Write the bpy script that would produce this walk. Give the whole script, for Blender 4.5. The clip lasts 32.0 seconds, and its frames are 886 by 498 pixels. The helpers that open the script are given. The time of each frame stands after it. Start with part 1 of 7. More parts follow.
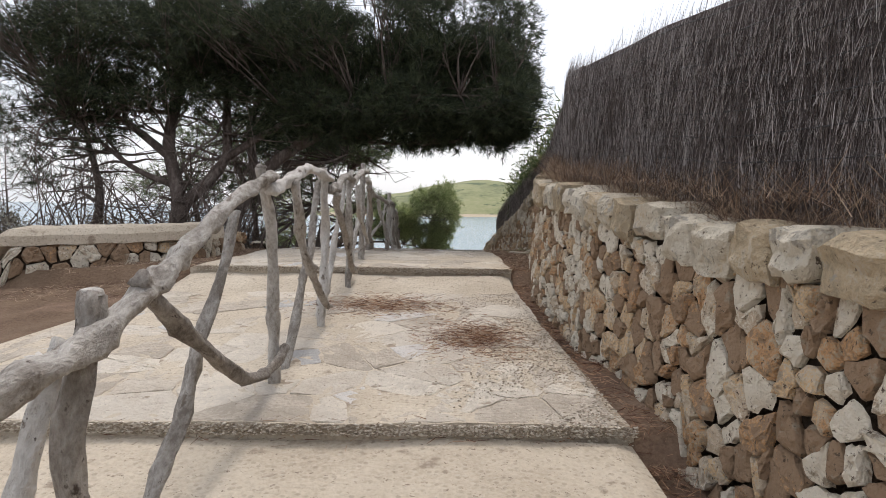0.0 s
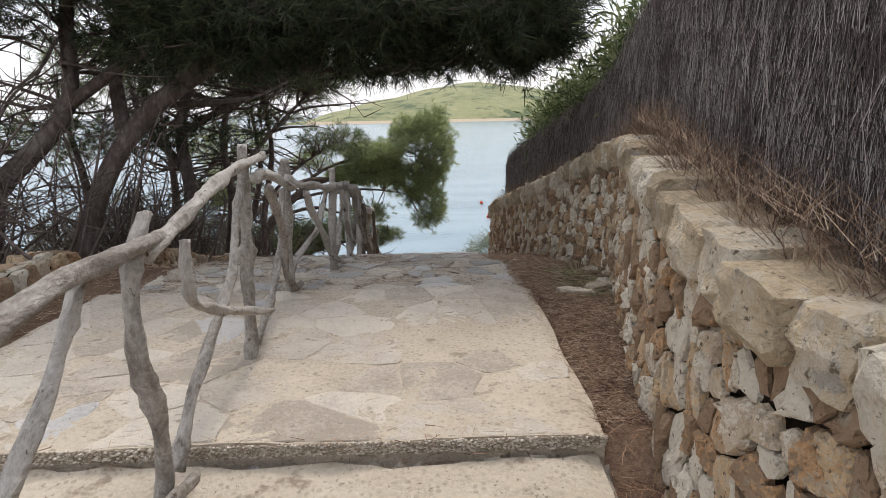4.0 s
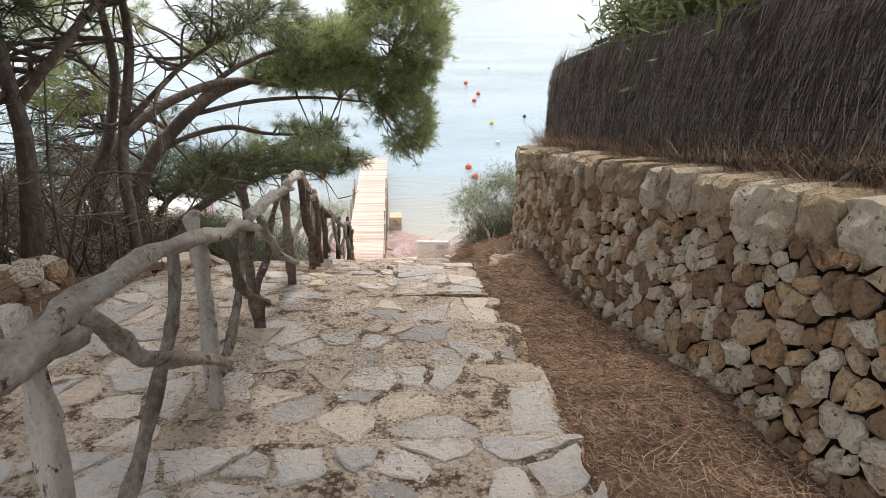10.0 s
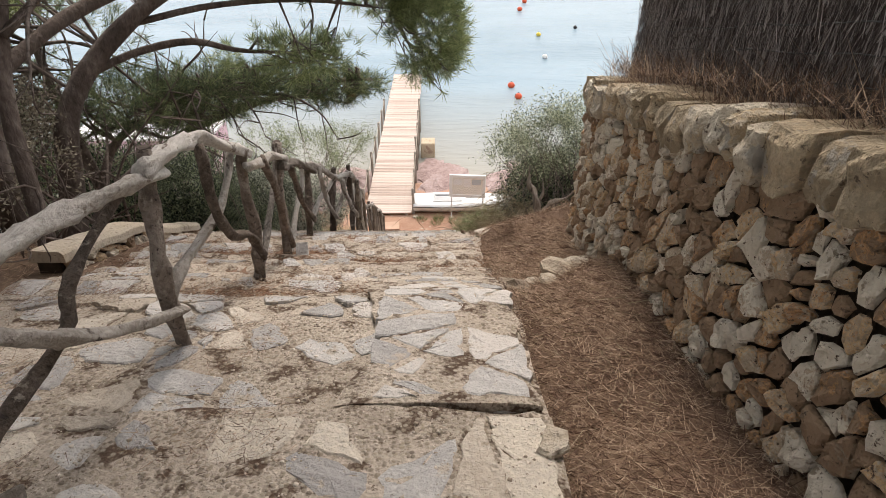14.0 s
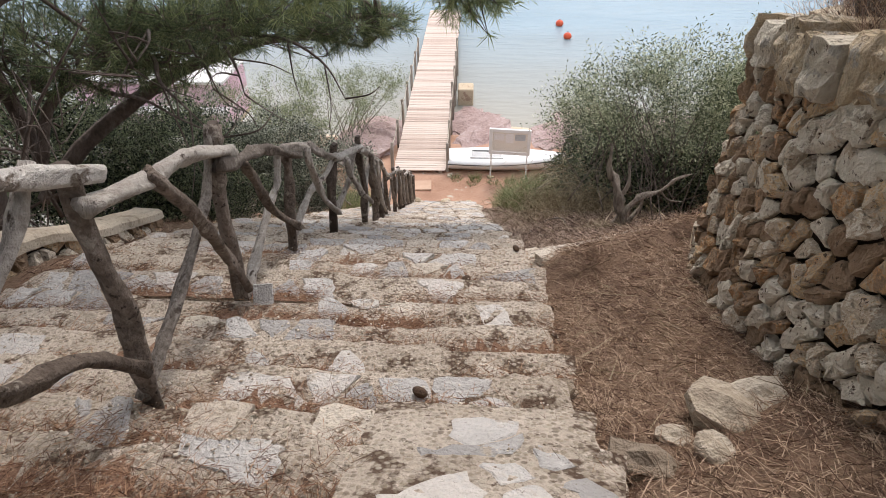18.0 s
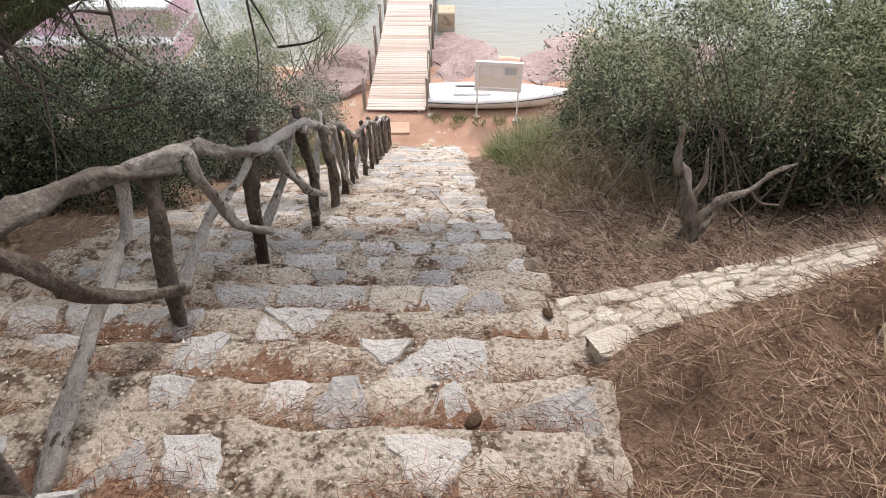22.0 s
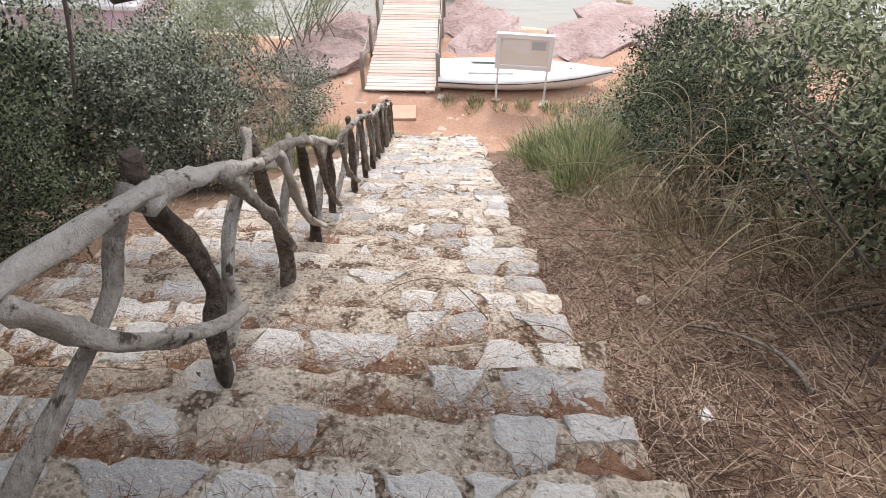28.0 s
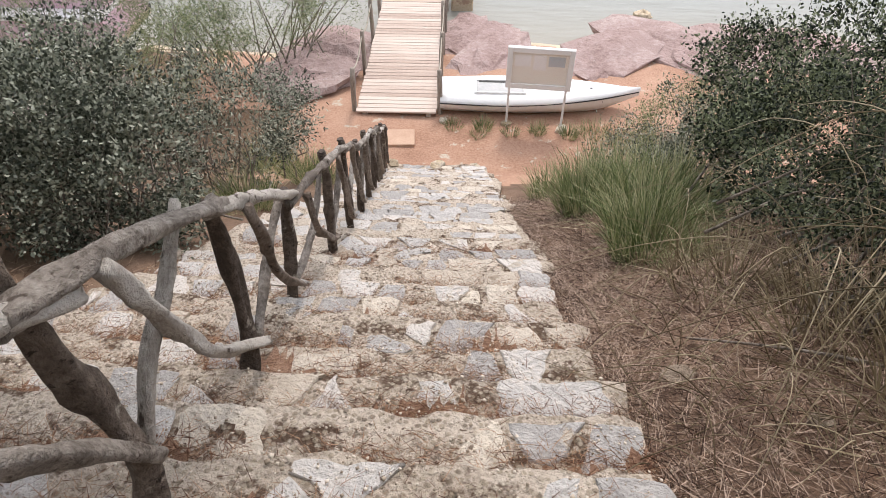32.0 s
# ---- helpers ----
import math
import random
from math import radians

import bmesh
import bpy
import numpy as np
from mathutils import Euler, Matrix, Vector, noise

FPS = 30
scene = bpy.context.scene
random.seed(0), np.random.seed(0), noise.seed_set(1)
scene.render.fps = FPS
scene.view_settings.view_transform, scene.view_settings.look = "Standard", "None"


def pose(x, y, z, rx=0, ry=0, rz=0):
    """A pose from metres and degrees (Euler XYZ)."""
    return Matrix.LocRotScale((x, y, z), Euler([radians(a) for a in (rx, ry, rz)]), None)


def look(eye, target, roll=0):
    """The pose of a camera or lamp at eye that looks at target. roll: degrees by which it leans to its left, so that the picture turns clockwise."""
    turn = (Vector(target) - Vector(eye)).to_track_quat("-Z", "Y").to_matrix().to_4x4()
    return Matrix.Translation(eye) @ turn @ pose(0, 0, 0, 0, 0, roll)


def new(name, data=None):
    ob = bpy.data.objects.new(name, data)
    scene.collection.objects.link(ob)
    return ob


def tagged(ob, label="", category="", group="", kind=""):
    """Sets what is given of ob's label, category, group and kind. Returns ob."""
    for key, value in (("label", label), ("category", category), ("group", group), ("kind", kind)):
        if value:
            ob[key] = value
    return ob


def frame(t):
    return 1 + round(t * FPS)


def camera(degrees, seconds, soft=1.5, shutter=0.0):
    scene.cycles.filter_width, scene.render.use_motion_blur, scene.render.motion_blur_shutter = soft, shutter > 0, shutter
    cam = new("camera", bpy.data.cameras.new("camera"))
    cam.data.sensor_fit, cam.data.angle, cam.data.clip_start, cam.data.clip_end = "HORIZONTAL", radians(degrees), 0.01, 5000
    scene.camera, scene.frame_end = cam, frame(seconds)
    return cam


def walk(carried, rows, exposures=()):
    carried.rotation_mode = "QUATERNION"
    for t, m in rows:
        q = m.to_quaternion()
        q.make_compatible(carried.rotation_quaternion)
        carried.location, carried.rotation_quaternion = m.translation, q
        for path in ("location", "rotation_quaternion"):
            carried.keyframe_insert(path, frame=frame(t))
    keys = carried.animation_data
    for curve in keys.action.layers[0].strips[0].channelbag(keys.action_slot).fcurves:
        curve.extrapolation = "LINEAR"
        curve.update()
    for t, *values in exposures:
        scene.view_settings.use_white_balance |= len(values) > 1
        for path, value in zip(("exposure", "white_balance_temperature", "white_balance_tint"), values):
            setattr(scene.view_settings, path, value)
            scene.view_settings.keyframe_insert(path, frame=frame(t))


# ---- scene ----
cam = camera(70.2, 32.0, 0.6)
PATH = [
    (0, (-0.004, -0.552, 1.306), (0.033, 1.443, 1.171), 0.9),
    (0.5, (0.043, 0.145, 1.393), (0.072, 2.138, 1.23), 1.2),
    (1, (0.076, 0.78, 1.529), (0.106, 2.77, 1.337), 1.3),
    (1.5, (0.065, 1.467, 1.602), (0.093, 3.454, 1.374), 1.3),
    (2, (0.086, 2.106, 1.703), (0.118, 4.088, 1.441), 1.0),
    (2.5, (0.059, 2.66, 1.799), (0.107, 4.637, 1.502), 0.8),
    (3, (0.037, 3.163, 1.882), (0.1, 5.132, 1.538), 0.3),
    (3.5, (0.128, 3.73, 2.01), (0.181, 5.69, 1.619), -1.3),
    (5.5, (0.153, 6.17, 2.114), (0.217, 8.103, 1.608), 0.9),
    (6, (0.199, 6.67, 2.15), (0.258, 8.597, 1.615), 0.8),
    (6.5, (0.177, 7.128, 2.174), (0.245, 9.04, 1.592), 0.8),
    (7, (0.113, 7.574, 2.295), (0.209, 9.467, 1.656), 1.0),
    (7.5, (0.073, 8.034, 2.274), (0.171, 9.911, 1.589), 0.9),
    (8, (0.031, 8.499, 2.252), (0.123, 10.361, 1.528), 0.8),
    (8.5, (0.05, 8.956, 2.22), (0.131, 10.804, 1.459), 0.7),
    (9, (0.074, 9.357, 2.214), (0.156, 11.193, 1.426), 0.5),
    (9.5, (0.061, 9.831, 2.043), (0.161, 11.665, 1.25), 0.4),
    (10, (0.13, 10.342, 1.989), (0.25, 12.171, 1.188), 0.6),
    (10.5, (0.142, 10.669, 1.981), (0.259, 12.486, 1.154), 0.6),
    (11, (0.179, 10.993, 1.85), (0.282, 12.797, 0.993), 0.5),
    (11.5, (0.225, 11.387, 1.767), (0.306, 13.178, 0.88), 0.3),
    (12, (0.248, 11.779, 1.731), (0.303, 13.551, 0.806), -0.2),
    (12.5, (0.319, 12.137, 1.551), (0.351, 13.892, 0.593), -0.3),
    (13, (0.343, 12.434, 1.526), (0.366, 14.174, 0.541), -0.2),
    (13.5, (0.371, 12.755, 1.478), (0.379, 14.482, 0.468), -0.2),
    (15.5, (0.46, 13.782, 1.235), (0.414, 15.456, 0.142), 0.2),
    (16, (0.422, 14.146, 1.107), (0.352, 15.813, 0.005), -0.3),
    (16.5, (0.407, 14.438, 1.066), (0.325, 16.095, -0.05), -0.6),
    (17, (0.335, 14.759, 0.886), (0.248, 16.409, -0.242), -0.5),
    (17.5, (0.333, 15.029, 0.849), (0.236, 16.66, -0.303), -0.6),
    (18, (0.32, 15.212, 0.81), (0.21, 16.819, -0.376), -0.7),
    (18.5, (0.277, 15.465, 0.715), (0.145, 17.039, -0.511), -1.1),
    (19, (0.284, 15.732, 0.69), (0.126, 17.266, -0.583), -1.3),
    (19.5, (0.26, 15.947, 0.668), (0.103, 17.441, -0.653), -1.5),
    (20, (0.237, 16.169, 0.634), (0.104, 17.64, -0.714), -1.1),
    (20.5, (0.263, 16.366, 0.605), (0.152, 17.838, -0.744), -1.3),
    (21, (0.214, 16.619, 0.432), (0.131, 18.096, -0.914), -1.0),
    (21.5, (0.21, 16.863, 0.298), (0.143, 18.333, -1.057), -0.8),
    (22, (0.189, 17.104, 0.203), (0.144, 18.563, -1.164), -0.3),
    (22.5, (0.105, 17.351, 0.039), (0.08, 18.804, -1.335), -0.2),
    (23, (0.124, 17.582, -0.126), (0.107, 19.025, -1.511), -0.4),
    (23.5, (0.119, 17.731, -0.184), (0.115, 19.163, -1.58), -0.3),
    (24, (0.068, 17.912, -0.264), (0.079, 19.326, -1.677), -0.1),
    (24.5, (0.048, 18.023, -0.295), (0.062, 19.406, -1.741), 0.0),
    (26.5, (0.028, 18.72, -0.573), (-0.034, 20.006, -2.104), -0.4),
    (27, (-0.007, 18.927, -0.686), (-0.072, 20.243, -2.19), -0.3),
    (27.5, (-0.035, 19.174, -0.796), (-0.1, 20.534, -2.261), -0.2),
    (28, (-0.012, 19.392, -0.917), (-0.069, 20.79, -2.346), 0.2),
    (28.5, (-0.03, 19.572, -1.026), (-0.073, 20.999, -2.427), 0.4),
    (29, (-0.045, 19.76, -1.135), (-0.075, 21.205, -2.518), 0.6),
    (29.5, (-0.024, 19.976, -1.269), (-0.055, 21.428, -2.645), 0.3),
    (30, (-0.089, 20.218, -1.45), (-0.132, 21.673, -2.822), 0.0),
    (30.5, (-0.126, 20.378, -1.531), (-0.178, 21.834, -2.902), -0.0),
    (31, (-0.119, 20.575, -1.632), (-0.172, 22.023, -3.011), 0.3),
    (31.5, (-0.154, 20.781, -1.785), (-0.204, 22.224, -3.169), 0.6),
    (32, (-0.185, 20.972, -1.874), (-0.234, 22.416, -3.257), 0.5),
]
EXPOSURES = [(0, -0.08, 6600, 12), (3.5, 0.04, 6600, 12), (6, 0.32, 7000, 12), (9, 0.62, 7050, 13), (13, 0.50, 7150, 14), (16, 0.46, 7000, 14), (18, 0.40, 6700, 14), (20, 0.56, 6550, 14), (22, 0.58, 6650, 14), (24.5, 0.68, 6650, 14), (27, 0.78, 6550, 14), (29, 0.54, 6600, 14), (32, 0.42, 6650, 14)]
walk(cam, [(t, look(eye, target, roll)) for t, eye, target, roll in PATH], EXPOSURES)
# ---- world, sun ----
world = bpy.data.worlds.new("sky")
scene.world = world
world.use_nodes = True
wn = world.node_tree
sky = wn.nodes.new("ShaderNodeTexSky")
sky.sky_type, sky.sun_disc = "NISHITA", False
sky.sun_elevation, sky.sun_rotation = radians(57), radians(10)
sky.air_density, sky.dust_density, sky.ozone_density = 1.0, 3.5, 1.0
veil = wn.nodes.new("ShaderNodeMix")
veil.data_type = "RGBA"
veil.inputs["Factor"].default_value = 0.65
veil.inputs["B"].default_value = (8.6, 9.0, 9.6, 1.0)
wn.links.new(sky.outputs[0], veil.inputs["A"])
wn.links.new(veil.outputs["Result"], wn.nodes["Background"].inputs["Color"])
wn.nodes["Background"].inputs["Strength"].default_value = 0.15
sun = new("sun", bpy.data.lights.new("sun", "SUN"))
sun.data.energy, sun.data.angle, sun.data.color = 1.6, radians(13), (1.0, 0.95, 0.89)
sun.matrix_basis = look((5, 28, 44), (0, 0, 0))

# ---- materials ----


def stuff(name, stops, scale=4.0, rough=0.9, bump=0.3, grain=40.0, stretch=(1, 1, 1), spots=None, spot_scale=3.0, spot_edge=0.55, metal=0.0, own=0.0, island=0.0, spec=0.3, coord="Object", bump_dist=0.01, specks=None, speck_scale=60.0, speck_edge=0.6):
    """A rough natural surface. stops: colours from dark to light over two scales of noise; spots: a second colour in
    ragged patches; own: how far pieces differ from one another; bump: fine relief."""
    m = bpy.data.materials.new(name)
    m.use_nodes = True
    t = m.node_tree
    n, link = t.nodes, t.links.new
    b = n["Principled BSDF"]
    b.inputs["Roughness"].default_value, b.inputs["Metallic"].default_value = rough, metal
    b.inputs["Specular IOR Level"].default_value = spec
    tc, mp = n.new("ShaderNodeTexCoord"), n.new("ShaderNodeMapping")
    mp.inputs["Scale"].default_value = stretch
    link(tc.outputs[coord], mp.inputs[0])

    def noise_node(s, detail, r=0.6):
        q = n.new("ShaderNodeTexNoise")
        q.inputs["Scale"].default_value, q.inputs["Detail"].default_value, q.inputs["Roughness"].default_value = s, detail, r
        link(mp.outputs[0], q.inputs["Vector"])
        return q.outputs["Fac"]

    big, fine = noise_node(scale, 3), noise_node(grain, 4, 0.7)
    mix = n.new("ShaderNodeMath")
    mix.operation = "MULTIPLY_ADD"
    mix.inputs[1].default_value, mix.inputs[2].default_value = 0.5, 0.0
    link(fine, mix.inputs[0])
    half = n.new("ShaderNodeMath")
    half.operation = "MULTIPLY_ADD"
    half.inputs[1].default_value = 0.5
    link(big, half.inputs[0])
    link(mix.outputs[0], half.inputs[2])
    value = half.outputs[0]
    for amount, node, socket in ((own, "ShaderNodeObjectInfo", "Random"), (island, "ShaderNodeNewGeometry", "Random Per Island")):
        if amount:
            src = n.new(node)
            sh = n.new("ShaderNodeMath")
            sh.operation = "MULTIPLY_ADD"
            sh.inputs[1].default_value = amount
            link(src.outputs[socket], sh.inputs[0])
            less = n.new("ShaderNodeMath")
            less.operation = "SUBTRACT"
            less.inputs[1].default_value = amount / 2
            link(value, less.inputs[0])
            link(less.outputs[0], sh.inputs[2])
            value = sh.outputs[0]
    ramp = n.new("ShaderNodeValToRGB")
    el = ramp.color_ramp.elements
    lo, hi = 0.32, 0.68
    while len(el) < len(stops):
        el.new(0.5)
    for k, c in enumerate(stops):
        el[k].position = lo + (hi - lo) * k / (len(stops) - 1)
        el[k].color = (*c, 1)
    link(value, ramp.inputs[0])
    colour = ramp.outputs[0]
    for tone, size, start in ((spots, spot_scale, spot_edge), (specks, speck_scale, speck_edge)):
        if not tone:
            continue
        edge = n.new("ShaderNodeValToRGB")
        edge.color_ramp.elements[0].position, edge.color_ramp.elements[1].position = start, start + 0.06
        link(noise_node(size, 5, 0.65), edge.inputs[0])
        blend = n.new("ShaderNodeMix")
        blend.data_type = "RGBA"
        blend.inputs["B"].default_value = (*tone, 1)
        link(edge.outputs[0], blend.inputs["Factor"])
        link(colour, blend.inputs["A"])
        colour = blend.outputs["Result"]
    link(colour, b.inputs["Base Color"])
    if bump:
        bp = n.new("ShaderNodeBump")
        bp.inputs["Strength"].default_value, bp.inputs["Distance"].default_value = bump, bump_dist
        link(fine, bp.inputs["Height"])
        link(bp.outputs[0], b.inputs["Normal"])
    return m


def leaves(name, stops, own=0.6, rough=0.55, through_light=0.25):
    """Foliage: every leaf its own tone, with some light coming through."""
    m = stuff(name, stops, scale=2.0, rough=rough, bump=0, grain=5, island=own, spec=0.35)
    m.node_tree.nodes["Principled BSDF"].inputs["Subsurface Weight"].default_value = 0.0
    m.node_tree.nodes["Principled BSDF"].inputs["Transmission Weight"].default_value = 0.0
    t = m.node_tree
    b, out = t.nodes["Principled BSDF"], t.nodes["Material Output"]
    tr, mx = t.nodes.new("ShaderNodeBsdfTranslucent"), t.nodes.new("ShaderNodeMixShader")
    mx.inputs[0].default_value = through_light
    t.links.new(b.inputs["Base Color"].links[0].from_socket, tr.inputs[0])
    t.links.new(b.outputs[0], mx.inputs[1])
    t.links.new(tr.outputs[0], mx.inputs[2])
    t.links.new(mx.outputs[0], out.inputs[0])
    return m




def pebbled(m, scale, size=0.55, relief=0.006, tone=0.5):
    """Adds pebbles that stand in the surface: their own tones and relief."""
    t = m.node_tree
    n, link = t.nodes, t.links.new
    b = n["Principled BSDF"]
    tc, vo = n.new("ShaderNodeTexCoord"), n.new("ShaderNodeTexVoronoi")
    vo.inputs["Scale"].default_value = scale
    link(tc.outputs["Object"], vo.inputs["Vector"])
    hue = n.new("ShaderNodeValToRGB")
    el = hue.color_ramp.elements
    el[0].color, el[1].color = (0.20, 0.155, 0.115, 1), (0.60, 0.535, 0.44, 1)
    mid = el.new(0.45)
    mid.color = (0.42, 0.35, 0.26, 1)
    sep = n.new("ShaderNodeSeparateColor")
    link(vo.outputs["Color"], sep.inputs[0])
    link(sep.outputs[0], hue.inputs[0])
    edge = n.new("ShaderNodeMapRange")
    edge.inputs["From Min"].default_value, edge.inputs["From Max"].default_value = size * 0.6, size
    edge.inputs["To Min"].default_value, edge.inputs["To Max"].default_value = tone, 0.0
    link(vo.outputs["Distance"], edge.inputs["Value"])
    mix = n.new("ShaderNodeMix")
    mix.data_type = "RGBA"
    was = b.inputs["Base Color"].links[0].from_socket
    link(edge.outputs[0], mix.inputs["Factor"])
    link(was, mix.inputs["A"])
    link(hue.outputs[0], mix.inputs["B"])
    link(mix.outputs["Result"], b.inputs["Base Color"])
    bp = n.new("ShaderNodeBump")
    bp.invert = True
    bp.inputs["Strength"].default_value, bp.inputs["Distance"].default_value = 0.9, relief
    link(vo.outputs["Distance"], bp.inputs["Height"])
    if b.inputs["Normal"].links:
        link(b.inputs["Normal"].links[0].from_socket, bp.inputs["Normal"])
    link(bp.outputs[0], b.inputs["Normal"])
    return m


M_CONCRETE = stuff("pebbly_concrete", [(0.40, 0.33, 0.26), (0.60, 0.515, 0.425), (0.74, 0.655, 0.56)], scale=2.6, grain=60, bump=1.0, bump_dist=0.03, spots=(0.14, 0.092, 0.064), spot_scale=5.5, spot_edge=0.53, specks=(0.18, 0.13, 0.095), speck_scale=34, speck_edge=0.60)
M_SMOOTHSTEP = stuff("worn_concrete", [(0.42, 0.35, 0.265), (0.56, 0.48, 0.375), (0.66, 0.58, 0.47)], scale=1.8, grain=40, bump=0.8, bump_dist=0.02, spots=(0.33, 0.265, 0.20), spot_scale=5, spot_edge=0.60, specks=(0.25, 0.195, 0.145), speck_scale=34, speck_edge=0.61)
M_FLAG = stuff("flagstone", [(0.40, 0.385, 0.37), (0.50, 0.485, 0.465), (0.58, 0.56, 0.535), (0.65, 0.61, 0.565)], scale=5, grain=42, bump=1.0, bump_dist=0.025, spots=(0.50, 0.44, 0.365), spot_scale=7, spot_edge=0.60, specks=(0.26, 0.225, 0.195), speck_scale=38, speck_edge=0.63, island=0.42)
M_FLAGPIECE = stuff("single_flagstone", [(0.40, 0.385, 0.37), (0.50, 0.485, 0.465), (0.58, 0.56, 0.535), (0.65, 0.61, 0.565)], scale=5, grain=42, bump=1.0, bump_dist=0.025, spots=(0.50, 0.44, 0.365), spot_scale=7, spot_edge=0.60, specks=(0.26, 0.225, 0.195), speck_scale=38, speck_edge=0.63, own=0.42)
pebbled(M_CONCRETE, 42, 0.55, 0.007, 0.8)
pebbled(M_SMOOTHSTEP, 30, 0.45, 0.005, 0.4)
M_FLAGCREAM = stuff("worn_flagstone", [(0.44, 0.38, 0.31), (0.56, 0.49, 0.405), (0.61, 0.55, 0.47), (0.69, 0.62, 0.52)], scale=5, grain=40, bump=1.0, bump_dist=0.025, spots=(0.37, 0.305, 0.235), spot_scale=8, spot_edge=0.62, specks=(0.24, 0.185, 0.14), speck_scale=42, speck_edge=0.63, island=0.35)
M_CREAMPIECE = stuff("single_worn_flagstone", [(0.44, 0.38, 0.31), (0.56, 0.49, 0.405), (0.61, 0.55, 0.47), (0.69, 0.62, 0.52)], scale=5, grain=40, bump=1.0, bump_dist=0.025, spots=(0.37, 0.305, 0.235), spot_scale=8, spot_edge=0.62, specks=(0.24, 0.185, 0.14), speck_scale=42, speck_edge=0.63, own=0.35)
M_GRAVEL = stuff("gravel", [(0.33, 0.27, 0.205), (0.50, 0.43, 0.34), (0.68, 0.61, 0.52)], scale=2, grain=20, bump=0.3, island=0.8)
M_WALLSTONE = stuff("wall_stone", [(0.33, 0.225, 0.145), (0.56, 0.32, 0.155), (0.47, 0.385, 0.285), (0.66, 0.45, 0.25), (0.60, 0.51, 0.39), (0.54, 0.42, 0.30), (0.73, 0.655, 0.535)], scale=6, grain=40, bump=1.0, bump_dist=0.035, spots=(0.36, 0.295, 0.22), spot_scale=9, spot_edge=0.60, specks=(0.13, 0.09, 0.062), speck_scale=34, speck_edge=0.60, island=0.95)
M_WALLPIECE = stuff("single_wall_stone", [(0.33, 0.225, 0.145), (0.56, 0.32, 0.155), (0.47, 0.385, 0.285), (0.66, 0.45, 0.25), (0.60, 0.51, 0.39), (0.54, 0.42, 0.30), (0.73, 0.655, 0.535)], scale=6, grain=40, bump=1.0, bump_dist=0.035, spots=(0.36, 0.295, 0.22), spot_scale=9, spot_edge=0.60, specks=(0.13, 0.09, 0.062), speck_scale=34, speck_edge=0.60, own=0.95)
M_CAP = stuff("cap_stone", [(0.40, 0.325, 0.225), (0.57, 0.45, 0.30), (0.60, 0.525, 0.41), (0.71, 0.64, 0.52)], scale=6, grain=34, bump=1.0, bump_dist=0.05, own=0.5, spots=(0.42, 0.38, 0.32), spot_scale=7, spot_edge=0.58, specks=(0.17, 0.13, 0.09), speck_scale=30, speck_edge=0.60)
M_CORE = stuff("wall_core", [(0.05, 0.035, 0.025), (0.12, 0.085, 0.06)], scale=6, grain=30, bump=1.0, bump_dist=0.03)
M_TWIG = stuff("heather_twigs", [(0.085, 0.068, 0.063), (0.21, 0.175, 0.162), (0.45, 0.41, 0.39)], scale=1.2, grain=9, bump=0.3, island=1.0, spots=(0.145, 0.118, 0.108), spot_scale=2.2, spot_edge=0.57)
M_TWIGBACK = stuff("heather_mat", [(0.07, 0.055, 0.05), (0.17, 0.14, 0.13)], scale=2, grain=70, bump=1.0, bump_dist=0.03, stretch=(1, 1, 0.15))
M_SOIL = stuff("soil", [(0.09, 0.055, 0.035), (0.17, 0.11, 0.07), (0.24, 0.165, 0.11)], scale=1.5, grain=30, bump=1.0, bump_dist=0.03)
M_LITTER = stuff("pine_litter", [(0.09, 0.055, 0.038), (0.20, 0.128, 0.087), (0.32, 0.22, 0.15)], scale=1.8, grain=45, bump=1.0, bump_dist=0.025)
M_NEEDLE = stuff("dry_needles", [(0.12, 0.07, 0.048), (0.30, 0.195, 0.135), (0.52, 0.39, 0.28)], scale=1, grain=4, bump=0, island=1.0)
M_STRAWBED = stuff("matted_straw", [(0.07, 0.042, 0.031), (0.225, 0.15, 0.112), (0.52, 0.40, 0.315)], scale=1, grain=4, bump=0, island=1.0)
M_NEEDLE2 = stuff("orange_needles", [(0.13, 0.06, 0.038), (0.29, 0.155, 0.092), (0.46, 0.29, 0.185)], scale=1, grain=4, bump=0, island=1.0)
M_WOODPOST = stuff("weathered_post", [(0.13, 0.108, 0.09), (0.31, 0.275, 0.24), (0.49, 0.455, 0.41)], scale=6, grain=30, bump=1.0, bump_dist=0.025, own=0.35, spots=(0.085, 0.065, 0.052), spot_scale=8, spot_edge=0.60, stretch=(2, 1, 1), specks=(0.07, 0.052, 0.042), speck_scale=26, speck_edge=0.64)
# Paler copy of the post wood: light on the upper rail painted in.
M_LITWOOD = stuff("sunlit_wood", [(0.24, 0.21, 0.18), (0.48, 0.445, 0.40), (0.66, 0.625, 0.58)], scale=5, grain=30, bump=1.0, bump_dist=0.025, own=0.25, spots=(0.19, 0.155, 0.125), spot_scale=8, spot_edge=0.61, stretch=(2, 0.8, 1.2), specks=(0.10, 0.078, 0.062), speck_scale=24, speck_edge=0.65)
M_BARKPOST = stuff("bark_post", [(0.07, 0.052, 0.04), (0.16, 0.125, 0.10), (0.30, 0.25, 0.21)], scale=7, grain=34, bump=1.0, bump_dist=0.03, own=0.3, spots=(0.34, 0.30, 0.25), spot_scale=8, spot_edge=0.60, specks=(0.045, 0.034, 0.027), speck_scale=30, speck_edge=0.60)
M_CUT = stuff("cut_wood", [(0.05, 0.04, 0.035), (0.14, 0.11, 0.09)], scale=8, grain=60, bump=0.4)
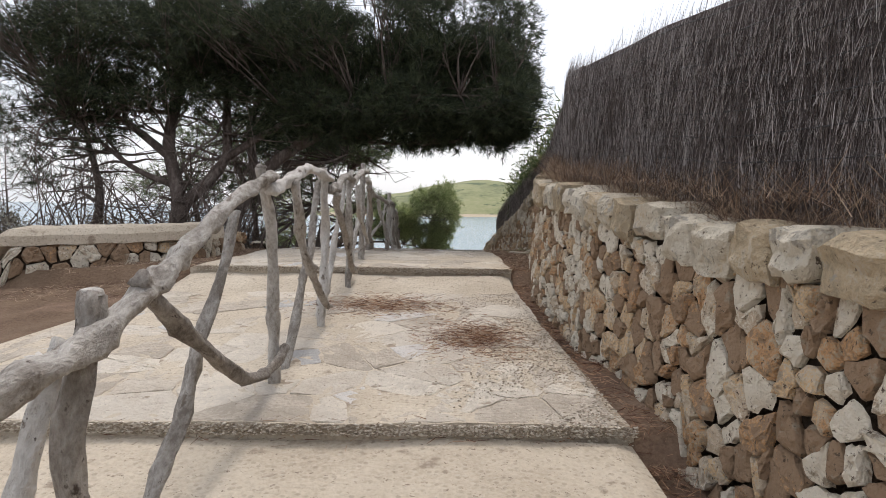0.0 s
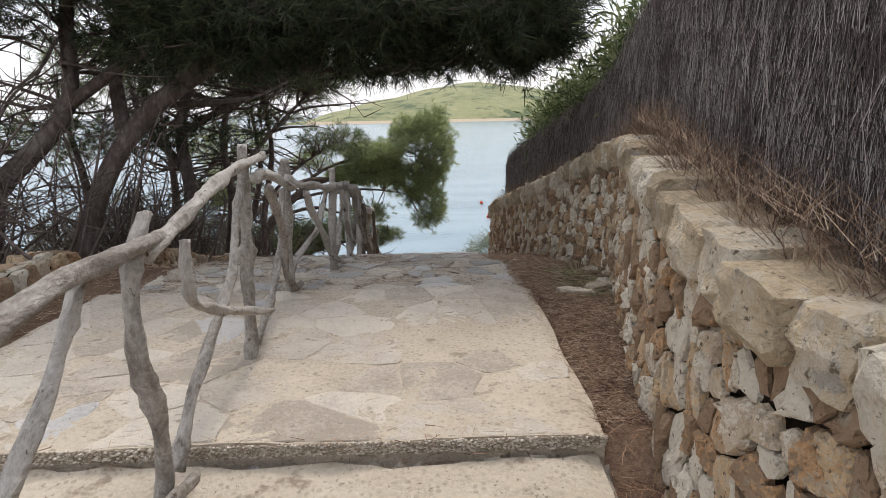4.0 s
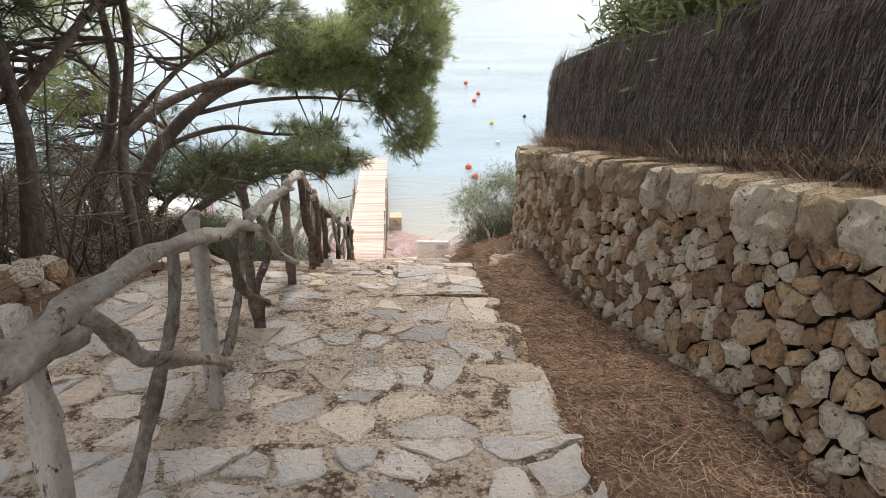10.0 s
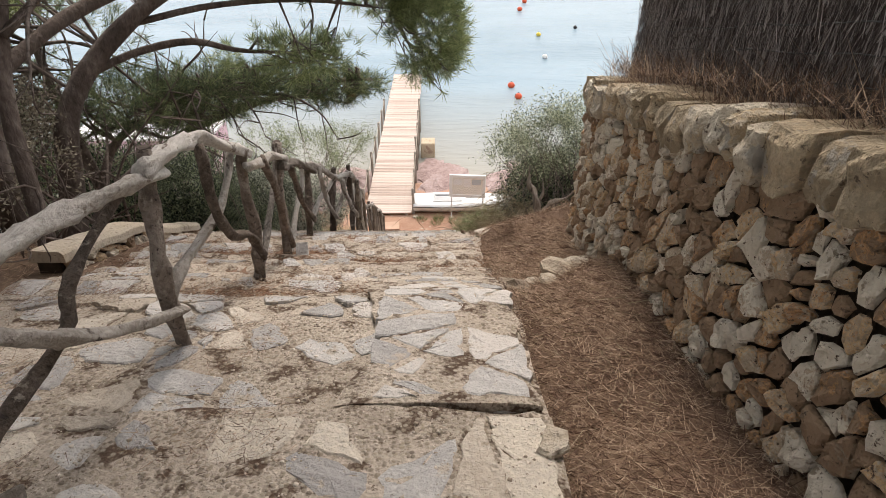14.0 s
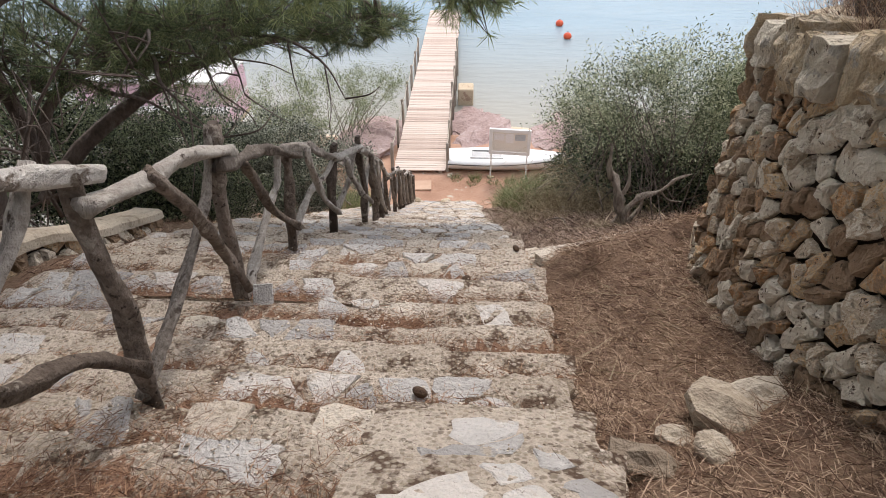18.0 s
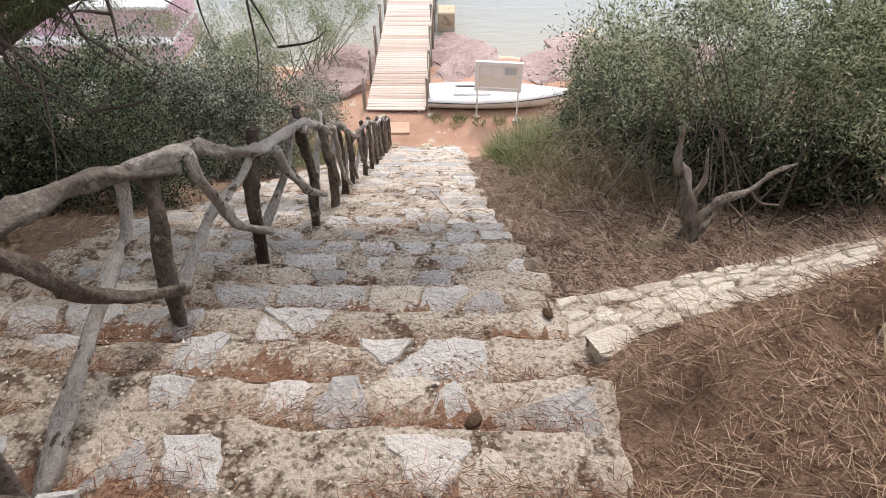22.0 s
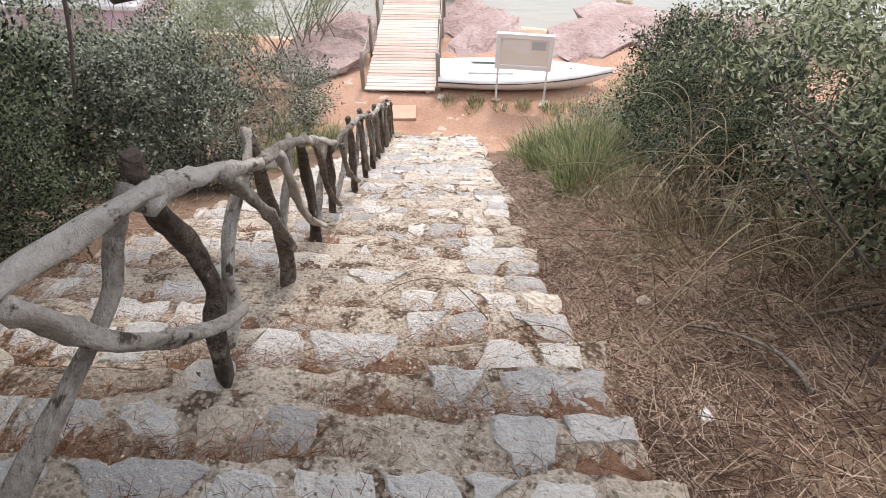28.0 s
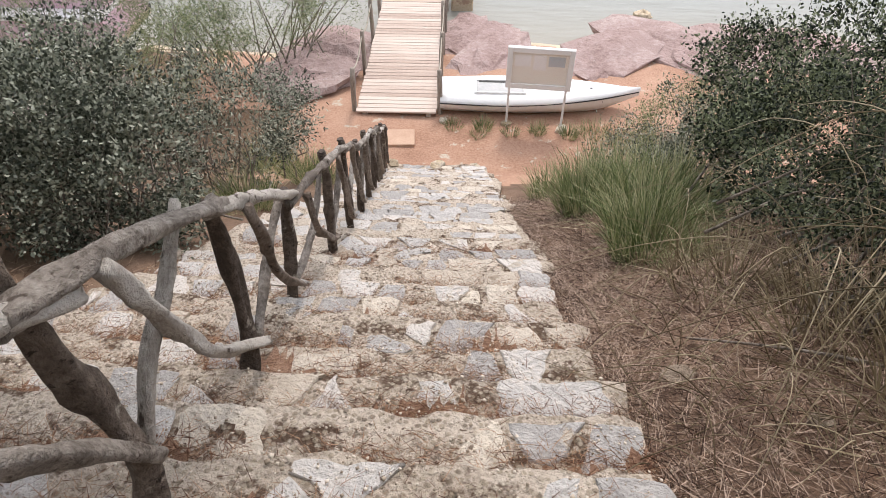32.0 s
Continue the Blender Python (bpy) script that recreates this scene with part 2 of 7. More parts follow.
M_BARK = stuff("pine_bark", [(0.05, 0.039, 0.032), (0.13, 0.10, 0.085), (0.25, 0.21, 0.185)], scale=4, grain=18, bump=1.0, bump_dist=0.03, stretch=(1, 1, 0.5))
M_DRYWOOD = stuff("grey_driftwood", [(0.10, 0.08, 0.065), (0.24, 0.205, 0.17), (0.40, 0.36, 0.31)], scale=7, grain=24, bump=1.0, bump_dist=0.02, stretch=(2, 2, 0.7), spots=(0.07, 0.055, 0.045), spot_scale=11, spot_edge=0.58)
# Needle colours carry the light: dark for backlit crowns, pale for sunlit ones.
M_PINE = leaves("shaded_pine_needles", [(0.020, 0.028, 0.017), (0.046, 0.062, 0.032), (0.095, 0.115, 0.058)], through_light=0.22)
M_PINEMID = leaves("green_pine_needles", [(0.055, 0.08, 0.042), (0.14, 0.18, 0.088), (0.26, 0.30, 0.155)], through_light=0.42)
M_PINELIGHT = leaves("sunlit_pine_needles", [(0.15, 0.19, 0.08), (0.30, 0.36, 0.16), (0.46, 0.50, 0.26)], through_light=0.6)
M_DARKLEAF = leaves("lentisk_leaves", [(0.012, 0.020, 0.011), (0.042, 0.058, 0.030), (0.18, 0.21, 0.12)], through_light=0.3, own=0.95)
M_OLIVE = leaves("olive_leaves", [(0.08, 0.10, 0.055), (0.25, 0.29, 0.165), (0.52, 0.55, 0.38)], through_light=0.5, own=0.8)
M_GREYLEAF = leaves("grey_green_leaves", [(0.05, 0.06, 0.042), (0.155, 0.175, 0.125), (0.36, 0.38, 0.30)], through_light=0.2, own=0.85)
M_TAMARISK = leaves("tamarisk", [(0.09, 0.12, 0.055), (0.18, 0.22, 0.10), (0.30, 0.33, 0.18)], through_light=0.4)
M_OLEANDER = leaves("oleander_leaves", [(0.06, 0.09, 0.035), (0.14, 0.19, 0.07), (0.26, 0.29, 0.14)], through_light=0.35)
M_GRASS = leaves("coarse_grass", [(0.09, 0.125, 0.045), (0.22, 0.27, 0.11), (0.44, 0.42, 0.25)])
M_DRYSCRUB = leaves("dry_scrub", [(0.11, 0.09, 0.065), (0.24, 0.20, 0.15), (0.36, 0.33, 0.25)])
M_STRAW = leaves("straw", [(0.16, 0.12, 0.07), (0.32, 0.26, 0.16), (0.48, 0.41, 0.28)])
M_REDSOIL = stuff("red_earth", [(0.24, 0.13, 0.085), (0.40, 0.24, 0.165), (0.50, 0.34, 0.25)], scale=0.8, grain=25, bump=0.7, bump_dist=0.02, spots=(0.46, 0.40, 0.32), spot_scale=4, spot_edge=0.62)
M_REDROCK = stuff("red_rock", [(0.20, 0.13, 0.115), (0.36, 0.265, 0.245), (0.48, 0.395, 0.37)], scale=0.9, grain=9, bump=1.0, bump_dist=0.06, spots=(0.34, 0.25, 0.23), spot_scale=1.6, spot_edge=0.56)
M_SAND = stuff("shore_sand", [(0.36, 0.27, 0.18), (0.52, 0.43, 0.31), (0.60, 0.52, 0.41)], scale=0.7, grain=20, bump=0.5, spots=(0.34, 0.24, 0.18), spot_scale=3, spot_edge=0.6)
M_PLANK = stuff("jetty_plank", [(0.36, 0.275, 0.225), (0.50, 0.405, 0.345), (0.60, 0.51, 0.445)], scale=2.5, grain=30, bump=0.4, own=0.35, island=0.35, stretch=(0.3, 3, 1))
M_POSTWOOD = stuff("jetty_post", [(0.16, 0.135, 0.11), (0.29, 0.25, 0.21), (0.40, 0.36, 0.31)], scale=4, grain=25, bump=0.5, stretch=(3, 3, 0.6))
M_ROPE = stuff("rope", [(0.30, 0.27, 0.22), (0.45, 0.41, 0.34)], scale=5, grain=80, bump=0.5)
M_HULL = stuff("white_gelcoat", [(0.70, 0.71, 0.70), (0.80, 0.80, 0.79)], scale=1.2, grain=14, bump=0.03, rough=0.3, spots=(0.62, 0.61, 0.57), spot_scale=5, spot_edge=0.7, spec=0.5)
M_HULLGREY = stuff("grey_cockpit", [(0.36, 0.37, 0.37), (0.50, 0.50, 0.49)], scale=3, grain=20, bump=0.1, rough=0.5)
M_DARKGAP = stuff("dark_rubber", [(0.02, 0.02, 0.02), (0.05, 0.05, 0.05)], scale=5, grain=30, bump=0.2, rough=0.6)
M_WHITEPAINT = stuff("white_paint", [(0.70, 0.70, 0.69), (0.80, 0.80, 0.79)], scale=2.5, grain=30, bump=0.06, rough=0.45, spots=(0.55, 0.52, 0.47), spot_scale=8, spot_edge=0.72)
M_BOARD = stuff("notice_board", [(0.72, 0.71, 0.65), (0.80, 0.79, 0.73)], scale=3, grain=40, bump=0.1, rough=0.7)
M_PAPER = stuff("notice_paper", [(0.76, 0.78, 0.79), (0.84, 0.85, 0.85)], scale=2, grain=20, bump=0.02, rough=0.7)
M_PAPERBLUE = stuff("blue_notice", [(0.34, 0.42, 0.47), (0.45, 0.52, 0.56)], scale=2, grain=20, bump=0.02, rough=0.7)
M_PAVER = stuff("clay_paver", [(0.42, 0.27, 0.19), (0.54, 0.38, 0.28)], scale=3, grain=35, bump=0.3)
M_BUOYRED = stuff("red_buoy", [(0.55, 0.07, 0.03), (0.68, 0.12, 0.05)], scale=3, grain=20, bump=0.05, rough=0.4)
M_BUOYWHITE = stuff("white_buoy", [(0.66, 0.66, 0.62), (0.78, 0.78, 0.75)], scale=3, grain=20, bump=0.05, rough=0.4)
M_BUOYYELLOW = stuff("yellow_buoy", [(0.60, 0.45, 0.06), (0.70, 0.55, 0.10)], scale=3, grain=20, bump=0.05, rough=0.4)
M_HILL = stuff("scrub_hill", [(0.13, 0.15, 0.075), (0.25, 0.26, 0.13), (0.34, 0.32, 0.18)], scale=0.012, grain=0.12, bump=0, spots=(0.09, 0.12, 0.06), spot_scale=0.03, spot_edge=0.55)
M_CONE = stuff("pine_cone", [(0.05, 0.03, 0.02), (0.13, 0.085, 0.055)], scale=20, grain=60, bump=0.8)
M_WIRE = stuff("galvanised_wire", [(0.05, 0.05, 0.05), (0.12, 0.12, 0.12)], scale=5, grain=30, bump=0.1, rough=0.5, metal=0.6)
M_TERRACOTTA = stuff("pink_render", [(0.50, 0.30, 0.36), (0.64, 0.45, 0.52), (0.72, 0.56, 0.62)], scale=1, grain=15, bump=0.3)

M_PALESTONE = stuff("pale_rubble", [(0.28, 0.225, 0.17), (0.47, 0.40, 0.31), (0.58, 0.52, 0.43)], scale=5, grain=30, bump=1.0, bump_dist=0.03, own=0.5, spots=(0.26, 0.22, 0.175), spot_scale=6, spot_edge=0.6, specks=(0.16, 0.12, 0.09), speck_scale=30, speck_edge=0.63)

# glass of the notice board
M_GLASS = bpy.data.materials.new("clear_glass")
M_GLASS.use_nodes = True
g = M_GLASS.node_tree
sheet, sheen, both = g.nodes.new("ShaderNodeBsdfTransparent"), g.nodes.new("ShaderNodeBsdfGlossy"), g.nodes.new("ShaderNodeMixShader")
sheen.inputs["Roughness"].default_value, both.inputs[0].default_value = 0.02, 0.07
g.links.new(sheet.outputs[0], both.inputs[1])
g.links.new(sheen.outputs[0], both.inputs[2])
g.links.new(both.outputs[0], g.nodes["Material Output"].inputs[0])

# sea
M_SEA = bpy.data.materials.new("sea")
M_SEA.use_nodes = True
t = M_SEA.node_tree
b = t.nodes["Principled BSDF"]
b.inputs["Roughness"].default_value, b.inputs["IOR"].default_value, b.inputs["Specular IOR Level"].default_value = 0.18, 1.33, 0.32
tc, mp = t.nodes.new("ShaderNodeTexCoord"), t.nodes.new("ShaderNodeMapping")
mp.inputs["Scale"].default_value = (0.5, 1.6, 1)
t.links.new(tc.outputs["Object"], mp.inputs[0])
rip, swell = t.nodes.new("ShaderNodeTexNoise"), t.nodes.new("ShaderNodeTexNoise")
rip.inputs["Scale"].default_value, rip.inputs["Detail"].default_value = 1.6, 5
swell.inputs["Scale"].default_value, swell.inputs["Detail"].default_value = 0.09, 3
for q in (rip, swell):
    t.links.new(mp.outputs[0], q.inputs["Vector"])
bp = t.nodes.new("ShaderNodeBump")
bp.inputs["Strength"].default_value, bp.inputs["Distance"].default_value = 0.55, 0.12
t.links.new(rip.outputs["Fac"], bp.inputs["Height"])
t.links.new(bp.outputs[0], b.inputs["Normal"])
ramp = t.nodes.new("ShaderNodeValToRGB")
ramp.color_ramp.elements[0].position, ramp.color_ramp.elements[0].color = 0.35, (0.145, 0.235, 0.29, 1)
ramp.color_ramp.elements[1].position, ramp.color_ramp.elements[1].color = 0.65, (0.215, 0.31, 0.365, 1)
t.links.new(swell.outputs["Fac"], ramp.inputs[0])
t.links.new(ramp.outputs[0], b.inputs["Base Color"])
# over the shallows the pale bottom shows through
far, shal = t.nodes.new("ShaderNodeMapRange"), t.nodes.new("ShaderNodeMix")
xyz, add = t.nodes.new("ShaderNodeSeparateXYZ"), t.nodes.new("ShaderNodeMath")
shal.data_type, add.operation = "RGBA", "MULTIPLY_ADD"
add.inputs[1].default_value = 9.0
far.inputs["From Min"].default_value, far.inputs["From Max"].default_value = 39.0, 54.0
shal.inputs["A"].default_value = (0.31, 0.30, 0.255, 1)
t.links.new(tc.outputs["Object"], xyz.inputs[0])
t.links.new(swell.outputs["Fac"], add.inputs[0])
t.links.new(xyz.outputs["Y"], add.inputs[2])
t.links.new(add.outputs[0], far.inputs["Value"])
t.links.new(far.outputs[0], shal.inputs["Factor"])
t.links.new(ramp.outputs[0], shal.inputs["B"])
t.links.new(shal.outputs["Result"], b.inputs["Base Color"])

# ---- builders ----
rng = np.random.default_rng(7)


def mesh_np(name, verts, faces, smooth=False):
    """A mesh from an array of vertices and an array of faces of one size."""
    verts, faces = np.asarray(verts, np.float32), np.asarray(faces, np.int32)
    me = bpy.data.meshes.new(name)
    n, k = faces.shape
    me.vertices.add(len(verts))
    me.vertices.foreach_set("co", verts.ravel())
    me.loops.add(n * k)
    me.loops.foreach_set("vertex_index", faces.ravel())
    me.polygons.add(n)
    me.polygons.foreach_set("loop_start", np.arange(0, n * k, k, dtype=np.int32))
    if smooth:
        me.polygons.foreach_set("use_smooth", np.ones(n, bool))
    me.update(calc_edges=True)
    me.validate()
    return me


def mesh_list(name, verts, faces, smooth=False):
    me = bpy.data.meshes.new(name)
    me.from_pydata(verts, [], faces)
    if smooth:
        me.polygons.foreach_set("use_smooth", np.ones(len(me.polygons), bool))
    me.update()
    return me


def obj(name, me, material, parent=None, label="", kind=""):
    ob = new(name, me)
    if material:
        me.materials.append(material)
    if parent:
        ob.parent = parent
    return tagged(ob, label=label, kind=kind)


def part(name, bm, material, parent=None, label="", smooth=True):
    me = bpy.data.meshes.new(name)
    bm.to_mesh(me)
    bm.free()
    if smooth:
        me.polygons.foreach_set("use_smooth", np.ones(len(me.polygons), bool))
    return obj(name, me, material, parent, label)


def thing(name, x, y, z, label, category, group="", rz=0.0):
    """An Empty at the base of a thing; its parts are given in local metres."""
    e = new(name)
    e.empty_display_size = 0.1
    e.matrix_basis = pose(x, y, z, 0, 0, rz)
    return tagged(e, label, category, group)


def box(bm, x0, y0, z0, x1, y1, z1, bevel=0.0):
    vs = [bm.verts.new(v) for v in ((x0, y0, z0), (x1, y0, z0), (x1, y1, z0), (x0, y1, z0), (x0, y0, z1), (x1, y0, z1), (x1, y1, z1), (x0, y1, z1))]
    fs = [bm.faces.new([vs[i] for i in f]) for f in ((0, 3, 2, 1), (4, 5, 6, 7), (0, 1, 5, 4), (1, 2, 6, 5), (2, 3, 7, 6), (3, 0, 4, 7))]
    if bevel:
        bmesh.ops.bevel(bm, geom=list({e for f in fs for e in f.edges}), offset=bevel, segments=1, affect="EDGES")
    return vs


def resample(pts, n):
    """n points on a smooth curve through pts."""
    p = np.array(pts, float)
    q = np.vstack([2 * p[0] - p[1], p, 2 * p[-1] - p[-2]])
    out = []
    for s in np.linspace(0, len(p) - 1 - 1e-9, n):
        i = int(s)
        f = s - i
        a, b, c, d = q[i], q[i + 1], q[i + 2], q[i + 3]
        out.append(0.5 * (2 * b + (c - a) * f + (2 * a - 5 * b + 4 * c - d) * f * f + (3 * b - a - 3 * c + d) * f**3))
    return np.array(out)


def tube_arrays(pts, radii, sides=8, rough=0.12, seed=0, knots=0):
    """Vertices and quads of a gnarled, tapering round of wood, with closed ends."""
    r = np.random.default_rng(seed)
    pts = np.array(pts, float)
    n = len(pts)
    radii = np.interp(np.linspace(0, 1, n), np.linspace(0, 1, len(radii)), radii)
    for _ in range(knots):
        radii = radii * (1 + r.uniform(0.15, 0.35) * np.exp(-(((np.arange(n) - r.uniform(1, n - 1)) / 0.7) ** 2)))
    tang = np.gradient(pts, axis=0)
    tang /= np.linalg.norm(tang, axis=1)[:, None] + 1e-9
    u = np.cross(tang[0], (0.3, 0.1, 0.9) if abs(tang[0][2]) < 0.8 else (1, 0.2, 0))
    lobes, phase = r.uniform(0.5, 1.0, 3) * rough, r.uniform(0, 6.28, 3)
    verts = []
    ang = np.arange(sides) * 2 * np.pi / sides
    for i in range(n):
        u = u - tang[i] * (u @ tang[i])
        u /= np.linalg.norm(u) + 1e-9
        v = np.cross(tang[i], u)
        rad = radii[i] * (1 + lobes[0] * np.sin(2 * ang + phase[0] + i * 0.5) + lobes[1] * np.sin(3 * ang + phase[1] - i * 0.35) + r.uniform(-1, 1, sides) * rough * 0.35)
        verts.append(pts[i] + np.outer(np.cos(ang) * rad, u) + np.outer(np.sin(ang) * rad, v))
    verts = np.vstack(verts + [pts[:1] - tang[0] * radii[0] * 0.15, pts[-1:] + tang[-1] * radii[-1] * 0.15])
    quads = [(i * sides + j, i * sides + (j + 1) % sides, (i + 1) * sides + (j + 1) % sides, (i + 1) * sides + j) for i in range(n - 1) for j in range(sides)]
    a, b = n * sides, n * sides + 1
    tris = [(a, (j + 1) % sides, j) for j in range(sides)] + [(b, (n - 1) * sides + j, (n - 1) * sides + (j + 1) % sides) for j in range(sides)]
    return verts, quads + tris


def wood(name, pts, radii, material, parent, sides=9, n=None, rough=0.12, seed=0, knots=0, label=""):
    pts = resample(pts, n or max(6, 3 * len(pts)))
    v, f = tube_arrays(pts, radii, sides, rough, seed, knots)
    return obj(name, mesh_list(name, v.tolist(), f, True), material, parent, label)


def cells(u0, u1, v0, v1, size, seed, stretch=1.0, uneven=0.0):
    """Uneven cells that fill a rectangle: centres and their outlines."""
    r = np.random.default_rng(seed)
    nu, nv = max(1, round((u1 - u0) / (size * stretch))), max(1, round((v1 - v0) / size))
    du, dv = (u1 - u0) / nu, (v1 - v0) / nv
    seeds = np.array([(u0 + (i + 0.5 + 0.5 * (j % 2) - 0.25 + r.uniform(-0.44, 0.44)) * du, v0 + (j + 0.5 + r.uniform(-0.44, 0.44)) * dv) for j in range(nv) for i in range(nu)])
    if uneven and len(seeds) > 6:
        kept = seeds[r.random(len(seeds)) > uneven]
        extra = int(len(seeds) * uneven * 0.8)
        seeds = np.vstack([kept, np.stack([r.uniform(u0, u1, extra), r.uniform(v0, v1, extra)], 1)])
    out = []
    for c in seeds:
        poly = [(u0, v0), (u1, v0), (u1, v1), (u0, v1)]
        near = seeds[np.argsort(((seeds - c) ** 2).sum(1))[1:15]]
        for q in near:
            mid, nrm = (c + q) / 2, q - c
            done = []
            for a, b in zip(poly, poly[1:] + poly[:1]):
                da, db = (a[0] - mid[0]) * nrm[0] + (a[1] - mid[1]) * nrm[1], (b[0] - mid[0]) * nrm[0] + (b[1] - mid[1]) * nrm[1]
                if da <= 0:
                    done.append(a)
                if (da < 0) != (db < 0):
                    f = da / (da - db)
                    done.append((a[0] + f * (b[0] - a[0]), a[1] + f * (b[1] - a[1])))
            poly = done
            if len(poly) < 3:
                break
        if len(poly) >= 3:
            out.append((c, np.array(poly)))
    return out


def outline(poly, r, shrink, step=0.05, jag=0.010):
    """A broken outline: drawn in by shrink metres, its edges split and jogged, its corners worn."""
    c = poly.mean(0)
    d = np.linalg.norm(poly - c, axis=1)[:, None] + 1e-6
    p = c + (poly - c) * np.maximum(0.35, 1 - shrink / d)
    pts = []
    for a, b in zip(p, np.roll(p, -1, 0)):
        k = max(1, round(float(np.linalg.norm(b - a)) / step))
        pts += [a + (b - a) * i / k for i in range(k)]
    pts = np.array(pts)
    if len(pts) < 6:
        pts = np.vstack([[a, (a + b) / 2] for a, b in zip(pts, np.roll(pts, -1, 0))])
    pts = 0.12 * np.roll(pts, 1, 0) + 0.76 * pts + 0.12 * np.roll(pts, -1, 0)
    return pts + r.normal(0, jag, pts.shape)


def rings_faces(k, n):
    faces = [(q * n + i, q * n + (i + 1) % n, (q + 1) * n + (i + 1) % n, (q + 1) * n + i) for q in range(k - 1) for i in range(n)]
    return faces + [((k - 1) * n + i, (k - 1) * n + (i + 1) % n, k * n) for i in range(n)]


def slab(poly, r, depth, lift, place):
    """A flat stone bedded in mortar: chipped rim, slightly hollow top. place maps arrays (u, v, w) to the world."""
    n, c = len(poly), poly.mean(0)
    big = np.abs(poly - c).max() + 1e-6
    tilt = r.uniform(-0.012, 0.012, 2)
    U, V, W = [], [], []
    for k, w, j in ((1.0, -depth, 0.0), (1.0, lift * 0.2, 0.0015), (1 - min(0.3, 0.012 / big), lift, 0.002), (0.55, lift, 0.0025), (0.0, lift, 0.002)):
        q = c + (poly - c) * k if k else c[None]
        U.append(q[:, 0])
        V.append(q[:, 1])
        W.append(w + r.normal(0, 1, len(q)) * j + ((q - c) @ tilt if w > 0 else 0))
    return place(np.concatenate(U), np.concatenate(V), np.concatenate(W)), rings_faces(4, n)


def rubble(poly, r, depth, proud, place):
    """A craggy broken stone on an outline (u, v), standing out by proud metres with a tilted, pitted face."""
    n, c = len(poly), poly.mean(0)
    big = np.abs(poly - c).max() + 1e-6
    tilt = r.uniform(-0.5, 0.5, 2) * proud / big
    off = r.uniform(-0.18, 0.18, 2) * big
    U, V, W = [], [], []
    for k, w, j, m in ((0.92, -depth, 0.0, 0.0), (1.0, -0.1, 0.06, 0.2), (0.99, 0.5, 0.2, 0.5), (0.86, 0.9, 0.16, 0.9), (0.48, 1.0, 0.16, 1.0), (0.0, 1.0, 0.15, 1.0)):
        q = c + (poly - c) * k + off * m if k else (c + off)[None]
        q = q + r.normal(0, 0.035, q.shape) * big * (m > 0)
        U.append(q[:, 0])
        V.append(q[:, 1])
        W.append((w * proud if w >= -0.1 else -depth) + r.normal(0, 1, len(q)) * j * proud + ((q - c) @ tilt) * m)
    return place(np.concatenate(U), np.concatenate(V), np.concatenate(W)), rings_faces(5, n)


def join_arrays(pieces):
    verts, faces = [], []
    for v, f in pieces:
        k = len(verts)
        verts.extend(v if isinstance(v, list) else v.tolist())
        faces.extend(tuple(i + k for i in q) for q in f)
    return verts, faces


def blades(base, way, length, width, bend=0.0, seg=1, seed=0, drop=0.0):
    """Narrow blades: arrays of bases, unit ways, lengths and widths; each bends by bend and hangs by drop."""
    r = np.random.default_rng(seed)
    n = len(base)
    way = way / (np.linalg.norm(way, axis=1)[:, None] + 1e-9)
    side = np.cross(way, r.normal(size=(n, 3)))
    side /= np.linalg.norm(side, axis=1)[:, None] + 1e-9
    curve = np.cross(way, side) * (bend * r.uniform(-1, 1, (n, 1)))
    rows = []
    for k in range(seg + 1):
        f = k / seg
        mid = base + way * (length * f)[:, None] + curve * (length * f * f)[:, None]
        mid[:, 2] -= drop * length * f * f
        w = side * (width * (1 - 0.75 * f) * 0.5)[:, None]
        rows += [mid - w, mid + w]
    verts = np.stack(rows, 1).reshape(-1, 3)
    k = 2 * (seg + 1)
    quads = np.array([(2 * j, 2 * j + 1, 2 * j + 3, 2 * j + 2) for j in range(seg)])
    return verts, (quads[None] + (np.arange(n) * k)[:, None, None]).reshape(-1, 4)


def unit(n, seed, up=0.0):
    d = np.random.default_rng(seed).normal(size=(n, 3))
    d /= np.linalg.norm(d, axis=1)[:, None]
    d[:, 2] += up
    return d / np.linalg.norm(d, axis=1)[:, None]

# ---- the plan ----
PROFILE_Y = [-6.5, 2.54, 2.59, 6.99, 7.04, 9.6, 10.8, 11.6, 12.44, 12.9, 14.11, 14.78, 15.9, 16.3, 16.99, 17.59, 18.43, 19.27, 19.82, 20.53, 21.66, 22.36, 28.8, 29.6, 33.0]
PROFILE_Z = [-0.05, 0.0, 0.19, 0.35, 0.555, 0.585, 0.5, 0.37, 0.17, 0.08, -0.28, -0.43, -0.66, -0.85, -1.23, -1.46, -1.72, -2.17, -2.48, -2.87, -3.6, -4.03, -7.85, -8.3, -8.35]
WALL = [(1.50, -3.5), (1.47, 0.9), (1.38, 2.3), (1.22, 3.95), (1.19, 6.3), (1.34, 7.5), (1.52, 8.3), (1.74, 9.3), (1.86, 10.2), (1.84, 11.8), (1.68, 14.5), (1.58, 16.0), (1.55, 17.5), (1.66, 18.35), (1.88, 18.75), (2.4, 19.0), (4.0, 19.3)]
WATER_Z = -9.0


def path_z(y):
    return np.interp(y, PROFILE_Y, PROFILE_Z)


def right_edge(y):
    return np.interp(y, [-6.5, 2.0, 5.2, 7.05, 9.5, 11.5, 15, 18, 20.5, 22.5, 29.6], [1.2, 1.08, 1.0, 0.97, 0.99, 0.88, 0.80, 0.74, 0.60, 0.48, 0.28])


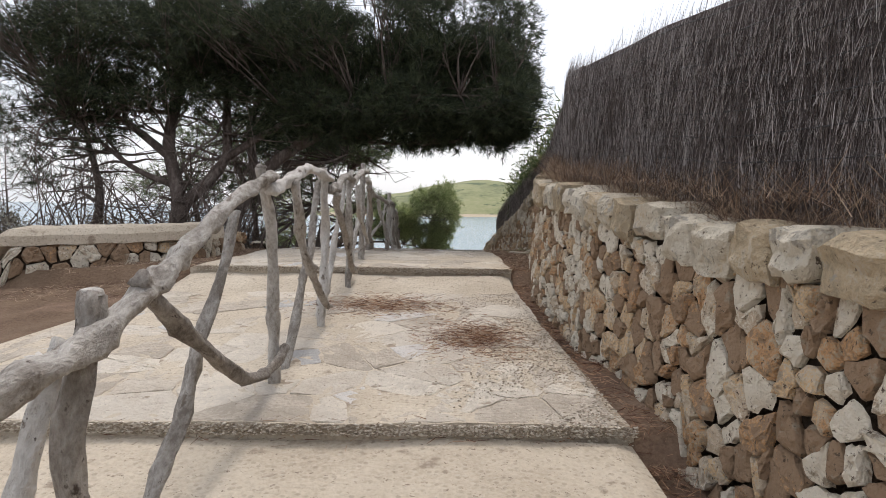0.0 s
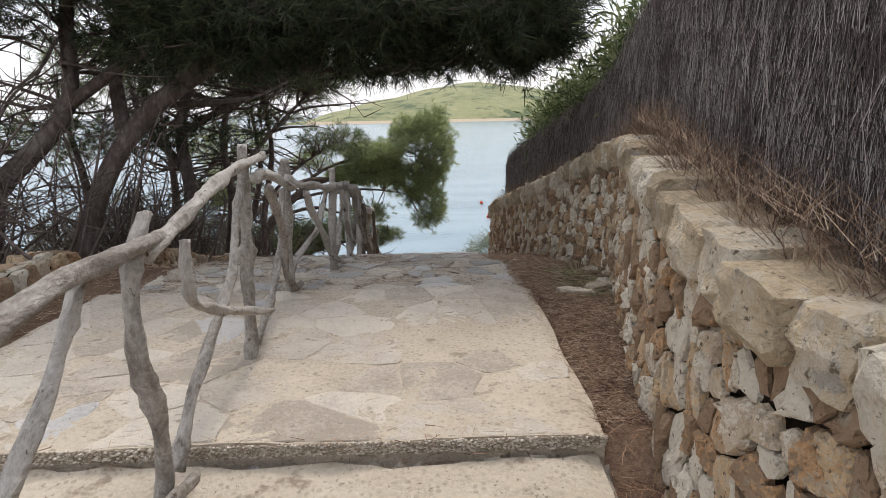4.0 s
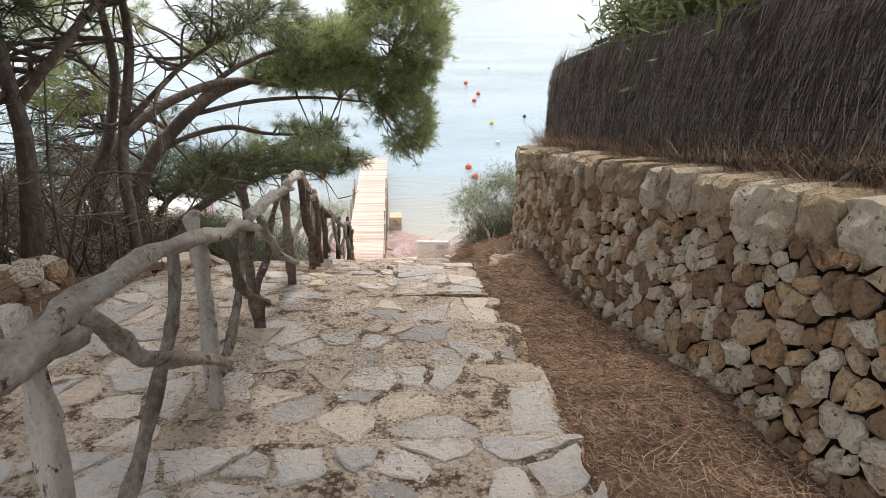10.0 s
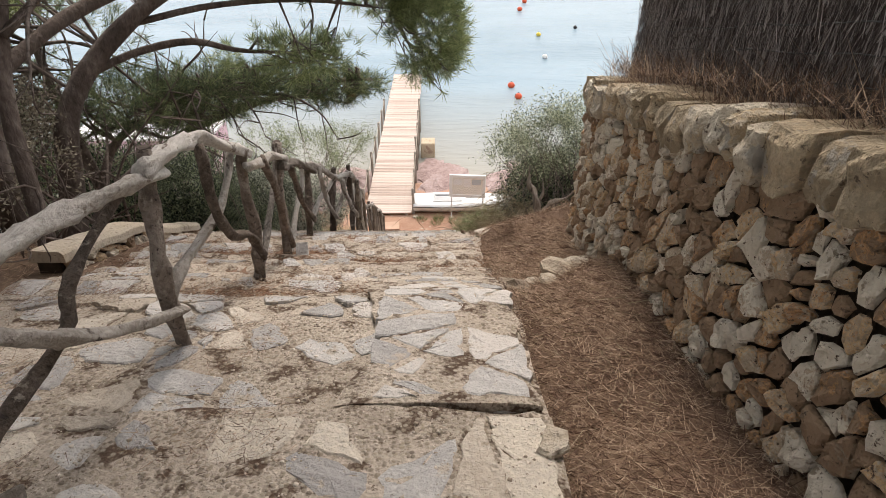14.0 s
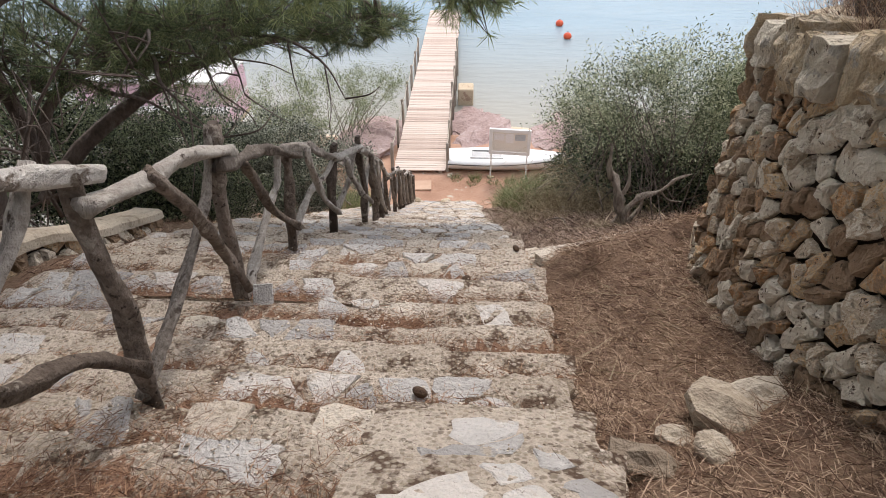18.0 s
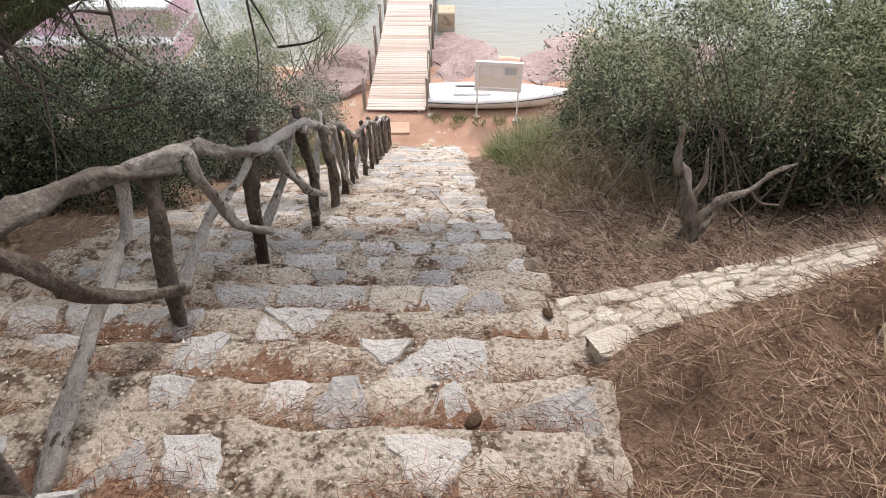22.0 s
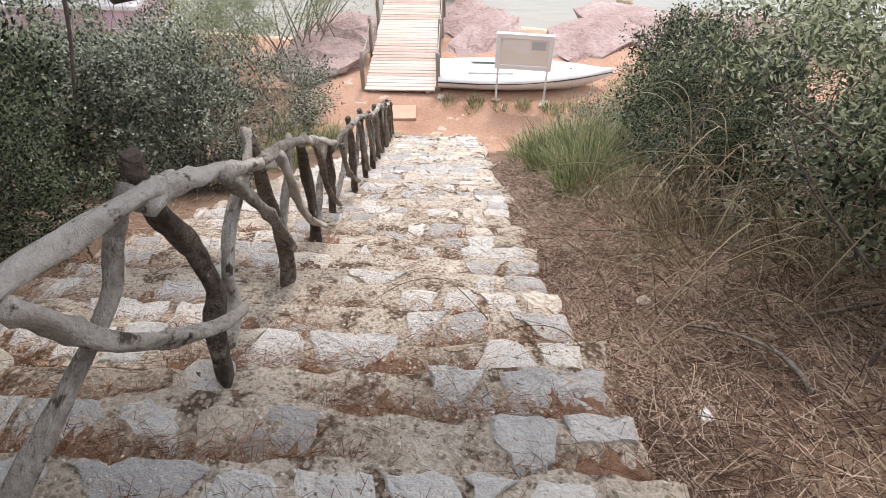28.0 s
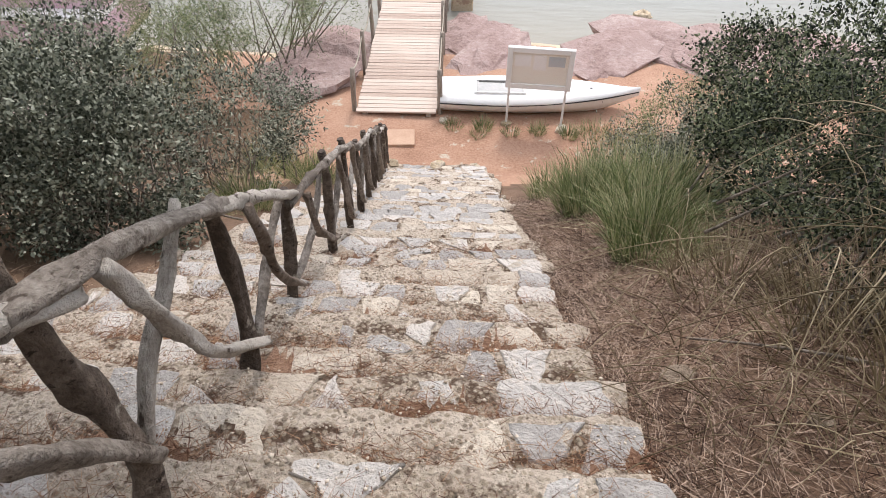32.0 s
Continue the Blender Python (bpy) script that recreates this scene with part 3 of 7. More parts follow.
def left_edge(y):
    return np.interp(y, [-6.5, 4.2, 10, 13, 18, 23, 29.6], [-3.3, -3.2, -2.5, -2.35, -2.4, -2.35, -1.6])


def wall_x(y):
    return np.interp(y, [p[1] for p in WALL[:15]], [p[0] for p in WALL[:15]])


def cap_z(y):
    return np.interp(y, [-3.5, 2.8, 3.95, 5.5, 9.6, 11.8, 14.58, 15.9, 18.5, 19.5], [1.05, 1.28, 1.41, 1.54, 1.85, 1.43, 0.78, 0.5, -0.12, -0.35])


def smooth(a, b, v):
    f = np.clip((np.asarray(v, float) - a) / (b - a), 0, 1)
    return f * f * (3 - 2 * f)


def wob(x, y, s, k=0.0):
    """Cheap rolling unevenness between -1 and 1."""
    return (np.sin(x * s + 1.3 * np.sin(y * s * 0.7 + k)) + np.sin(y * s * 1.13 + 1.7 * np.sin(x * s * 0.6 + 2 * k) + k)) * 0.5


def cross_near(x):
    """Line down to which needles cover the upper part of the pitched stone slope."""
    return 18.50 + 0.26 * x


def ground_z(x, y):
    x, y = np.asarray(x, float), np.asarray(y, float)
    # the bank runs down more evenly than the steps
    z = path_z(y) - 0.05
    le, re = left_edge(y), right_edge(y)
    under = smooth(0.0, 0.10, np.minimum(x - le, re - x))
    z = z - 0.16 * under
    off = np.maximum(0, le - x)
    z = z - 0.02 * off - 0.22 * np.maximum(0, off - 2.2) * smooth(6, 12, y) * (1 - smooth(26, 30, y)) - 0.1 * np.maximum(0, off - 4.0)
    side = np.maximum(0, x - re)
    z = z + (0.05 * wob(x, y, 1.7) + 0.02 * wob(x, y, 5.1, 1)) * (1 - under)
    bank = smooth(18.8, 20.5, y) * (1 - smooth(26, 29.5, y))
    z = z + bank * (0.10 * np.minimum(side, 3.5) + 0.12 * smooth(0.1, 0.9, side)) + 0.24 * smooth(0.1, 0.8, side) * smooth(15.2, 16.8, y) * (1 - smooth(18.6, 19.4, y))
    # slope of pitched stones between the needle terrace and the lower bank
    top_y, low_y = 18.3 + 0.45 * (x - 0.69), 19.27 + 0.2 * (x - 0.66)
    down = np.clip((y - top_y) / (low_y - top_y), 0, 1)
    inside = smooth(0.70, 0.84, x) * (1 - smooth(2.4, 2.8, x)) * smooth(-0.12, 0.0, y - top_y) * (1 - smooth(0.0, 0.12, y - low_y))
    z = z * (1 - inside) + (-1.66 - 0.56 * down + 0.09 * (x - 0.7) + 0.09 * (1 - smooth(-0.03, 0.05, y - cross_near(x)))) * inside
    behind = smooth(0.12, 0.42, x - wall_x(np.minimum(y, 18.9))) * (1 - smooth(18.9, 19.35, y))
    z = z * (1 - behind) + (cap_z(y) - 0.06) * behind
    # foot of the slope, shore and sea bed
    shore = smooth(32.8, 38.5, y + 0.25 * np.abs(x + 1) * 0.3 - 0.6 * wob(x, y, 0.5))
    z = np.where(y > 29.6, -8.33 - 1.35 * shore + 0.03 * wob(x, y, 2.0), z)
    z = z - 3.0 * smooth(40, 60, y)
    z = np.where((x < -9) & (y > 6), np.minimum(z, np.maximum(-9.6, z + (x + 9) * 0.45)), z)
    z = np.where((x > 9) & (y > 19), z + smooth(9, 16, x) * 2.0 * (1 - smooth(30, 42, y)), z)
    return np.maximum(z, -13.0)


# ---- ground, sea, far land ----
gx = np.unique(np.round(np.concatenate([[-3000, -1200, -400, -150, -80], np.arange(-50, -6, 1.5), np.arange(-6, 5.5, 0.16), np.arange(5.5, 50, 1.5), [80, 150, 400, 1200, 3000]]), 3))
gy = np.unique(np.round(np.concatenate([[-2000, -500, -120, -50], np.arange(-24, -2, 1.5), np.arange(-2, 37, 0.16), np.arange(37, 62, 1.2), [80, 120, 250, 600, 1500, 3000]]), 3))
GX, GY = np.meshgrid(gx, gy)
GZ = ground_z(GX, GY)
nx, ny = len(gx), len(gy)
ii, jj = np.meshgrid(np.arange(nx - 1), np.arange(ny - 1))
q0 = (jj * nx + ii).ravel()
me = mesh_np("ground", np.stack([GX, GY, GZ], -1).reshape(-1, 3), np.stack([q0, q0 + 1, q0 + nx + 1, q0 + nx], 1), True)
for m in (M_LITTER, M_SOIL, M_REDSOIL, M_SAND):
    me.materials.append(m)
cx, cy = (gx[ii.ravel()] + gx[ii.ravel() + 1]) / 2, (gy[jj.ravel()] + gy[jj.ravel() + 1]) / 2
fray = 0.5 * wob(cx, cy, 2.3) + 0.3 * wob(cx, cy, 6.1, 2)
kind_of = np.zeros(len(q0), np.int32)
kind_of[(cx < -2.6) & (fray > -0.3)] = 1
kind_of[(cy + fray > 28.6) & (cx > -3.4 + 0.4 * fray)] = 2
kind_of[(cy + fray > 31.5) & (cx > -6)] = 2
kind_of[(cy + fray > 34.8)] = 3
me.polygons.foreach_set("material_index", kind_of)
tagged(new("ground", me), "brown earth strewn with pine needles, red at the shore", "ground", kind="structure")

sea = obj("water", mesh_np("water", [(-3000, 30, WATER_Z), (3000, 30, WATER_Z), (3000, 3000, WATER_Z), (-3000, 3000, WATER_Z), (-3000, -10, WATER_Z), (-9.5, -10, WATER_Z), (-9.5, 30, WATER_Z)], [(0, 1, 2, 3), (4, 5, 6, 0)]), M_SEA)
tagged(sea, "pale blue-grey sea with small ripples", "sea", kind="structure")

hx = np.linspace(-900, 900, 121)
hy = np.linspace(0, 1, 14)
HX, HV = np.meshgrid(hx, hy)
ridge = 26 + 9 * np.sin(HX / 130 + 0.6) + 5 * np.sin(HX / 47) + 10 * np.exp(-((HX - 60) / 120) ** 2)
open_sea = smooth(-190, -60, HX)
ridge = ridge * open_sea - 6 * (1 - open_sea)
hill = obj("backdrop", mesh_np("backdrop", np.stack([HX, 640 + 25 * np.sin(HX / 90) + 260 * HV, WATER_Z - 1 + ridge * np.sin(HV * np.pi / 2) ** 0.8 + 1.2 * np.sin(HX / 11 + 9 * HV)], -1).reshape(-1, 3), np.array([(j * 121 + i, j * 121 + i + 1, j * 121 + i + 122, j * 121 + i + 121) for j in range(13) for i in range(120)]), True), M_HILL)
tagged(hill, "low green scrub-covered headland across the bay", "hill", kind="structure")
strand = obj("backdrop_shore", mesh_np("backdrop_shore", [(x, 636 + 25 * math.sin(x / 90) + dy, WATER_Z + z) for dy, z in ((0, -0.2), (6, 2.6)) for x in np.linspace(-110, 900, 121)], [(i, i + 1, i + 122, i + 121) for i in range(120)], True), M_SAND)
tagged(strand, "pale rocky shoreline of the far headland", "shore", kind="structure")

# ---- steps ----
EDGES = [-6.5, 2.59, 7.04, 9.6, 10.75, 11.55, 12.4, 13.2, 14.05, 14.8, 16.15] + list(np.round(np.arange(16.45, 29.5, 0.288), 3)) + [29.75]
stairs = tagged(new("stairs"), "broad outdoor stairway of concrete and flagstones", "stairs", kind="structure")


def tread_z(k, y):
    a, b = EDGES[k], EDGES[k + 1]
    mid = (a + b) / 2
    lean = 0.35 if b - a > 0.5 else 0.15
    if k < 3 or a == 14.8:
        return float(path_z(min(max(y, a + 0.02), b - 0.02)))
    return float(path_z(mid) + lean * (path_z(y) - path_z(mid)))


def step_at(y):
    return max(0, min(len(EDGES) - 2, int(np.searchsorted(EDGES, y, side="right")) - 1))


def step_mesh(k):
    a, b = EDGES[k], EDGES[k + 1]
    r = np.random.default_rng(100 + k)
    n = 44
    rows = 8 if b - a > 2 else 4
    xs0 = np.linspace(0, 1, n)
    ragged = np.cumsum(r.normal(0, 0.012, n))
    ragged = (ragged - np.linspace(ragged[0], ragged[-1], n)) + r.normal(0, 0.006, n)
    ends = r.uniform(-0.07, 0.07, 2)
    verts = []
    for j in range(rows):
        v = j / (rows - 1)
        for i, s in enumerate(xs0):
            y = a + (b - a) * v
            xl, xr = left_edge(y) + ends[0] + 0.03 * math.sin(9 * y), right_edge(y) + ends[1] * (0.5 + v) + 0.012 * math.sin(23 * y)
            x = xl + (xr - xl) * s
            yy = y + (ragged[i] * 1.0 if j == rows - 1 else (0.02 if j == 0 else 0))
            z = tread_z(k, y) + 0.010 * float(wob(x, y, 4.3, k)) + r.normal(0, 0.0025) - (0.014 if j == rows - 1 and k > 1 else 0) - (0.02 if i in (0, n - 1) else 0)
            verts.append((x, yy, z))
    top = [(j * n + i, j * n + i + 1, (j + 1) * n + i + 1, (j + 1) * n + i) for j in range(rows - 1) for i in range(n - 1)]
    border = [i for i in range(n)] + [j * n + n - 1 for j in range(1, rows)] + [(rows - 1) * n + i for i in range(n - 2, -1, -1)] + [j * n for j in range(rows - 2, 0, -1)]
    m = len(verts)
    deep = 0.34 if k > 2 else 0.3
    for i in border:
        x, y, z = verts[i]
        verts.append((x + r.normal(0, 0.006), y + r.normal(0, 0.008), z - 0.55 * deep))
    for i in border:
        x, y, z = verts[i]
        verts.append((x, y, z - deep))
    L = len(border)
    skirt = []
    for q in range(L):
        w = (q + 1) % L
        skirt.append((border[w], border[q], m + q, m + w))
        skirt.append((m + w, m + q, m + L + q, m + L + w))
    return verts, top + skirt


for k in range(len(EDGES) - 1):
    v, f = step_mesh(k)
    obj("step", mesh_list("step", v, f, False), M_SMOOTHSTEP if k < 3 else M_CONCRETE, stairs)

# ---- dry-stone wall ----
seg = np.array(WALL)
length_at = np.concatenate([[0], np.cumsum(np.linalg.norm(np.diff(seg, axis=0), axis=1))])


def wall_point(u):
    """Place and outward way of the wall's face at u metres along it."""
    p = np.array([np.interp(u, length_at, seg[:, 0]), np.interp(u, length_at, seg[:, 1])])
    a = np.array([np.interp(u - 0.15, length_at, seg[:, 0]), np.interp(u - 0.15, length_at, seg[:, 1])])
    b = np.array([np.interp(u + 0.15, length_at, seg[:, 0]), np.interp(u + 0.15, length_at, seg[:, 1])])
    t = (b - a) / (np.linalg.norm(b - a) + 1e-9)
    return p, np.array([-t[1], t[0]])


def wall_foot(p):
    return float(path_z(min(p[1] + max(0, p[0] - 1.6) * 0.35, 20))) - 0.10


def wall_top(p):
    return float(cap_z(p[1])) - 0.20


def wall_place(u, v, w):
    """Arrays (along, 0..1 up from foot to under the cap, out) to the world, leaning back a little."""
    def at(q):
        return np.stack([np.interp(q, length_at, seg[:, 0]), np.interp(q, length_at, seg[:, 1])], 1)

    p, t = at(u), at(u + 0.15) - at(u - 0.15)
    t /= np.linalg.norm(t, axis=1)[:, None] + 1e-9
    q = p + np.stack([-t[:, 1], t[:, 0]], 1) * (w + 0.07 * (1 - v) - 0.02)[:, None]
    z0 = path_z(np.minimum(p[:, 1] + np.maximum(0, p[:, 0] - 1.6) * 0.35, 20)) - 0.10
    z1 = cap_z(p[:, 1]) - 0.20
    return np.stack([q[:, 0], q[:, 1], z0 + (z1 - z0) * v], 1)


wall_right = tagged(new("wall_right"), "dry-stone retaining wall of rough ochre and grey limestone", "wall", kind="structure")
total = length_at[-1]
us = np.linspace(0, total, 110)
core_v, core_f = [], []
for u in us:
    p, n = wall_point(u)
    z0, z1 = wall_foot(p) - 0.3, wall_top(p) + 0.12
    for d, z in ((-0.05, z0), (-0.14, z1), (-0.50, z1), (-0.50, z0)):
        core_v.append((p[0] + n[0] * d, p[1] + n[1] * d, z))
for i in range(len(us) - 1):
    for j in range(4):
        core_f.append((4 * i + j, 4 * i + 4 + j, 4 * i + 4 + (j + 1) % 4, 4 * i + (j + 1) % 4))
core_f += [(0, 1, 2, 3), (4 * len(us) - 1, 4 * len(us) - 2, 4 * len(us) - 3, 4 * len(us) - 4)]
obj("core", mesh_list("core", core_v, core_f), M_CORE, wall_right, "dark brown core behind the stones")

# ---- brushwood fence on the wall ----


def fence_height(y):
    return np.interp(y, [-3.5, 4.7, 6.1, 8.2, 9.6, 10.6, 11.3, 12.3, 13.7, 15, 18.3], [1.36, 1.25, 1.28, 1.45, 1.54, 1.38, 1.06, 0.97, 0.99, 1.04, 1.10])


fence = thing("brushwood_fence", 0, 0, 0, "dark brown brushwood screen of wired heather twigs on the wall", "fence")
fu0, fu1 = 0.0, float(np.interp(18.35, [p[1] for p in WALL[:14]], length_at[:14]))
back_v, back_f = [], []
ks = np.linspace(fu0, fu1, 90)
for u in ks:
    p, n = wall_point(u)
    zt = float(cap_z(p[1]))
    for d, z in ((-0.34, zt - 0.08), (-0.40, zt + float(fence_height(p[1])) - 0.07), (-0.44, zt + float(fence_height(p[1])) - 0.07), (-0.44, zt - 0.08)):
        back_v.append((p[0] + n[0] * d, p[1] + n[1] * d, z))
for i in range(len(ks) - 1):
    for j in range(4):
        back_f.append((4 * i + j, 4 * i + 4 + j, 4 * i + 4 + (j + 1) % 4, 4 * i + (j + 1) % 4))
back_f += [(0, 1, 2, 3), (4 * len(ks) - 1, 4 * len(ks) - 2, 4 * len(ks) - 3, 4 * len(ks) - 4)]
obj("mat", mesh_list("mat", back_v, back_f), M_TWIGBACK, fence, "dense dark twig backing")


def fence_twigs(count, seed, low, high, lean, thick, out):
    """Twigs as thin three-sided rods, from low to high of the fence's height."""
    r = np.random.default_rng(seed)
    uu = r.uniform(fu0 + 2.5, fu1 + 0.02, count)
    P = np.stack([np.interp(uu, length_at, seg[:, 0]), np.interp(uu, length_at, seg[:, 1])], 1)
    N = np.array([wall_point(u)[1] for u in np.linspace(fu0, fu1, 200)])
    N = N[np.clip(((uu - fu0) / (fu1 - fu0) * 199).astype(int), 0, 199)]
    H = fence_height(P[:, 1])
    Z = cap_z(P[:, 1])
    f0 = r.uniform(*low, count)
    f0 = np.round(f0 * 9) / 9 + r.normal(0, 0.014, count)
    f1 = f0 + r.uniform(*high, count)
    d = -0.34 + r.uniform(-0.01, out, count)
    base = np.stack([P[:, 0] + N[:, 0] * d, P[:, 1] + N[:, 1] * d, Z - 0.05 + f0 * H], 1)
    T = np.stack([-N[:, 1], N[:, 0]], 1)
    ln = (f1 - f0) * H
    lx = r.normal(0, lean, count) * ln
    dn = r.normal(0, lean * 0.45, count) * ln - 0.05 * f1
    tip = base + np.stack([T[:, 0] * lx + N[:, 0] * dn, T[:, 1] * lx + N[:, 1] * dn, ln], 1)
    rad = r.uniform(*thick, count)
    verts = np.empty((count, 6, 3))
    for j in range(3):
        a = 2.094 * j + r.uniform(0, 6.28, count)
        o = np.stack([np.cos(a), np.sin(a), 0 * a], 1) * rad[:, None]
        verts[:, j], verts[:, 3 + j] = base + o, tip + o * 0.4
    quads = np.array([(j, (j + 1) % 3, 3 + (j + 1) % 3, 3 + j) for j in range(3)])
    return verts.reshape(-1, 3), (quads[None] + (np.arange(count) * 6)[:, None, None]).reshape(-1, 4)


v, f = fence_twigs(60000, 11, (-0.02, 0.78), (0.09, 0.24), 0.24, (0.0010, 0.0026), 0.05)
obj("twig_mat", mesh_np("twig_mat", v, f), M_TWIG, fence, kind="stuff")
v, f = fence_twigs(5200, 12, (0.70, 0.88), (0.10, 0.24), 0.18, (0.0009, 0.0022), 0.03)
obj("twig_fringe", mesh_np("twig_fringe", v, f), M_TWIG, fence, kind="stuff")
v, f = fence_twigs(20000, 13, (-0.05, 0.10), (0.03, 0.14), 1.8, (0.0012, 0.0026), 0.22)
obj("twig_litter", mesh_np("twig_litter", v, f), M_NEEDLE, fence, "broken twigs and dry needles at its foot", kind="stuff")
for level in (0.11, 0.22, 0.33, 0.44, 0.56, 0.67, 0.78, 0.89):
    pts = []
    for u in np.linspace(fu0, fu1, 60):
        p, n = wall_point(u)
        q = p + n * (-0.30 - 0.03 * level)
        pts.append((q[0], q[1], float(cap_z(p[1])) + level * float(fence_height(p[1])) + 0.008 * math.sin(9 * u)))
    v, f = tube_arrays(pts, [0.0035], 5, 0.0)
    obj("tie_wire", mesh_list("tie_wire", v.tolist(), f, True), M_WIRE, fence, "rusty binding wire")

# ---- rustic handrail ----
handrail = thing("rustic_handrail", 0, 0, 0, "rustic handrail of crooked grey weathered branches along the steps", "handrail")
rr = np.random.default_rng(31)


def rail_x(y):
    return np.interp(y, [-1, 2.3, 3.3, 4.78, 6.55, 8.31, 9.60, 10.53, 12.8, 14.08, 16.6, 17.74, 18.87, 19.7, 20.65, 21.57, 22.45, 23.3, 25, 27.4, 29.5], [-1.0, -0.98, -0.95, -0.94, -0.94, -0.97, -1.01, -0.76, -0.76, -0.86, -0.88, -1.0, -1.05, -0.98, -0.86, -0.95, -1.03, -1.12, -1.16, -1.3, -1.45])


def limb(kind, rad, material, *line, off=0.0, label=""):
    """A round of wood in the rail's upright plane, through (y, z) points; off moves it towards the steps."""
    seed = int(rr.integers(1, 99999))
    pts = [(float(rail_x(y)) + off + rr.normal(0, 0.006), y, z) for y, z in line]
    slim = 0.85 if kind == "post" else 0.8
    long = sum(math.dist(a, b) for a, b in zip(pts, pts[1:]))
    return wood(kind, pts, [rad * 1.05, rad, rad * slim], material, handrail, sides=14, n=max(14, int(long * 26)), rough=0.22, seed=seed, knots=max(2, int(long * 3)), label=label)


def post(material, rad, *line):
    """A post from its top down to its foot, with a sawn end."""
    p = limb("post", rad, material, *line[::-1])
    top = line[0]
    x = float(rail_x(top[0]))
    bm = bmesh.new()
    bmesh.ops.create_cone(bm, cap_ends=True, segments=12, radius1=rad * 0.88, radius2=rad * 0.74, depth=0.016)
    for q in bm.verts:
        q.co += Vector((x + rr.normal(0, 0.002), top[0] + rr.normal(0, 0.002), top[1] + 0.004 + rr.normal(0, 0.002)))
    part("cut_end", bm, M_CUT if material is M_BARKPOST else M_LITWOOD, p, "sawn weathered end", smooth=False)


def rail(material, rad, *line):
    limb("top_rail", rad, material, *line, off=0.035, label="crooked weathered branch")


def brace(material, rad, *line):
    limb("brace", rad, material, *line, off=0.06, label="curved grey branch")


def strut(material, rad, *line):
    limb("strut", rad, material, *line, off=-0.01)


B_, W_, K_ = M_LITWOOD, M_WOODPOST, M_BARKPOST
# upper flight
post(W_, 0.040, (1.28, 1.04), (1.21, 0.86), (1.16, 0.62), (1.18, 0.28), (1.18, -0.08))
post(B_, 0.033, (3.01, 1.51), (3.17, 1.18), (3.26, 0.62), (3.24, 0.13))
post(B_, 0.036, (4.92, 1.61), (4.93, 1.37), (5.03, 1.09), (4.98, 0.83), (4.84, 0.50), (4.79, 0.21))
post(B_, 0.034, (6.79, 1.69), (6.64, 1.52), (6.59, 1.21), (6.69, 0.83), (6.68, 0.53), (6.56, 0.28))
post(B_, 0.036, (8.28, 1.87), (8.22, 1.35), (8.16, 0.90), (8.10, 0.51))
rail(B_, 0.038, (-0.9, 0.62), (0.2, 0.74), (0.84, 0.88), (1.13, 0.90), (1.57, 1.02), (1.90, 1.13), (2.22, 1.24), (2.69, 1.38), (3.15, 1.47))
rail(B_, 0.034, (3.05, 1.38), (3.57, 1.47), (3.79, 1.52), (4.09, 1.56), (4.51, 1.56), (5.11, 1.53))
rail(B_, 0.034, (4.95, 1.44), (5.2, 1.44), (5.51, 1.47), (5.80, 1.55), (6.07, 1.60), (6.47, 1.60), (6.86, 1.59))
rail(B_, 0.031, (6.70, 1.55), (7.17, 1.64), (7.84, 1.75), (8.66, 1.79))
rail(B_, 0.033, (8.40, 1.66), (8.55, 1.67), (8.76, 1.65), (9.19, 1.56), (9.66, 1.45))
brace(W_, 0.030, (1.48, 1.06), (1.65, 0.93), (1.96, 0.74), (2.37, 0.51), (2.70, 0.40), (3.13, 0.39), (3.28, 0.43))
brace(W_, 0.030, (3.50, 1.45), (3.60, 1.26), (3.74, 1.09), (3.89, 0.92), (4.08, 0.80), (4.38, 0.65), (4.70, 0.47), (4.90, 0.43))
brace(W_, 0.031, (5.25, 1.40), (5.37, 1.30), (5.54, 1.16), (5.82, 1.00), (6.08, 0.82), (6.43, 0.62), (6.86, 0.52))
brace(W_, 0.024, (7.04, 1.54), (7.01, 1.30), (7.29, 1.15), (7.81, 0.97), (8.47, 0.76))
brace(W_, 0.028, (8.64, 1.58), (8.75, 1.47), (8.94, 1.28), (9.08, 1.09), (9.13, 0.86), (9.22, 0.74), (9.45, 0.64), (9.66, 0.63))
strut(B_, 0.029, (0.60, -0.04), (0.97, 0.62), (1.15, 0.93))
strut(B_, 0.028, (1.43, -0.02), (1.66, 0.25), (1.92, 0.47), (2.17, 0.72), (2.42, 1.01), (2.63, 1.26))
strut(B_, 0.028, (3.50, 0.18), (4.01, 0.64), (4.17, 0.79), (4.35, 0.95), (4.57, 1.23), (4.79, 1.50))
strut(B_, 0.027, (4.96, 0.40), (5.30, 0.70), (5.65, 0.97), (6.00, 1.27), (6.30, 1.56))
strut(B_, 0.026, (6.84, 0.56), (7.08, 0.80), (7.50, 0.98), (7.85, 1.17), (8.05, 1.45), (8.20, 1.70))
strut(B_, 0.025, (8.30, 0.60), (8.62, 0.70), (8.84, 0.79), (9.09, 0.94), (9.28, 1.16), (9.42, 1.47))
# down to the bend
post(B_, 0.036, (9.60, 1.69), (9.58, 1.40), (9.56, 1.00), (9.58, 0.54))
post(W_, 0.036, (10.53, 1.52), (10.50, 1.25), (10.46, 0.93), (10.46, 0.73), (10.51, 0.46))
post(W_, 0.034, (11.64, 1.28), (11.66, 1.00), (11.60, 0.75), (11.56, 0.33))
post(W_, 0.034, (12.95, 1.03), (12.92, 0.72), (12.83, 0.05))
post(K_, 0.032, (14.10, 0.78), (14.12, 0.56), (14.06, 0.35), (14.07, 0.06), (14.13, -0.35))
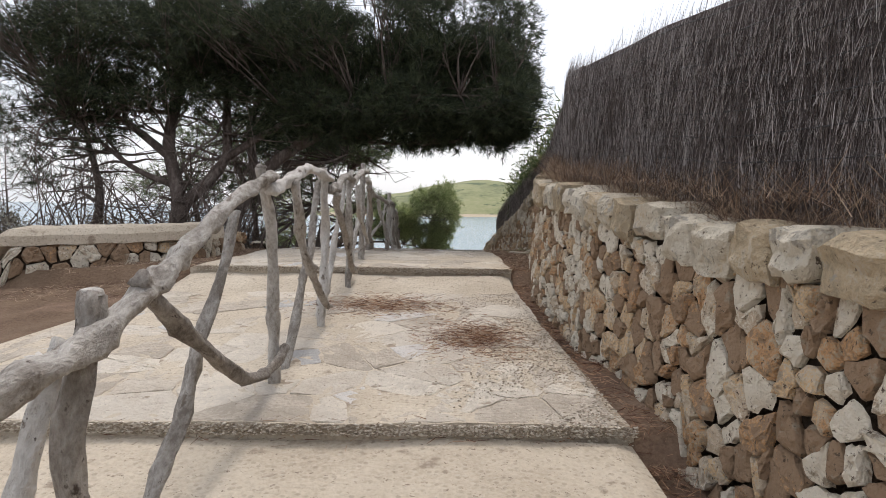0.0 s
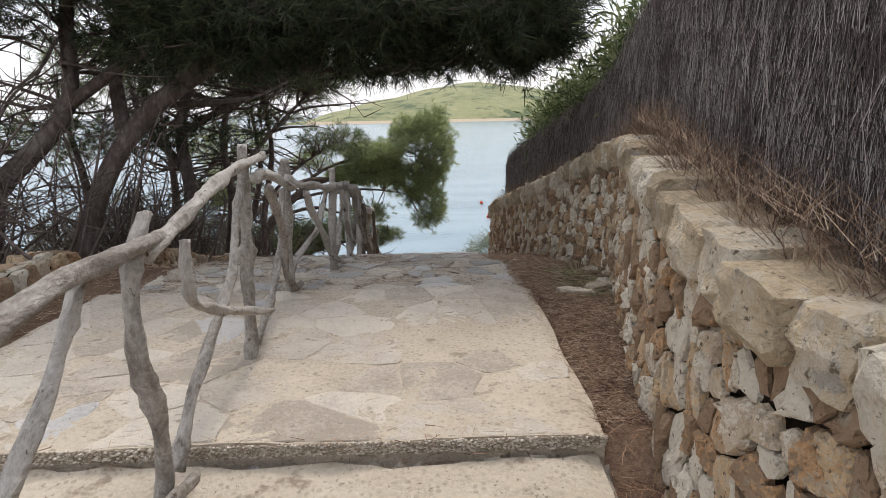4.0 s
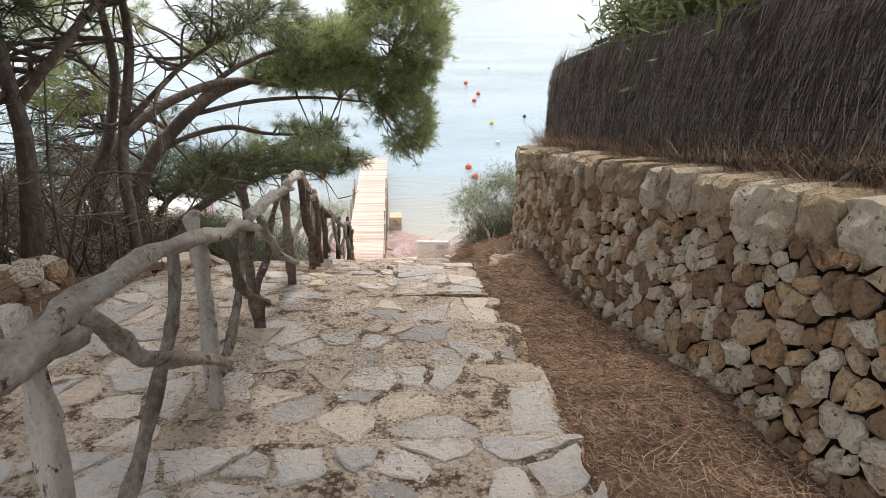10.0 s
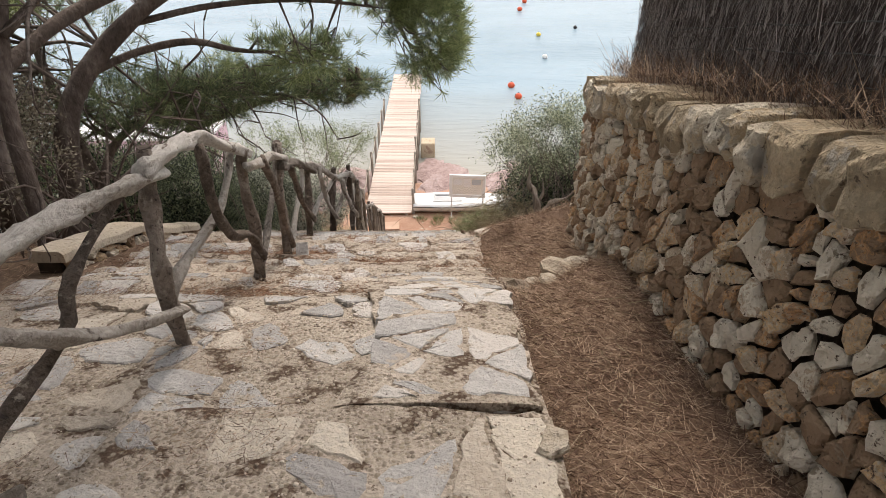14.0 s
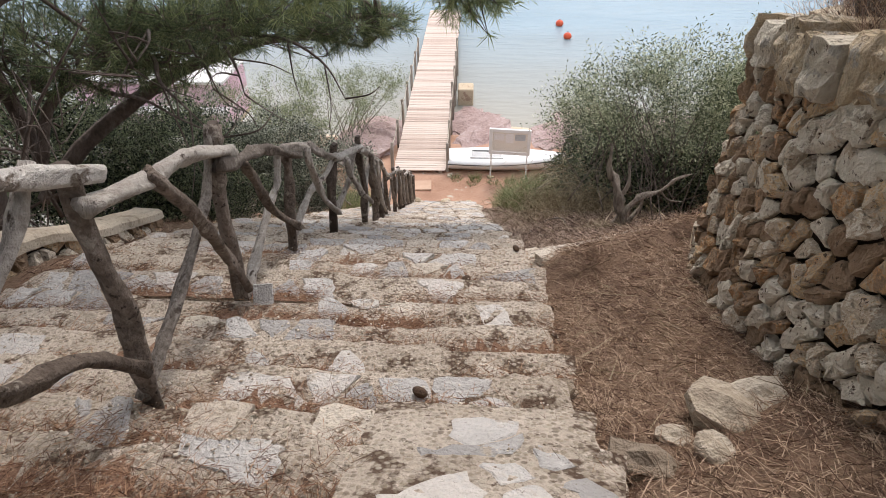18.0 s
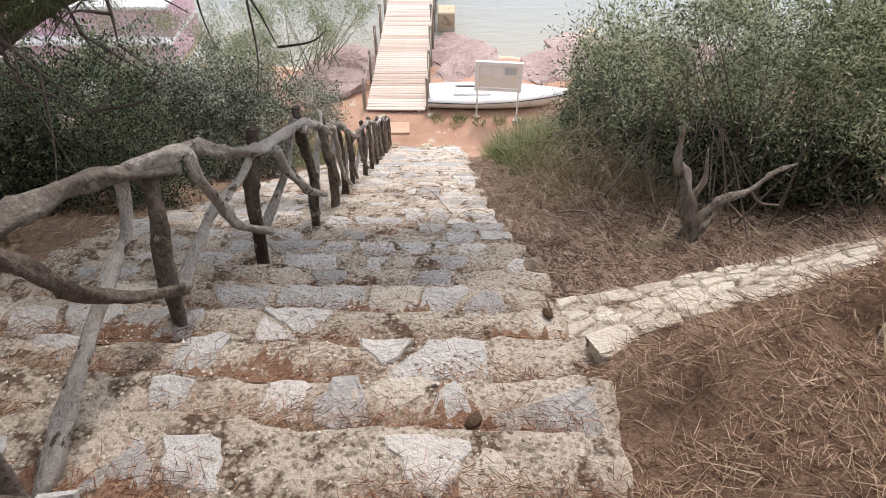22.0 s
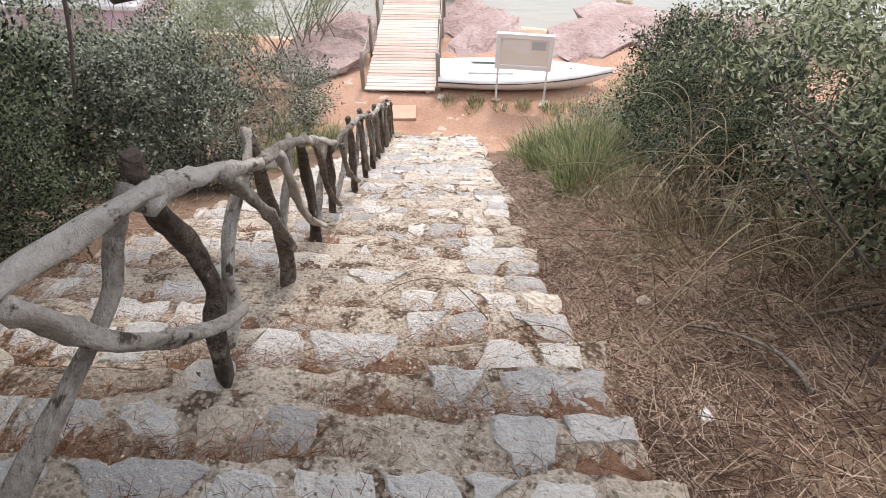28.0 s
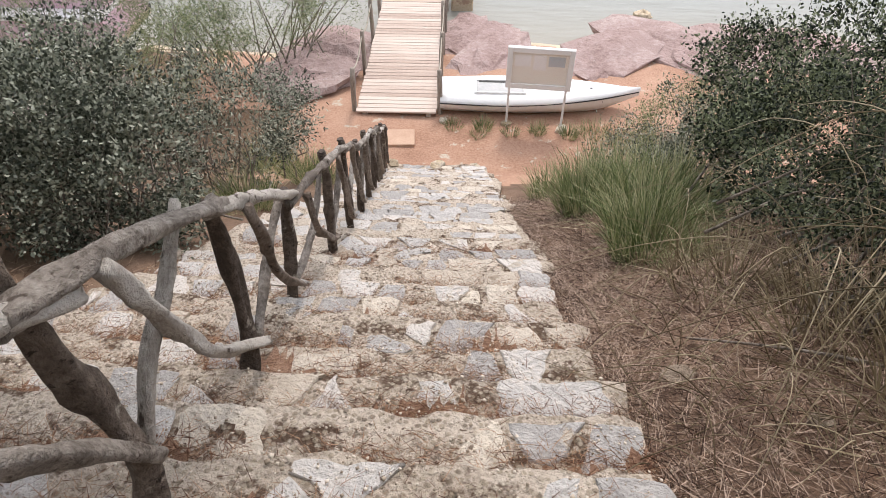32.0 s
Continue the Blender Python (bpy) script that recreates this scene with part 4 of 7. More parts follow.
post(K_, 0.036, (15.52, 0.42), (15.43, 0.04), (15.38, -0.17), (15.43, -0.62))
rail(W_, 0.033, (9.46, 1.55), (9.78, 1.46), (10.10, 1.42), (10.36, 1.36), (10.68, 1.29))
rail(W_, 0.032, (10.45, 1.37), (10.70, 1.34), (11.01, 1.32), (11.38, 1.24), (11.85, 1.10))
rail(W_, 0.034, (11.42, 1.22), (11.65, 1.21), (11.83, 1.19), (12.07, 1.16), (12.32, 1.12), (12.63, 1.03), (13.07, 0.89))
rail(W_, 0.029, (12.88, 0.94), (13.17, 0.84), (13.37, 0.77), (13.62, 0.72), (13.88, 0.61), (14.25, 0.45))
rail(B_, 0.033, (14.00, 0.62), (14.42, 0.55), (14.94, 0.45), (15.58, 0.29))
brace(W_, 0.027, (9.81, 1.40), (9.95, 1.18), (10.13, 0.95), (10.31, 0.73), (10.54, 0.60))
brace(W_, 0.026, (10.76, 1.30), (10.90, 1.13), (11.00, 0.92), (11.32, 0.72), (11.69, 0.56))
brace(W_, 0.026, (11.84, 1.17), (11.96, 1.03), (12.06, 0.89), (12.29, 0.73), (12.67, 0.47), (12.89, 0.30))
brace(W_, 0.025, (13.22, 0.80), (13.23, 0.68), (13.33, 0.53), (13.52, 0.36), (13.85, 0.14), (14.19, -0.08))
brace(W_, 0.025, (14.20, 0.53), (14.39, 0.32), (14.81, 0.00), (15.41, -0.34))
strut(W_, 0.025, (9.60, 0.68), (9.70, 0.82), (9.93, 0.92), (10.17, 1.01), (10.31, 1.21), (10.42, 1.36))
strut(B_, 0.025, (10.50, 0.66), (10.76, 0.72), (10.98, 0.90), (11.24, 1.05), (11.47, 1.20))
strut(W_, 0.025, (11.68, 0.42), (11.95, 0.46), (12.15, 0.55), (12.37, 0.66), (12.55, 0.79), (12.64, 1.02))
strut(W_, 0.023, (12.94, 0.20), (13.30, 0.20), (13.65, 0.28), (13.90, 0.42), (14.04, 0.58))
strut(K_, 0.023, (14.05, 0.02), (14.31, 0.08), (14.70, 0.10), (14.83, 0.24), (15.36, 0.35))
# the middle flight
post(K_, 0.034, (16.76, -0.08), (16.76, -0.36), (16.76, -0.68), (16.73, -1.10))
post(K_, 0.036, (18.03, -0.54), (17.96, -0.69), (17.88, -0.93), (17.87, -1.25), (17.84, -1.62))
post(K_, 0.035, (19.08, -1.26), (19.05, -1.43), (18.96, -1.65), (18.90, -2.05))
post(K_, 0.034, (20.05, -1.68), (20.00, -1.80), (19.84, -1.93), (19.81, -2.18), (19.78, -2.52))
rail(B_, 0.034, (15.38, 0.38), (15.65, 0.35), (15.85, 0.32), (16.08, 0.26), (16.42, 0.07), (16.90, -0.17))
rail(W_, 0.032, (16.72, -0.19), (17.13, -0.34), (17.52, -0.45), (17.98, -0.66), (18.14, -0.75))
rail(W_, 0.033, (17.88, -0.69), (18.20, -0.83), (18.44, -0.90), (18.75, -1.05), (19.21, -1.34))
rail(W_, 0.030, (18.93, -1.14), (19.24, -1.28), (19.43, -1.38), (19.69, -1.58), (20.08, -1.83))
rail(W_, 0.029, (19.96, -1.76), (20.24, -1.85), (20.39, -1.90), (20.55, -1.96), (20.78, -2.08))
brace(K_, 0.026, (15.96, 0.26), (15.97, 0.08), (16.01, -0.13), (16.15, -0.36), (16.42, -0.52), (16.67, -0.83))
brace(K_, 0.027, (17.14, -0.31), (17.42, -0.68), (17.68, -1.10), (17.84, -1.45))
brace(K_, 0.025, (18.17, -0.83), (18.28, -1.01), (18.39, -1.21), (18.61, -1.47), (18.97, -1.80))
brace(W_, 0.024, (19.27, -1.31), (19.31, -1.46), (19.41, -1.67), (19.47, -1.85), (19.62, -2.02), (19.84, -2.24))
brace(W_, 0.026, (20.10, -1.83), (20.16, -1.95), (20.21, -2.07), (20.29, -2.20), (20.45, -2.40), (20.61, -2.56), (20.85, -2.76))
strut(W_, 0.025, (15.42, -0.32), (15.57, -0.24), (15.86, -0.24), (16.18, -0.23), (16.45, -0.15), (16.65, 0.00))
strut(W_, 0.024, (16.70, -1.02), (17.07, -0.94), (17.50, -0.88), (17.80, -0.76), (18.00, -0.53))
strut(W_, 0.026, (17.90, -1.58), (18.34, -1.48), (18.65, -1.42), (18.86, -1.36), (18.96, -1.16))
strut(W_, 0.025, (18.95, -1.87), (19.28, -1.78), (19.51, -1.77), (19.77, -1.82), (20.01, -1.79))
# the lower flight
post(K_, 0.033, (20.65, -1.90), (20.67, -2.10), (20.77, -2.36), (20.81, -2.60), (20.73, -2.72), (20.63, -2.99))
post(K_, 0.032, (21.66, -2.60), (21.68, -2.85), (21.70, -3.10), (21.70, -3.36), (21.58, -3.60))
post(K_, 0.032, (22.60, -3.26), (22.63, -3.50), (22.58, -3.90), (22.45, -4.17))
post(K_, 0.032, (23.58, -3.98), (23.48, -4.30), (23.30, -4.70))
rail(W_, 0.029, (20.58, -2.01), (20.80, -2.11), (21.07, -2.29), (21.37, -2.50), (21.78, -2.80))
rail(W_, 0.028, (21.58, -2.66), (21.76, -2.74), (21.99, -2.86), (22.38, -3.11), (22.66, -3.30))
rail(W_, 0.027, (22.50, -3.20), (23.01, -3.56), (23.62, -4.03))
brace(W_, 0.024, (21.03, -2.28), (21.28, -2.59), (21.55, -3.00), (21.72, -3.33))
brace(W_, 0.023, (21.85, -2.80), (21.93, -2.99), (22.06, -3.29), (22.21, -3.56), (22.60, -4.00))
brace(K_, 0.023, (22.81, -3.45), (22.93, -3.74), (23.02, -4.04), (23.39, -4.50))
strut(W_, 0.024, (19.88, -2.28), (20.09, -2.22), (20.37, -2.16), (20.50, -2.05), (20.60, -1.95))
strut(W_, 0.025, (20.76, -2.88), (20.93, -2.83), (20.98, -2.68), (21.20, -2.61), (21.54, -2.60), (21.66, -2.52))
strut(W_, 0.023, (21.76, -3.42), (21.93, -3.24), (22.14, -3.18), (22.40, -3.08))
strut(W_, 0.022, (22.66, -4.05), (23.14, -4.05), (23.53, -3.96))
# far end, down to the landing
last = (23.58, -4.06)
for y in (24.4, 25.2, 26.0, 26.75, 27.5, 28.25, 28.95, 29.5):
    z = float(path_z(y))
    h = rr.uniform(0.86, 1.0)
    lean = rr.uniform(0.02, 0.16)
    head = (y + lean, z - 0.55 * lean + h)
    post(K_, rr.uniform(0.028, 0.034), head, (y + lean * 0.8 + rr.normal(0, 0.02), z + 0.55 * h), (y, z - 0.06))
    top = (head[0], head[1] - 0.08)
    mid = ((last[0] + top[0]) / 2, (last[1] + top[1]) / 2 + rr.normal(0.03, 0.03))
    rail(W_, 0.025, (last[0] - 0.08, last[1] + 0.05), mid, (top[0] + 0.06, top[1] - 0.03))
    brace(K_, 0.021, (last[0] + 0.22, last[1] - 0.12), (last[0] + 0.30, last[1] - 0.45), (y - 0.15, z + 0.30), (y + 0.04, z + 0.14))
    strut(W_, 0.021, (last[0] - 0.05, float(path_z(last[0] - 0.2)) + 0.02), (mid[0], mid[1] - 0.42), (top[0] - 0.10, top[1] + 0.04))
    last = top

# ---- pines ----


def needles(points, seed, per=22, length=(0.08, 0.15), width=0.006, up=0.25, out=None):
    """Tufts of needles round points."""
    r = np.random.default_rng(seed)
    n = len(points)
    base = np.repeat(np.asarray(points, float), per, 0) + r.normal(0, 0.025, (n * per, 3))
    way = unit(n * per, seed + 1, up)
    if out is not None:
        way = way + np.repeat(out, per, 0) * 0.9
    return blades(base, way, r.uniform(*length, n * per), np.full(n * per, width), 0.15, 1, seed)


def limbs_mesh(limbs, seed, sides=6):
    return join_arrays([(lambda a: (a[0].tolist(), a[1]))(tube_arrays(resample(p, max(5, 3 * len(p))), rad, sides, 0.10, seed + k)) for k, (p, rad) in enumerate(limbs)])


def pine(label, stems, puffs, seed, material, per=22, tufts=900, twigs=60, width=0.006, length=(0.08, 0.15), snags=0):
    """stems: (points, radii) in the world; puffs: (centre, half sizes, share) of the crown; snags: bare crooked branches."""
    r = np.random.default_rng(seed)
    base = stems[0][0][0]
    e = thing("pine_tree", *base, label, "pine tree")
    shift = -np.array(base)
    v, f = limbs_mesh([(np.array(p) + shift, rad) for p, rad in stems], seed, 9)
    obj("trunk", mesh_list("trunk", v, f, True), M_BARK, e, "dark furrowed bark")
    pts, outs, thin = [], [], []
    total_share = sum(s for *_, s in puffs)
    ends = np.array([q for p, _ in stems for q in resample(p, 10)[3:]])
    for c, h, s in puffs:
        c, h = np.array(c), np.array(h)
        k = int(tufts * s / total_share)
        d = r.normal(size=(k, 3))
        d /= np.linalg.norm(d, axis=1)[:, None]
        rad = r.uniform(0.25, 1.0, k) ** 0.5
        q = c + d * h * rad[:, None] + r.normal(0, 0.08, (k, 3))
        lump = np.sin(q[:, 0] * 3.1 + seed) + np.sin(q[:, 1] * 2.7) + np.sin(q[:, 2] * 4.3 + 1)
        q = q[lump > -0.9]
        pts.append(q)
        outs.append((q - c) / h)
        for _ in range(max(2, int(twigs * s / total_share))):
            w = q[r.integers(len(q))]
            o = ends[np.argmin(((ends - w) ** 2).sum(1) + r.uniform(0, 0.6, len(ends)))]
            thin.append(([o, o + (w - o) * 0.5 + r.normal(0, 0.12, 3) + (0, 0, 0.08), w], [0.022, 0.012, 0.005]))
            for _ in range(3):
                w2 = q[np.argmin(((q - w - r.normal(0, 0.5, 3)) ** 2).sum(1))]
                thin.append(([o + (w - o) * 0.6, (o + w) / 2 + (w2 - o) * 0.25, w2], [0.009, 0.006, 0.003]))
    for _ in range(snags):
        o = ends[r.integers(len(ends))]
        if o[0] > -2.4:
            continue
        way = np.array([r.normal(0, 1) - 0.5, r.normal(0, 0.7), r.uniform(-0.25, 0.55)])
        way /= np.linalg.norm(way)
        line, ln = [o], r.uniform(0.7, 1.9)
        for k in range(4):
            line.append(line[-1] + way * ln / 4)
            way = way + r.normal(0, 0.28, 3)
            way /= np.linalg.norm(way)
            if k:
                side = way + r.normal(0, 0.7, 3)
                thin.append(([line[-1], line[-1] + side * 0.22, line[-1] + side * 0.4 + r.normal(0, 0.08, 3)], [0.011, 0.007, 0.003]))
        thin.append((line, [0.03, 0.024, 0.018, 0.012, 0.005]))
    pts, outs = np.vstack(pts), np.vstack(outs)
    outs /= np.linalg.norm(outs, axis=1)[:, None] + 1e-6
    v, f = limbs_mesh([(np.array(p) + shift, rad) for p, rad in thin], seed + 50, 4)
    obj("branchwork", mesh_list("branchwork", v, f, True), M_BARK, e, "bare dark twiggy branches", kind="stuff")
    v, f = needles(pts + shift, seed, per, length, width, 0.2, outs)
    obj("crown", mesh_np("crown", v, f), material, e, "tufts of long needles")
    return e


pine("tall dark pine leaning over the steps with bare lower branches",
     [([(-4.3, 12.3, 0.0), (-3.9, 12.4, 1.2), (-3.2, 12.6, 2.2), (-2.0, 12.8, 2.9), (-0.6, 12.8, 3.2), (1.3, 12.6, 3.4)], [0.15, 0.13, 0.11, 0.08, 0.05, 0.02]),
      ([(-3.6, 12.5, 1.7), (-3.9, 13.2, 3.0), (-3.6, 14.0, 4.6)], [0.10, 0.08, 0.04]),
      ([(-2.9, 12.6, 2.5), (-1.6, 13.2, 3.4), (0.0, 13.2, 4.2), (1.5, 13.0, 4.6)], [0.08, 0.06, 0.04, 0.02]),
      ([(-2.4, 12.9, 2.8), (-2.4, 14.4, 3.6), (-1.6, 15.8, 4.4), (-0.4, 17.0, 4.8)], [0.07, 0.055, 0.04, 0.015]),
      ([(-3.2, 13.0, 2.2), (-2.6, 14.6, 2.3), (-2.2, 15.8, 2.6)], [0.05, 0.035, 0.015]),
      ([(-2.2, 12.7, 2.8), (-1.2, 12.6, 2.6), (0.1, 12.5, 2.6), (0.9, 12.4, 2.7)], [0.05, 0.04, 0.03, 0.012])],
     # The last four puffs are unseen, added overhead to shade the middle flight.
     [((-2.4, 13.6, 4.3), (2.6, 1.8, 1.2), 4), ((0.9, 12.6, 2.95), (1.05, 0.9, 0.5), 2.6), ((-0.6, 12.8, 2.95), (1.3, 1.0, 0.5), 2.8), ((1.2, 12.6, 3.8), (1.0, 0.9, 0.7), 2.5), ((-0.3, 12.8, 3.9), (1.6, 1.2, 0.9), 3.4), ((0.5, 12.9, 5.0), (1.8, 1.2, 0.8), 3), ((-2.2, 12.8, 3.4), (1.4, 1.0, 0.7), 2.4), ((-3.2, 15.0, 4.8), (2.6, 2.2, 1.2), 2.4), ((-3.4, 15.6, 2.9), (1.5, 1.3, 0.45), 1.0), ((-3.6, 15.6, 1.75), (1.5, 1.2, 0.3), 0.3), ((-5.2, 16.2, 1.8), (1.6, 1.2, 0.35), 0.3), ((0.1, 15.2, 4.7), (1.5, 1.2, 0.5), 1.1), ((0.3, 17.3, 4.8), (1.3, 1.3, 0.5), 1.0), ((-1.6, 17.0, 4.7), (1.6, 1.4, 0.6), 1.2), ((-2.2, 19.0, 4.3), (1.4, 1.2, 0.6), 0.9)],
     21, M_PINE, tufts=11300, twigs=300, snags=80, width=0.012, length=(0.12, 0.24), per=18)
pine("dark pine with several leaning bare trunks",
     [([(-4.9, 11.4, 0.1), (-4.9, 11.8, 1.3), (-5.3, 12.3, 2.6), (-5.2, 13.2, 4.2)], [0.18, 0.15, 0.12, 0.06]),
      ([(-4.9, 11.8, 1.2), (-4.2, 12.4, 2.2), (-4.3, 13.0, 3.6), (-3.6, 13.8, 5.0)], [0.13, 0.11, 0.08, 0.04]),
      ([(-5.2, 12.1, 2.2), (-6.4, 12.6, 3.0), (-7.6, 13.2, 3.4)], [0.09, 0.06, 0.03]),
      ([(-5.0, 12.0, 1.6), (-6.0, 12.2, 2.0), (-7.0, 12.0, 2.9)], [0.07, 0.05, 0.02]),
      ([(-4.2, 12.4, 2.2), (-2.8, 12.3, 3.0), (-0.9, 11.9, 3.4), (1.2, 11.5, 3.4)], [0.08, 0.06, 0.04, 0.015]),
      ([(-7.2, 12.6, 0.0), (-7.0, 12.9, 1.4), (-7.6, 13.4, 3.0)], [0.10, 0.08, 0.04])],
     [((-3.4, 11.7, 4.35), (2.0, 1.3, 1.0), 5), ((-6.3, 11.8, 4.3), (2.2, 1.3, 1.1), 5), ((1.1, 11.7, 3.35), (0.95, 1.0, 0.6), 2.6), ((-0.4, 12.2, 3.35), (1.2, 1.3, 0.6), 3), ((-1.9, 12.4, 3.3), (1.3, 1.4, 0.6), 3), ((0.6, 12.2, 4.2), (1.5, 1.4, 0.6), 2), ((-5.0, 13.6, 4.4), (3.0, 2.4, 1.4), 4), ((-7.6, 13.2, 3.9), (2.2, 1.8, 1.3), 2.5), ((-7.6, 12.2, 2.7), (1.8, 1.2, 0.6), 1), ((-3.4, 12.6, 4.8), (2.0, 2.0, 1.1), 2.5), ((-4.5, 11.0, 4.6), (2.6, 1.6, 0.8), 1.6), ((-8.6, 14.0, 2.2), (1.6, 1.4, 0.7), 0.8), ((-7.6, 12.0, 5.3), (3.2, 2.0, 1.2), 4), ((-3.4, 12.2, 5.6), (3.0, 2.0, 1.0), 4), ((-0.3, 12.6, 4.9), (2.0, 1.5, 0.8), 2.4), ((-5.6, 11.6, 3.5), (1.9, 1.1, 0.4), 1.6), ((-2.6, 12.6, 2.9), (1.5, 1.1, 0.35), 1.2), ((1.5, 12.4, 3.0), (0.7, 0.8, 0.35), 1.0)],
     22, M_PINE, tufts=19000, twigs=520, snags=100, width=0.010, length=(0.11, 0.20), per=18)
pine("dark pine on the slope with a crooked forked trunk",
     [([(-4.3, 15.6, -0.7), (-4.1, 15.9, 0.6), (-4.4, 16.6, 2.0), (-3.9, 17.4, 3.8)], [0.15, 0.12, 0.10, 0.05]),
      ([(-4.2, 16.2, 1.0), (-5.2, 16.8, 2.0), (-5.8, 17.6, 3.2)], [0.09, 0.06, 0.03]),
      ([(-4.3, 16.5, 1.8), (-3.3, 17.4, 2.4), (-2.5, 18.2, 2.7)], [0.08, 0.05, 0.02]),
      ([(-6.0, 16.0, -1.2), (-6.2, 16.4, 0.6), (-6.8, 17.0, 2.2)], [0.11, 0.09, 0.04]),
      ([(-4.2, 15.9, 0.4), (-3.7, 16.8, 0.9), (-3.4, 17.8, 1.3)], [0.05, 0.035, 0.015])],
     [((-4.4, 17.4, 3.9), (2.2, 1.9, 1.1), 3), ((-6.0, 17.9, 3.1), (1.7, 1.4, 0.9), 1.8), ((-2.6, 18.6, 3.0), (1.5, 1.2, 0.6), 1.3), ((-7.0, 17.2, 1.8), (1.5, 1.2, 0.7), 1)],
     23, M_PINEMID, tufts=2000, twigs=110, snags=60, width=0.012, length=(0.13, 0.24), per=18)
pine("slender dark pines standing close together on the slope",
     [([(-3.7, 16.4, -1.0), (-3.6, 16.7, 0.4), (-3.8, 17.1, 1.7), (-3.4, 17.6, 3.2)], [0.11, 0.09, 0.07, 0.04]),
      ([(-3.7, 16.8, 0.7), (-3.0, 17.3, 1.6), (-2.3, 18.0, 2.4)], [0.06, 0.045, 0.02]),
      ([(-3.4, 18.2, -1.8), (-3.5, 18.5, -0.3), (-3.3, 18.9, 1.2), (-3.5, 19.2, 2.4)], [0.09, 0.075, 0.055, 0.03]),
      ([(-3.4, 18.6, 0.2), (-2.7, 19.2, 0.9), (-2.0, 19.8, 1.3)], [0.045, 0.03, 0.012]),
      ([(-5.2, 17.2, -1.2), (-5.0, 17.5, 0.4), (-5.3, 17.9, 2.2)], [0.10, 0.08, 0.04])],
     [((-2.6, 18.3, 2.7), (1.2, 1.0, 0.5), 2), ((-3.5, 19.3, 2.4), (1.3, 1.0, 0.6), 2), ((-2.0, 19.8, 1.4), (0.9, 0.8, 0.3), 1), ((-5.2, 18.2, 2.4), (1.3, 1.0, 0.7), 1.4)],
     26, M_PINEMID, tufts=1500, twigs=120, snags=60, width=0.009, length=(0.11, 0.2), per=18)
pine("bright green pine bending over the steps towards the jetty",
     [([(-4.15, 19.7, -2.6), (-4.05, 19.9, -1.7), (-3.97, 20.0, -1.11), (-3.73, 20.2, -0.6), (-3.29, 20.5, -0.12), (-2.81, 20.8, 0.22), (-2.2, 21.1, 0.38), (-1.2, 21.6, 0.5), (-0.1, 22.2, 0.6)], [0.15, 0.14, 0.13, 0.115, 0.10, 0.08, 0.06, 0.04, 0.018]),
      ([(-4.1, 18.8, -1.8), (-4.05, 18.85, -0.9), (-3.94, 18.9, -0.36), (-3.68, 19.3, -0.07), (-3.39, 19.8, 0.17), (-2.86, 20.4, 0.38), (-2.41, 20.9, 0.38), (-1.72, 21.3, 0.24), (-0.92, 21.7, 0.54)], [0.12, 0.11, 0.095, 0.075, 0.07, 0.06, 0.05, 0.035, 0.015]),
      ([(-3.96, 18.9, -0.4), (-3.79, 18.9, -0.06), (-3.66, 19.0, 0.5), (-3.63, 19.1, 0.99), (-3.8, 19.3, 2.2)], [0.085, 0.075, 0.065, 0.06, 0.03]),
      ([(-3.73, 20.2, -0.6), (-3.23, 20.6, -0.42), (-2.71, 21.0, -0.39), (-2.21, 21.3, -0.58), (-1.4, 21.7, -0.7)], [0.055, 0.045, 0.04, 0.03, 0.012]),
      ([(-3.29, 20.5, -0.12), (-2.6, 21.0, 0.55), (-1.4, 21.7, 0.95), (-0.5, 22.0, 1.1)], [0.055, 0.045, 0.03, 0.012]),
      ([(-3.2, 20.6, -0.1), (-2.3, 20.9, 0.05), (-1.3, 21.4, 0.02), (-0.3, 22.0, -0.2)], [0.045, 0.035, 0.025, 0.01])],
     [((0.05, 22.2, 1.05), (0.95, 0.95, 1.0), 4.6), ((0.15, 22.0, -0.5), (0.55, 0.7, 0.6), 1.8), ((-0.2, 22.2, 0.2), (0.9, 0.8, 0.5), 1.4), ((-1.5, 21.6, 0.45), (1.0, 0.8, 0.25), 1.8), ((-1.7, 21.4, -0.65), (0.9, 0.7, 0.16), 0.8), ((0.3, 22.4, 1.8), (0.45, 0.5, 0.5), 0.9), ((-1.3, 21.4, 1.0), (0.9, 0.7, 0.25), 1.4), ((-2.5, 21.0, 0.85), (0.8, 0.6, 0.16), 0.6), ((-4.9, 20.6, 0.3), (0.8, 0.8, 0.4), 0.6), ((-5.0, 21.2, 1.2), (1.2, 1.0, 0.6), 0.9)],
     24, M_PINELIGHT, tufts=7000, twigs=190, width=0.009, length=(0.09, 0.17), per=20)
